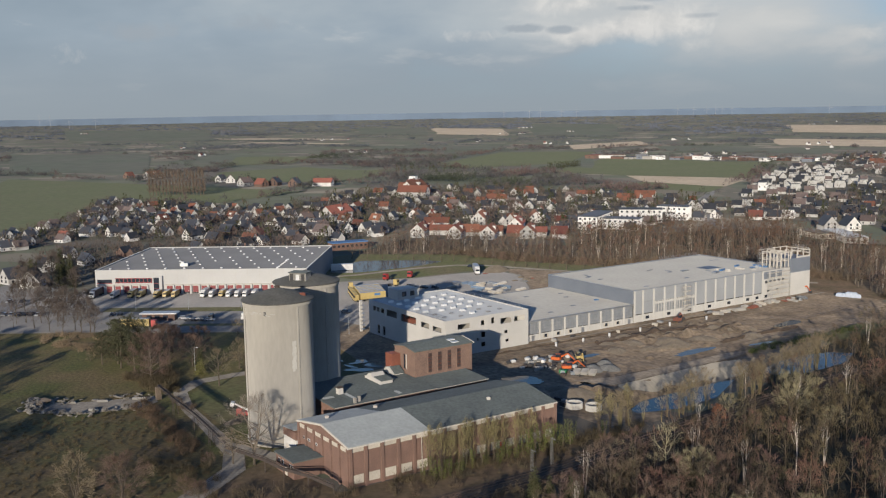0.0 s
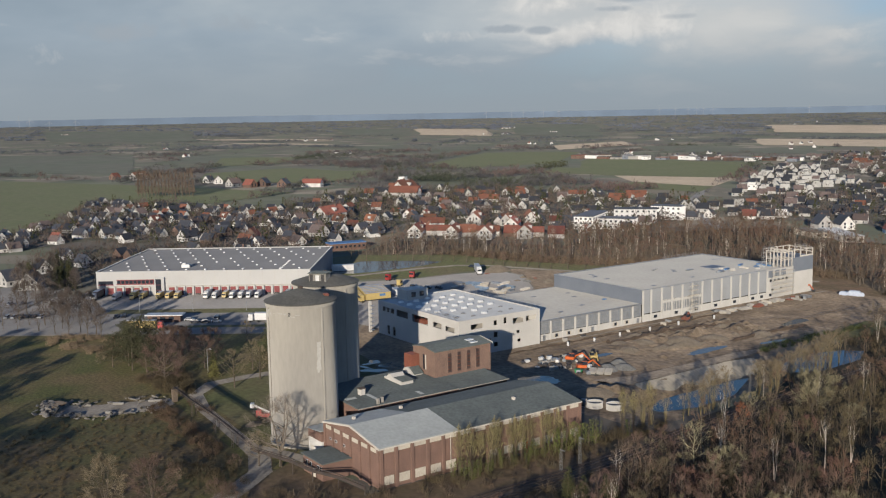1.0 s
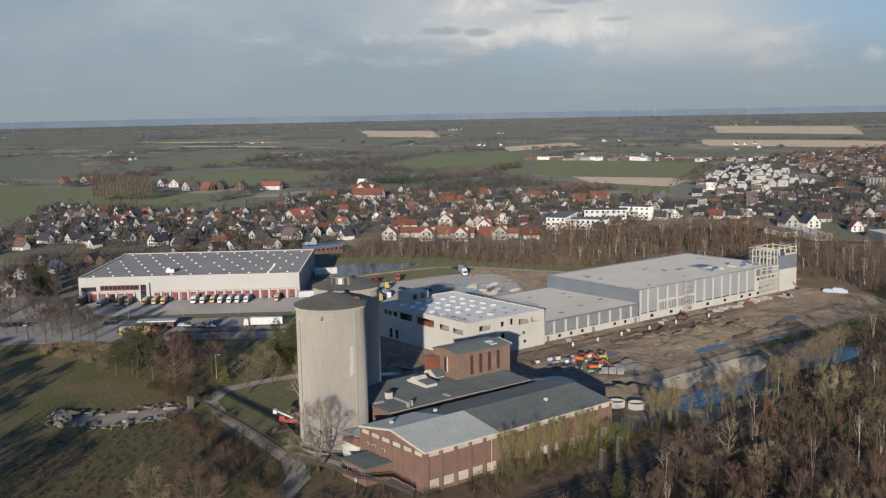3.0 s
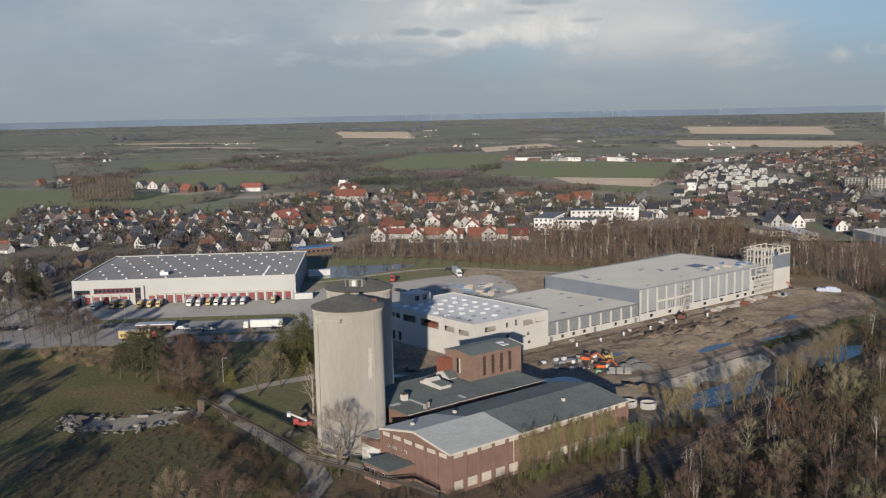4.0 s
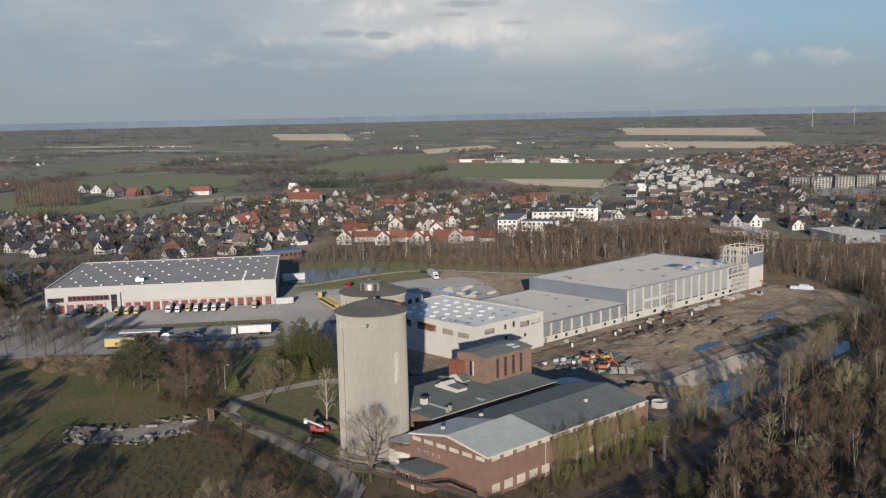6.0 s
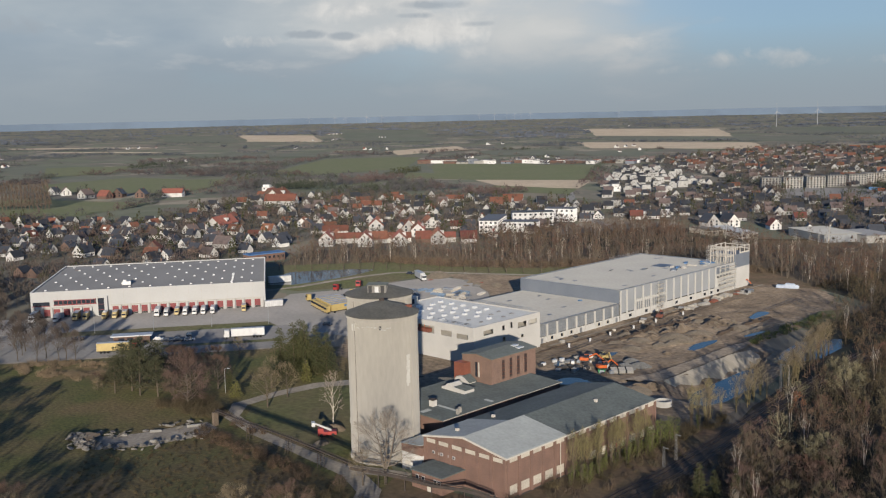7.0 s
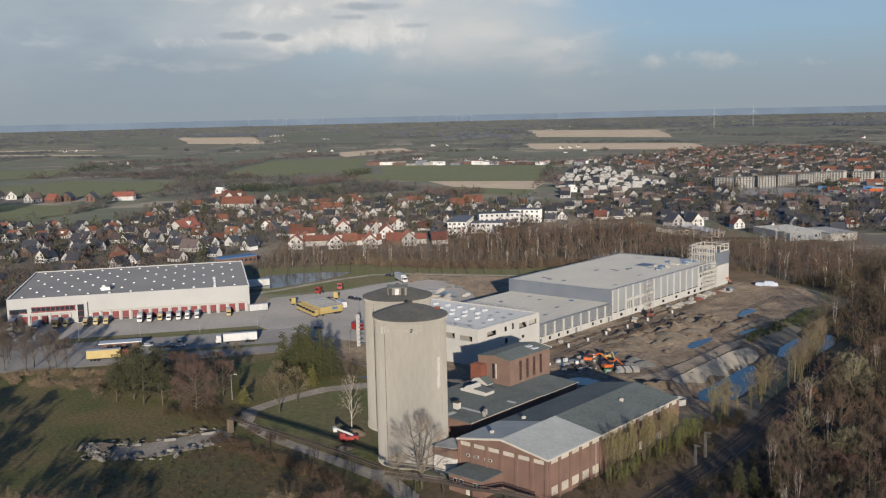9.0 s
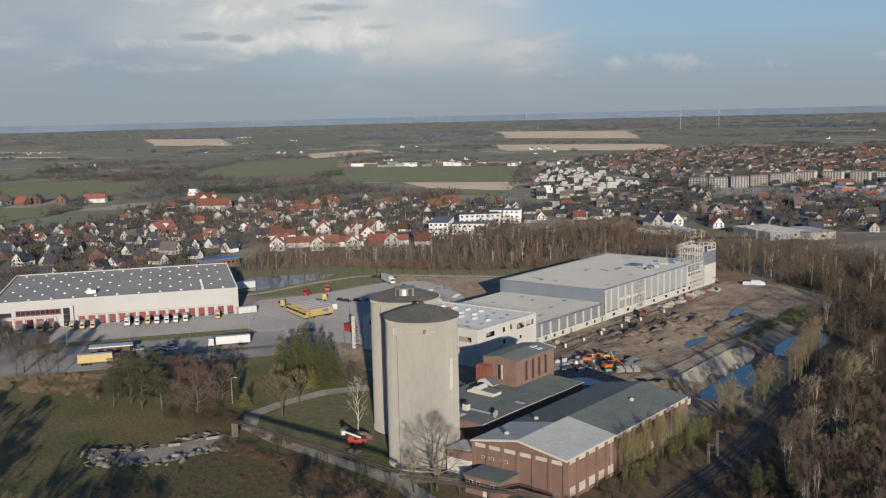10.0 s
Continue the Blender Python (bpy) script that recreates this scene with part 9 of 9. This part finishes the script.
# ---- far hedges, copses and turbines ----
def far_clump(seed, h, r, n, fine):
    """A small leafless crown: upright sprays of twigs, denser towards the foot."""
    g = np.random.default_rng(seed)
    out = Bulk()
    d = g.normal(0, 1, (n, 3))
    d /= np.linalg.norm(d, axis=1, keepdims=True)
    d[:, 2] = np.abs(d[:, 2]) * 1.2 - 0.35
    p = d * g.uniform(0.3, 1, (n, 1)) ** 0.6 * np.array([r, r, h * 0.5]) + np.array([0, 0, h * 0.4])
    blades(out, p - np.array([0, 0, 1.0]), d * 0.5 + g.normal(0, 0.35, (n, 3)) + np.array([0, 0, 0.9]), g.uniform(1.6, 3.4, n) * fine, g.uniform(0.30, 0.85, n) * fine, g)
    return (out.arrays(),)


clump = [far_clump(k, 7 + k % 5, 3.6 + 0.5 * (k % 3), 44, 0.8) for k in range(8)]
clump_far = [far_clump(40 + k, 8 + k % 4, 4.4, 20, 1.15) for k in range(6)]
rf = random.Random(2)
spots = []
head = math.atan2(0.653, -0.757)


def polar(r, a):
    return r * math.cos(head + a), r * math.sin(head + a)


PASTURES = ([(-1410, 611), (-1445, 769), (-1306, 779), (-1262, 825), (-1180, 760), (-1120, 690), (-1085, 631), (-1242, 532)], [(-1941, 858), (-1791, 958), (-1596, 822), (-1591, 695)], [(-1333, 945), (-1650, 1334), (-1485, 1438), (-1198, 1115), (-1211, 919)])
ZONES = PASTURES + (V_LEFT, V_MID, V_WHITE, V_RIGHT, V_FAR, [(-1267, 1262), (-956, 1318), (-698, 910), (-660, 842), (-773, 829), (-1040, 951)], [(-1500, 330), (-1200, 230), (-800, 170), (-780, 212), (-945, 296), (-1000, 348), (-900, 392), (-940, 470), (-980, 545), (-1260, 440)])
# the far rise stands for a wide plain: dist(r) is the distance that a place on it looks like
table = [(87.5 * r / (87.5 - hill(r, 0)), r) for r in range(600, 4900, 20)]


def near_r(d):
    for (d0, r0), (d1, r1) in zip(table, table[1:]):
        if d0 <= d <= d1:
            return r0 + (r1 - r0) * (d - d0) / (d1 - d0)
    return 4850.0


def fold(x, y):
    d = math.hypot(x, y)
    r = near_r(d)
    return x * r / d, y * r / d


def looks(x, y):
    return 1 - hill(x, y) / 87.5


for k in range(270):
    r = 900 * (9000 / 760) ** (rf.random() ** 1.1)
    x, y = polar(r, rf.uniform(-0.62, 0.62))
    way = rf.choice((0.7, 0.7, 2.27, 2.27, 1.4, 0.2)) + rf.gauss(0, 0.15)
    step = 5.5 * max(1.0, r / 2500)
    for i in range(int(rf.uniform(14, 56))):
        spots.append(fold(x + math.cos(way) * i * step + rf.gauss(0, 2.5), y + math.sin(way) * i * step + rf.gauss(0, 2.5)))


def band(a0, a1, d0, d1, n):
    """A wood seen edge on, between two bearings and two distances."""
    for i in range(n):
        x, y = polar(rf.uniform(d0, d1), rf.uniform(a0, a1))
        if noise.noise((x * 0.003, y * 0.003, 4)) > -0.05:
            spots.append(fold(x, y))


# far fields lie between two bearings and two distances, narrowing askew
def far_field(name, material, label, a0, a1, d0, d1, skew=0.0):
    b = bmesh.new()
    rows = []
    for i in range(7):
        row = []
        for k in range(25):
            u = k / 24
            d = (d0 + (d1 - d0) * i / 6) * (1 + skew * (u - 0.5))
            wob = 0.004 * noise.noise((i * 0.7, a0 * 40, d0 * 0.01))
            x, y = fold(*polar(d, a0 + (a1 - a0) * u + wob + 0.006 * (i - 3) / 3))
            row.append(b.verts.new((x, y, hill(x, y) + 0.35 + 0.0004 * max(0, math.hypot(x, y) - 1900))))
        rows.append(row)
    for lo, hi in zip(rows, rows[1:]):
        for k in range(24):
            b.faces.new((lo[k], lo[k + 1], hi[k + 1], hi[k]))
    bmesh.ops.recalc_face_normals(b, faces=b.faces)
    if b.faces[:][0].normal.z < 0:
        bmesh.ops.reverse_faces(b, faces=b.faces)
    FIELD_AREAS.append((a0, a1, d0, d1, skew))
    tagged(part(name, b, material), label, "field", kind="structure")


FIELD_AREAS = []
for poly in PASTURES:
    sheet("green_field", poly, 0.55, M_FIELD, "green pasture between hedges", "field")
for row in ((-0.226, -0.355, 3300, 4500, -0.1), (-0.218, -0.385, 2260, 2700, -0.08), (0.113, 0.041, 3600, 4900, -0.1), (0.289, 0.194, 2900, 3040, -0.1), (0.323, 0.200, 3400, 3600, -0.1), (-0.03, -0.10, 2300, 2560, 0.1)):
    far_field("stubble", M_TAN, "pale tan stubble field", *row)
# field green with distance haze mixed into the colour
M_HAZEGREEN = mat("hazed_green_field", (0.074, 0.084, 0.061), (0.086, 0.087, 0.070), 0.006, 0.95, fine=0.03, finev=0.15, world_space=True)
for row in ((-0.398, -0.505, 3300, 4250, -0.08), (-0.238, -0.451, 2780, 3200, -0.12), (-0.118, -0.278, 1990, 2230, -0.08), (0.189, 0.120, 3800, 5400, -0.1), (0.018, -0.067, 3300, 5800, -0.1), (0.089, -0.060, 1580, 2130, -0.1), (0.290, 0.172, 1380, 1690, -0.1)):
    far_field("green_field", M_HAZEGREEN, "muted green winter field", *row)
for row in ((0.502, 0.375, 1640, 2430, -0.1), (0.334, 0.240, 1815, 2180, -0.05), (0.464, 0.330, 3650, 6200, -0.12), (0.17, 0.03, 2260, 2540, -0.1)):
    far_field("green_field", M_HAZEGREEN, "muted green pasture far off", *row)


def in_field(x, y):
    """Whether a folded place lies in one of the far fields."""
    r = math.hypot(x, y)
    d = r * 87.5 / (87.5 - hill(x, y))
    a = (math.atan2(y, x) - head + math.pi) % (2 * math.pi) - math.pi
    return any(min(a0, a1) < a < max(a0, a1) and d0 < d / (1 + sk * ((a - a0) / (a1 - a0) - 0.5)) < d1 for a0, a1, d0, d1, sk in FIELD_AREAS)


for row in ((0.215, 0.10, 1960, 2250, 420), (0.12, 0.034, 1900, 2250, 260), (0.30, 0.20, 4000, 5600, 420), (0.34, 0.215, 2560, 2860, 300), (0.55, 0.33, 2520, 3300, 420), (-0.07, -0.14, 1520, 1800, 120), (-0.05, -0.30, 4950, 6600, 700), (-0.27, -0.54, 4600, 6600, 800), (0.10, -0.03, 2650, 3150, 280), ):
    band(*row)
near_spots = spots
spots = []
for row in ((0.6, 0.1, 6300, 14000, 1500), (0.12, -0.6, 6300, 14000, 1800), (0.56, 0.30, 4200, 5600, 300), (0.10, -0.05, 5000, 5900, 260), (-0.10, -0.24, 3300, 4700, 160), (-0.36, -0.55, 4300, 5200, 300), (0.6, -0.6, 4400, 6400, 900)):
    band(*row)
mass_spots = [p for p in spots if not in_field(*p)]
spots = near_spots
for k in range(130):
    r = 1500 * (9000 / 1300) ** (rf.random() ** 0.8)
    x, y = polar(r, rf.uniform(-0.6, 0.6))
    n = int(rf.uniform(24, 120))
    s = math.sqrt(n) * 2.7 * max(1.0, r / 2500)
    w = head + math.pi / 2 + rf.gauss(0, 0.25)
    for i in range(n):
        u, v = rf.gauss(0, s * 2.6), rf.gauss(0, s * 0.4)
        spots.append(fold(x + u * math.cos(w) - v * math.sin(w), y + u * math.sin(w) + v * math.cos(w)))
spots = [p for p in spots if not in_field(*p)]
# the brown thickets north of the village
for poly, sp in (([(-700, 500), (-880, 520), (-1000, 680), (-1120, 900), (-1010, 960), (-900, 880), (-780, 822), (-660, 838), (-620, 800), (-830, 742)], 10.5), ([(-960, 560), (-1200, 640), (-1300, 900), (-1150, 960), (-1000, 700)], 17), ([(-640, 840), (-700, 915), (-960, 1330), (-985, 1320), (-730, 900), (-680, 830)], 9), ([(-560, 1010), (-520, 1000), (-560, 1150), (-660, 1280), (-820, 1480), (-860, 1400), (-640, 1120)], 12)):
    spots += [p for p in scatter(poly, sp * 0.9, int(sp * 7)) if noise.noise((p[0] * 0.011, p[1] * 0.011, 6)) > -0.08]
# a belt of old trees behind the pastures and a dark line of conifers before it
spots += scatter([(-1590, 815), (-1480, 800), (-1330, 850), (-1290, 930), (-1345, 950), (-1660, 1335), (-1730, 1400), (-1480, 1000), (-1560, 900)], 12, 207)
spots = [p for p in spots if not any(inside(*p, z) for z in ZONES) and math.hypot(*p) < 4850]
# far palette turned towards blue, so haze is part of the base colours
M_FARWOOD = mat("far_woods", (0.118, 0.100, 0.103), (0.087, 0.082, 0.083), 0.012, 0.95, fine=0.05, finev=0.15, island=0.16, world_space=True)
M_FARGREY = mat("far_grey_woods", (0.088, 0.084, 0.085), (0.067, 0.065, 0.066), 0.012, 0.95, fine=0.05, finev=0.15, island=0.25, world_space=True)
M_FARRUSSET = mat("far_russet_woods", (0.112, 0.080, 0.074), (0.085, 0.064, 0.060), 0.012, 0.95, fine=0.05, finev=0.15, island=0.25, world_space=True)
M_FAROLIVE = mat("far_olive_hedges", (0.058, 0.065, 0.044), (0.038, 0.048, 0.032), 0.012, 0.95, fine=0.05, finev=0.15, island=0.25, world_space=True)
# blue-grey copy for the farthest hedges: haze painted as base colour
M_FARHAZE = mat("hazed_far_woods", (0.086, 0.095, 0.110), (0.070, 0.080, 0.095), 0.012, 0.95, fine=0.05, finev=0.15, island=0.2, world_space=True)
tints = ([], [], [])
for p in spots:
    v = noise.noise((p[0] * 0.006, p[1] * 0.006, 11)) + rf.uniform(-0.22, 0.22)
    tints[1 if v > 0.12 else 2 if v < -0.26 else 0].append(p)
for k, (group_, m_, words) in enumerate(zip(tints, (M_FARGREY, M_FARRUSSET, M_FAROLIVE), ("distant grey-brown hedges and copses between the fields", "distant russet hedges and copses between the fields", "distant olive hedges and evergreens between the fields"))):
    grove("far_woods", [p for p in group_ if math.hypot(*p) < 1700], clump, (m_,), words, "woods", 71 + 20 * k, 0.75, 1.5, looks)
    grove("far_woods", [p for p in group_ if 1700 <= math.hypot(*p) < 2350], clump_far, (m_,), words, "woods", 75 + 20 * k, 0.6, 1.2, looks)
grove("far_woods", [p for group_ in tints for p in group_ if math.hypot(*p) >= 2350], clump_far, (M_FARHAZE,), "woods and hedges far off, tinted blue-grey for haze", "woods", 79, 0.6, 1.2, looks)
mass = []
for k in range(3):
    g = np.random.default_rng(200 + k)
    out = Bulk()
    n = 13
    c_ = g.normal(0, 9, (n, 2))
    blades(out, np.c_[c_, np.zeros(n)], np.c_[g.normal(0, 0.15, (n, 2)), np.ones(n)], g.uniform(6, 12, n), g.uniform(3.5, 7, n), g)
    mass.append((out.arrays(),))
# bluish wood colour near the horizon, standing in for haze
M_HAZEMASS = mat("hazed_wood_masses", (0.117, 0.131, 0.163), (0.102, 0.117, 0.148), 0.004, 0.95, fine=0.05, finev=0.1, island=0.12, world_space=True)
grove("far_woods", mass_spots, mass, (M_HAZEMASS,), "woods near the horizon in painted haze blue", "woods", 73, 0.6, 1.0, looks)
def small_conifer(seed):
    g = np.random.default_rng(seed)
    out = Bulk()
    n = 46
    f = g.uniform(0.05, 1, n)
    az = g.uniform(0, 6.28, n)
    rad = 2.3 * (1.05 - f) * g.uniform(0.5, 1, n)
    blades(out, np.c_[np.cos(az) * rad, np.sin(az) * rad, f * 9], np.c_[np.cos(az), np.sin(az), g.uniform(-0.4, 0.6, n)], g.uniform(1.0, 1.8, n), g.uniform(0.8, 1.5, n), g)
    return (out.arrays(),)


grove("conifer_belt", scatter([(-1214, 782), (-1200, 800), (-1148, 884), (-1160, 866)], 4, 208) + scatter([(-1105, 990), (-1095, 1000), (-1120, 1080), (-1130, 1070)], 6, 209), [small_conifer(330 + k) for k in range(2)], (M_CONIFER,), "dark green line of conifers between pastures", "conifers", 306, 0.8, 1.2)
grove("garden_conifers", [p for poly, sp, sd_ in ((V_LEFT, 34, 301), (V_MID, 31, 302), (V_RIGHT, 36, 303), (V_FAR, 50, 304)) for p in scatter(poly, sp, sd_)], [small_conifer(310 + k) for k in range(3)], (M_CONIFER,), "dark green conifers in the gardens", "conifers", 305, 0.7, 1.3)
grove("garden_trees", [p for p in scatter(V_FAR, 15.5, 54) + scatter(V_RIGHT, 19, 57) if not inside(*p, FREIGHT) and noise.noise((p[0] * 0.012, p[1] * 0.012, 3)) > -0.22], clump, (M_GARDEN,), "leafless brown trees among the far houses", "trees", 96, 0.6, 1.35)
grove("garden_trees", [p for p in scatter(V_LEFT, 11.5, 251) + scatter(V_MID, 11.5, 252) + scatter([(-650, 205), (-560, 155), (-495, 205), (-525, 300), (-548, 345), (-600, 290)], 9.5, 254) if noise.noise((p[0] * 0.02, p[1] * 0.02, 5)) > -0.4], clump, (M_GARDEN,), "leafless brown garden trees between the houses", "trees", 253, 0.5, 1.2)
M_EVERGREEN = mat("evergreen_hedges", (0.045, 0.055, 0.026), (0.062, 0.066, 0.034), 0.02, 0.95, fine=0.5, finev=0.2, island=0.3, world_space=True)
grove("garden_hedges", scatter(V_LEFT, 20, 261) + scatter(V_MID, 20, 262) + scatter([(-640, 205), (-560, 160), (-500, 205), (-530, 300), (-600, 290)], 18, 265) + scatter(V_RIGHT, 26, 263), clump, (M_EVERGREEN,), "dark evergreen hedges and bushes in the gardens", "hedges", 264, 0.35, 0.8)
garden2 = [p for poly, sp, sd_ in ((V_LEFT, 21, 91), (V_MID, 20, 92), (V_RIGHT, 15, 93), (V_FAR, 30, 94), (V_WHITE, 34, 95)) for p in scatter(poly, sp, sd_) if not inside(*p, FREIGHT)]
grove("garden_shrubs", garden2, clump, (M_FARWOOD,), "dark shrubs and hedges in the gardens", "shrubs", 72, 0.4, 0.85)
far_rows = []
for k in range(26):
    r = 1700 * (8000 / 1700) ** rf.random()
    x, y = polar(r, rf.uniform(-0.6, 0.6))
    for i in range(rf.choice((1, 2, 3, 5))):
        hx, hy = fold(x + rf.gauss(0, 30), y + rf.gauss(0, 30))
        far_rows.append((hx, hy, rf.uniform(0, 180), rf.choice(("red", "dark", "brown", "brickred", "brickdark")), rf.uniform(0.5, 0.8) * looks(hx, hy)))
joined_houses("far_farms", [h for h in far_rows if not any(inside(h[0], h[1], z) for z in ZONES)], "scattered white and red farmsteads far away")


M_TURBINE = mat("pale_grey_turbine", (0.36, 0.37, 0.385), (0.32, 0.33, 0.345), 0.5, 0.6, fine=3, finev=0.05)


def turbine(m, h):
    t = thing("wind_turbine", m, "white wind turbine on the horizon", "wind turbine", "wind turbines")
    part("tower", tube(bmesh.new(), (0, 0, -2), (0, 0, h), h * 0.022, h * 0.014, 10), M_TURBINE, t)
    nac = part("nacelle", boxed(-h * 0.05, h * 0.03, -h * 0.02, h * 0.02, h, h * 1.04), M_TURBINE, t)
    for k in range(3):
        a = radians(95 + 120 * k)
        part("blade", tube(bmesh.new(), (h * 0.04, 0, h * 1.02), (h * 0.04, math.cos(a) * h * 0.6, h * 1.02 + math.sin(a) * h * 0.6), h * 0.018, h * 0.005, 5), M_TURBINE, nac)
    return t


for bearing, r, h in [(-0.401, 3300, 46), (-0.437, 3400, 46), (0.487, 4050, 30), (0.478, 4050, 28), (0.461, 3900, 27), (0.438, 3900, 29)] + [(b_, 4100, 26) for b_ in (0.047, 0.022, 0.011, -0.009, -0.024, -0.120, -0.135, -0.147, -0.155, -0.161, -0.170, -0.256)]:
    x, y = polar(r, bearing)
    turbine(pose(x, y, hill(x, y), 0, 0, math.degrees(head) + 180 + 20), h)
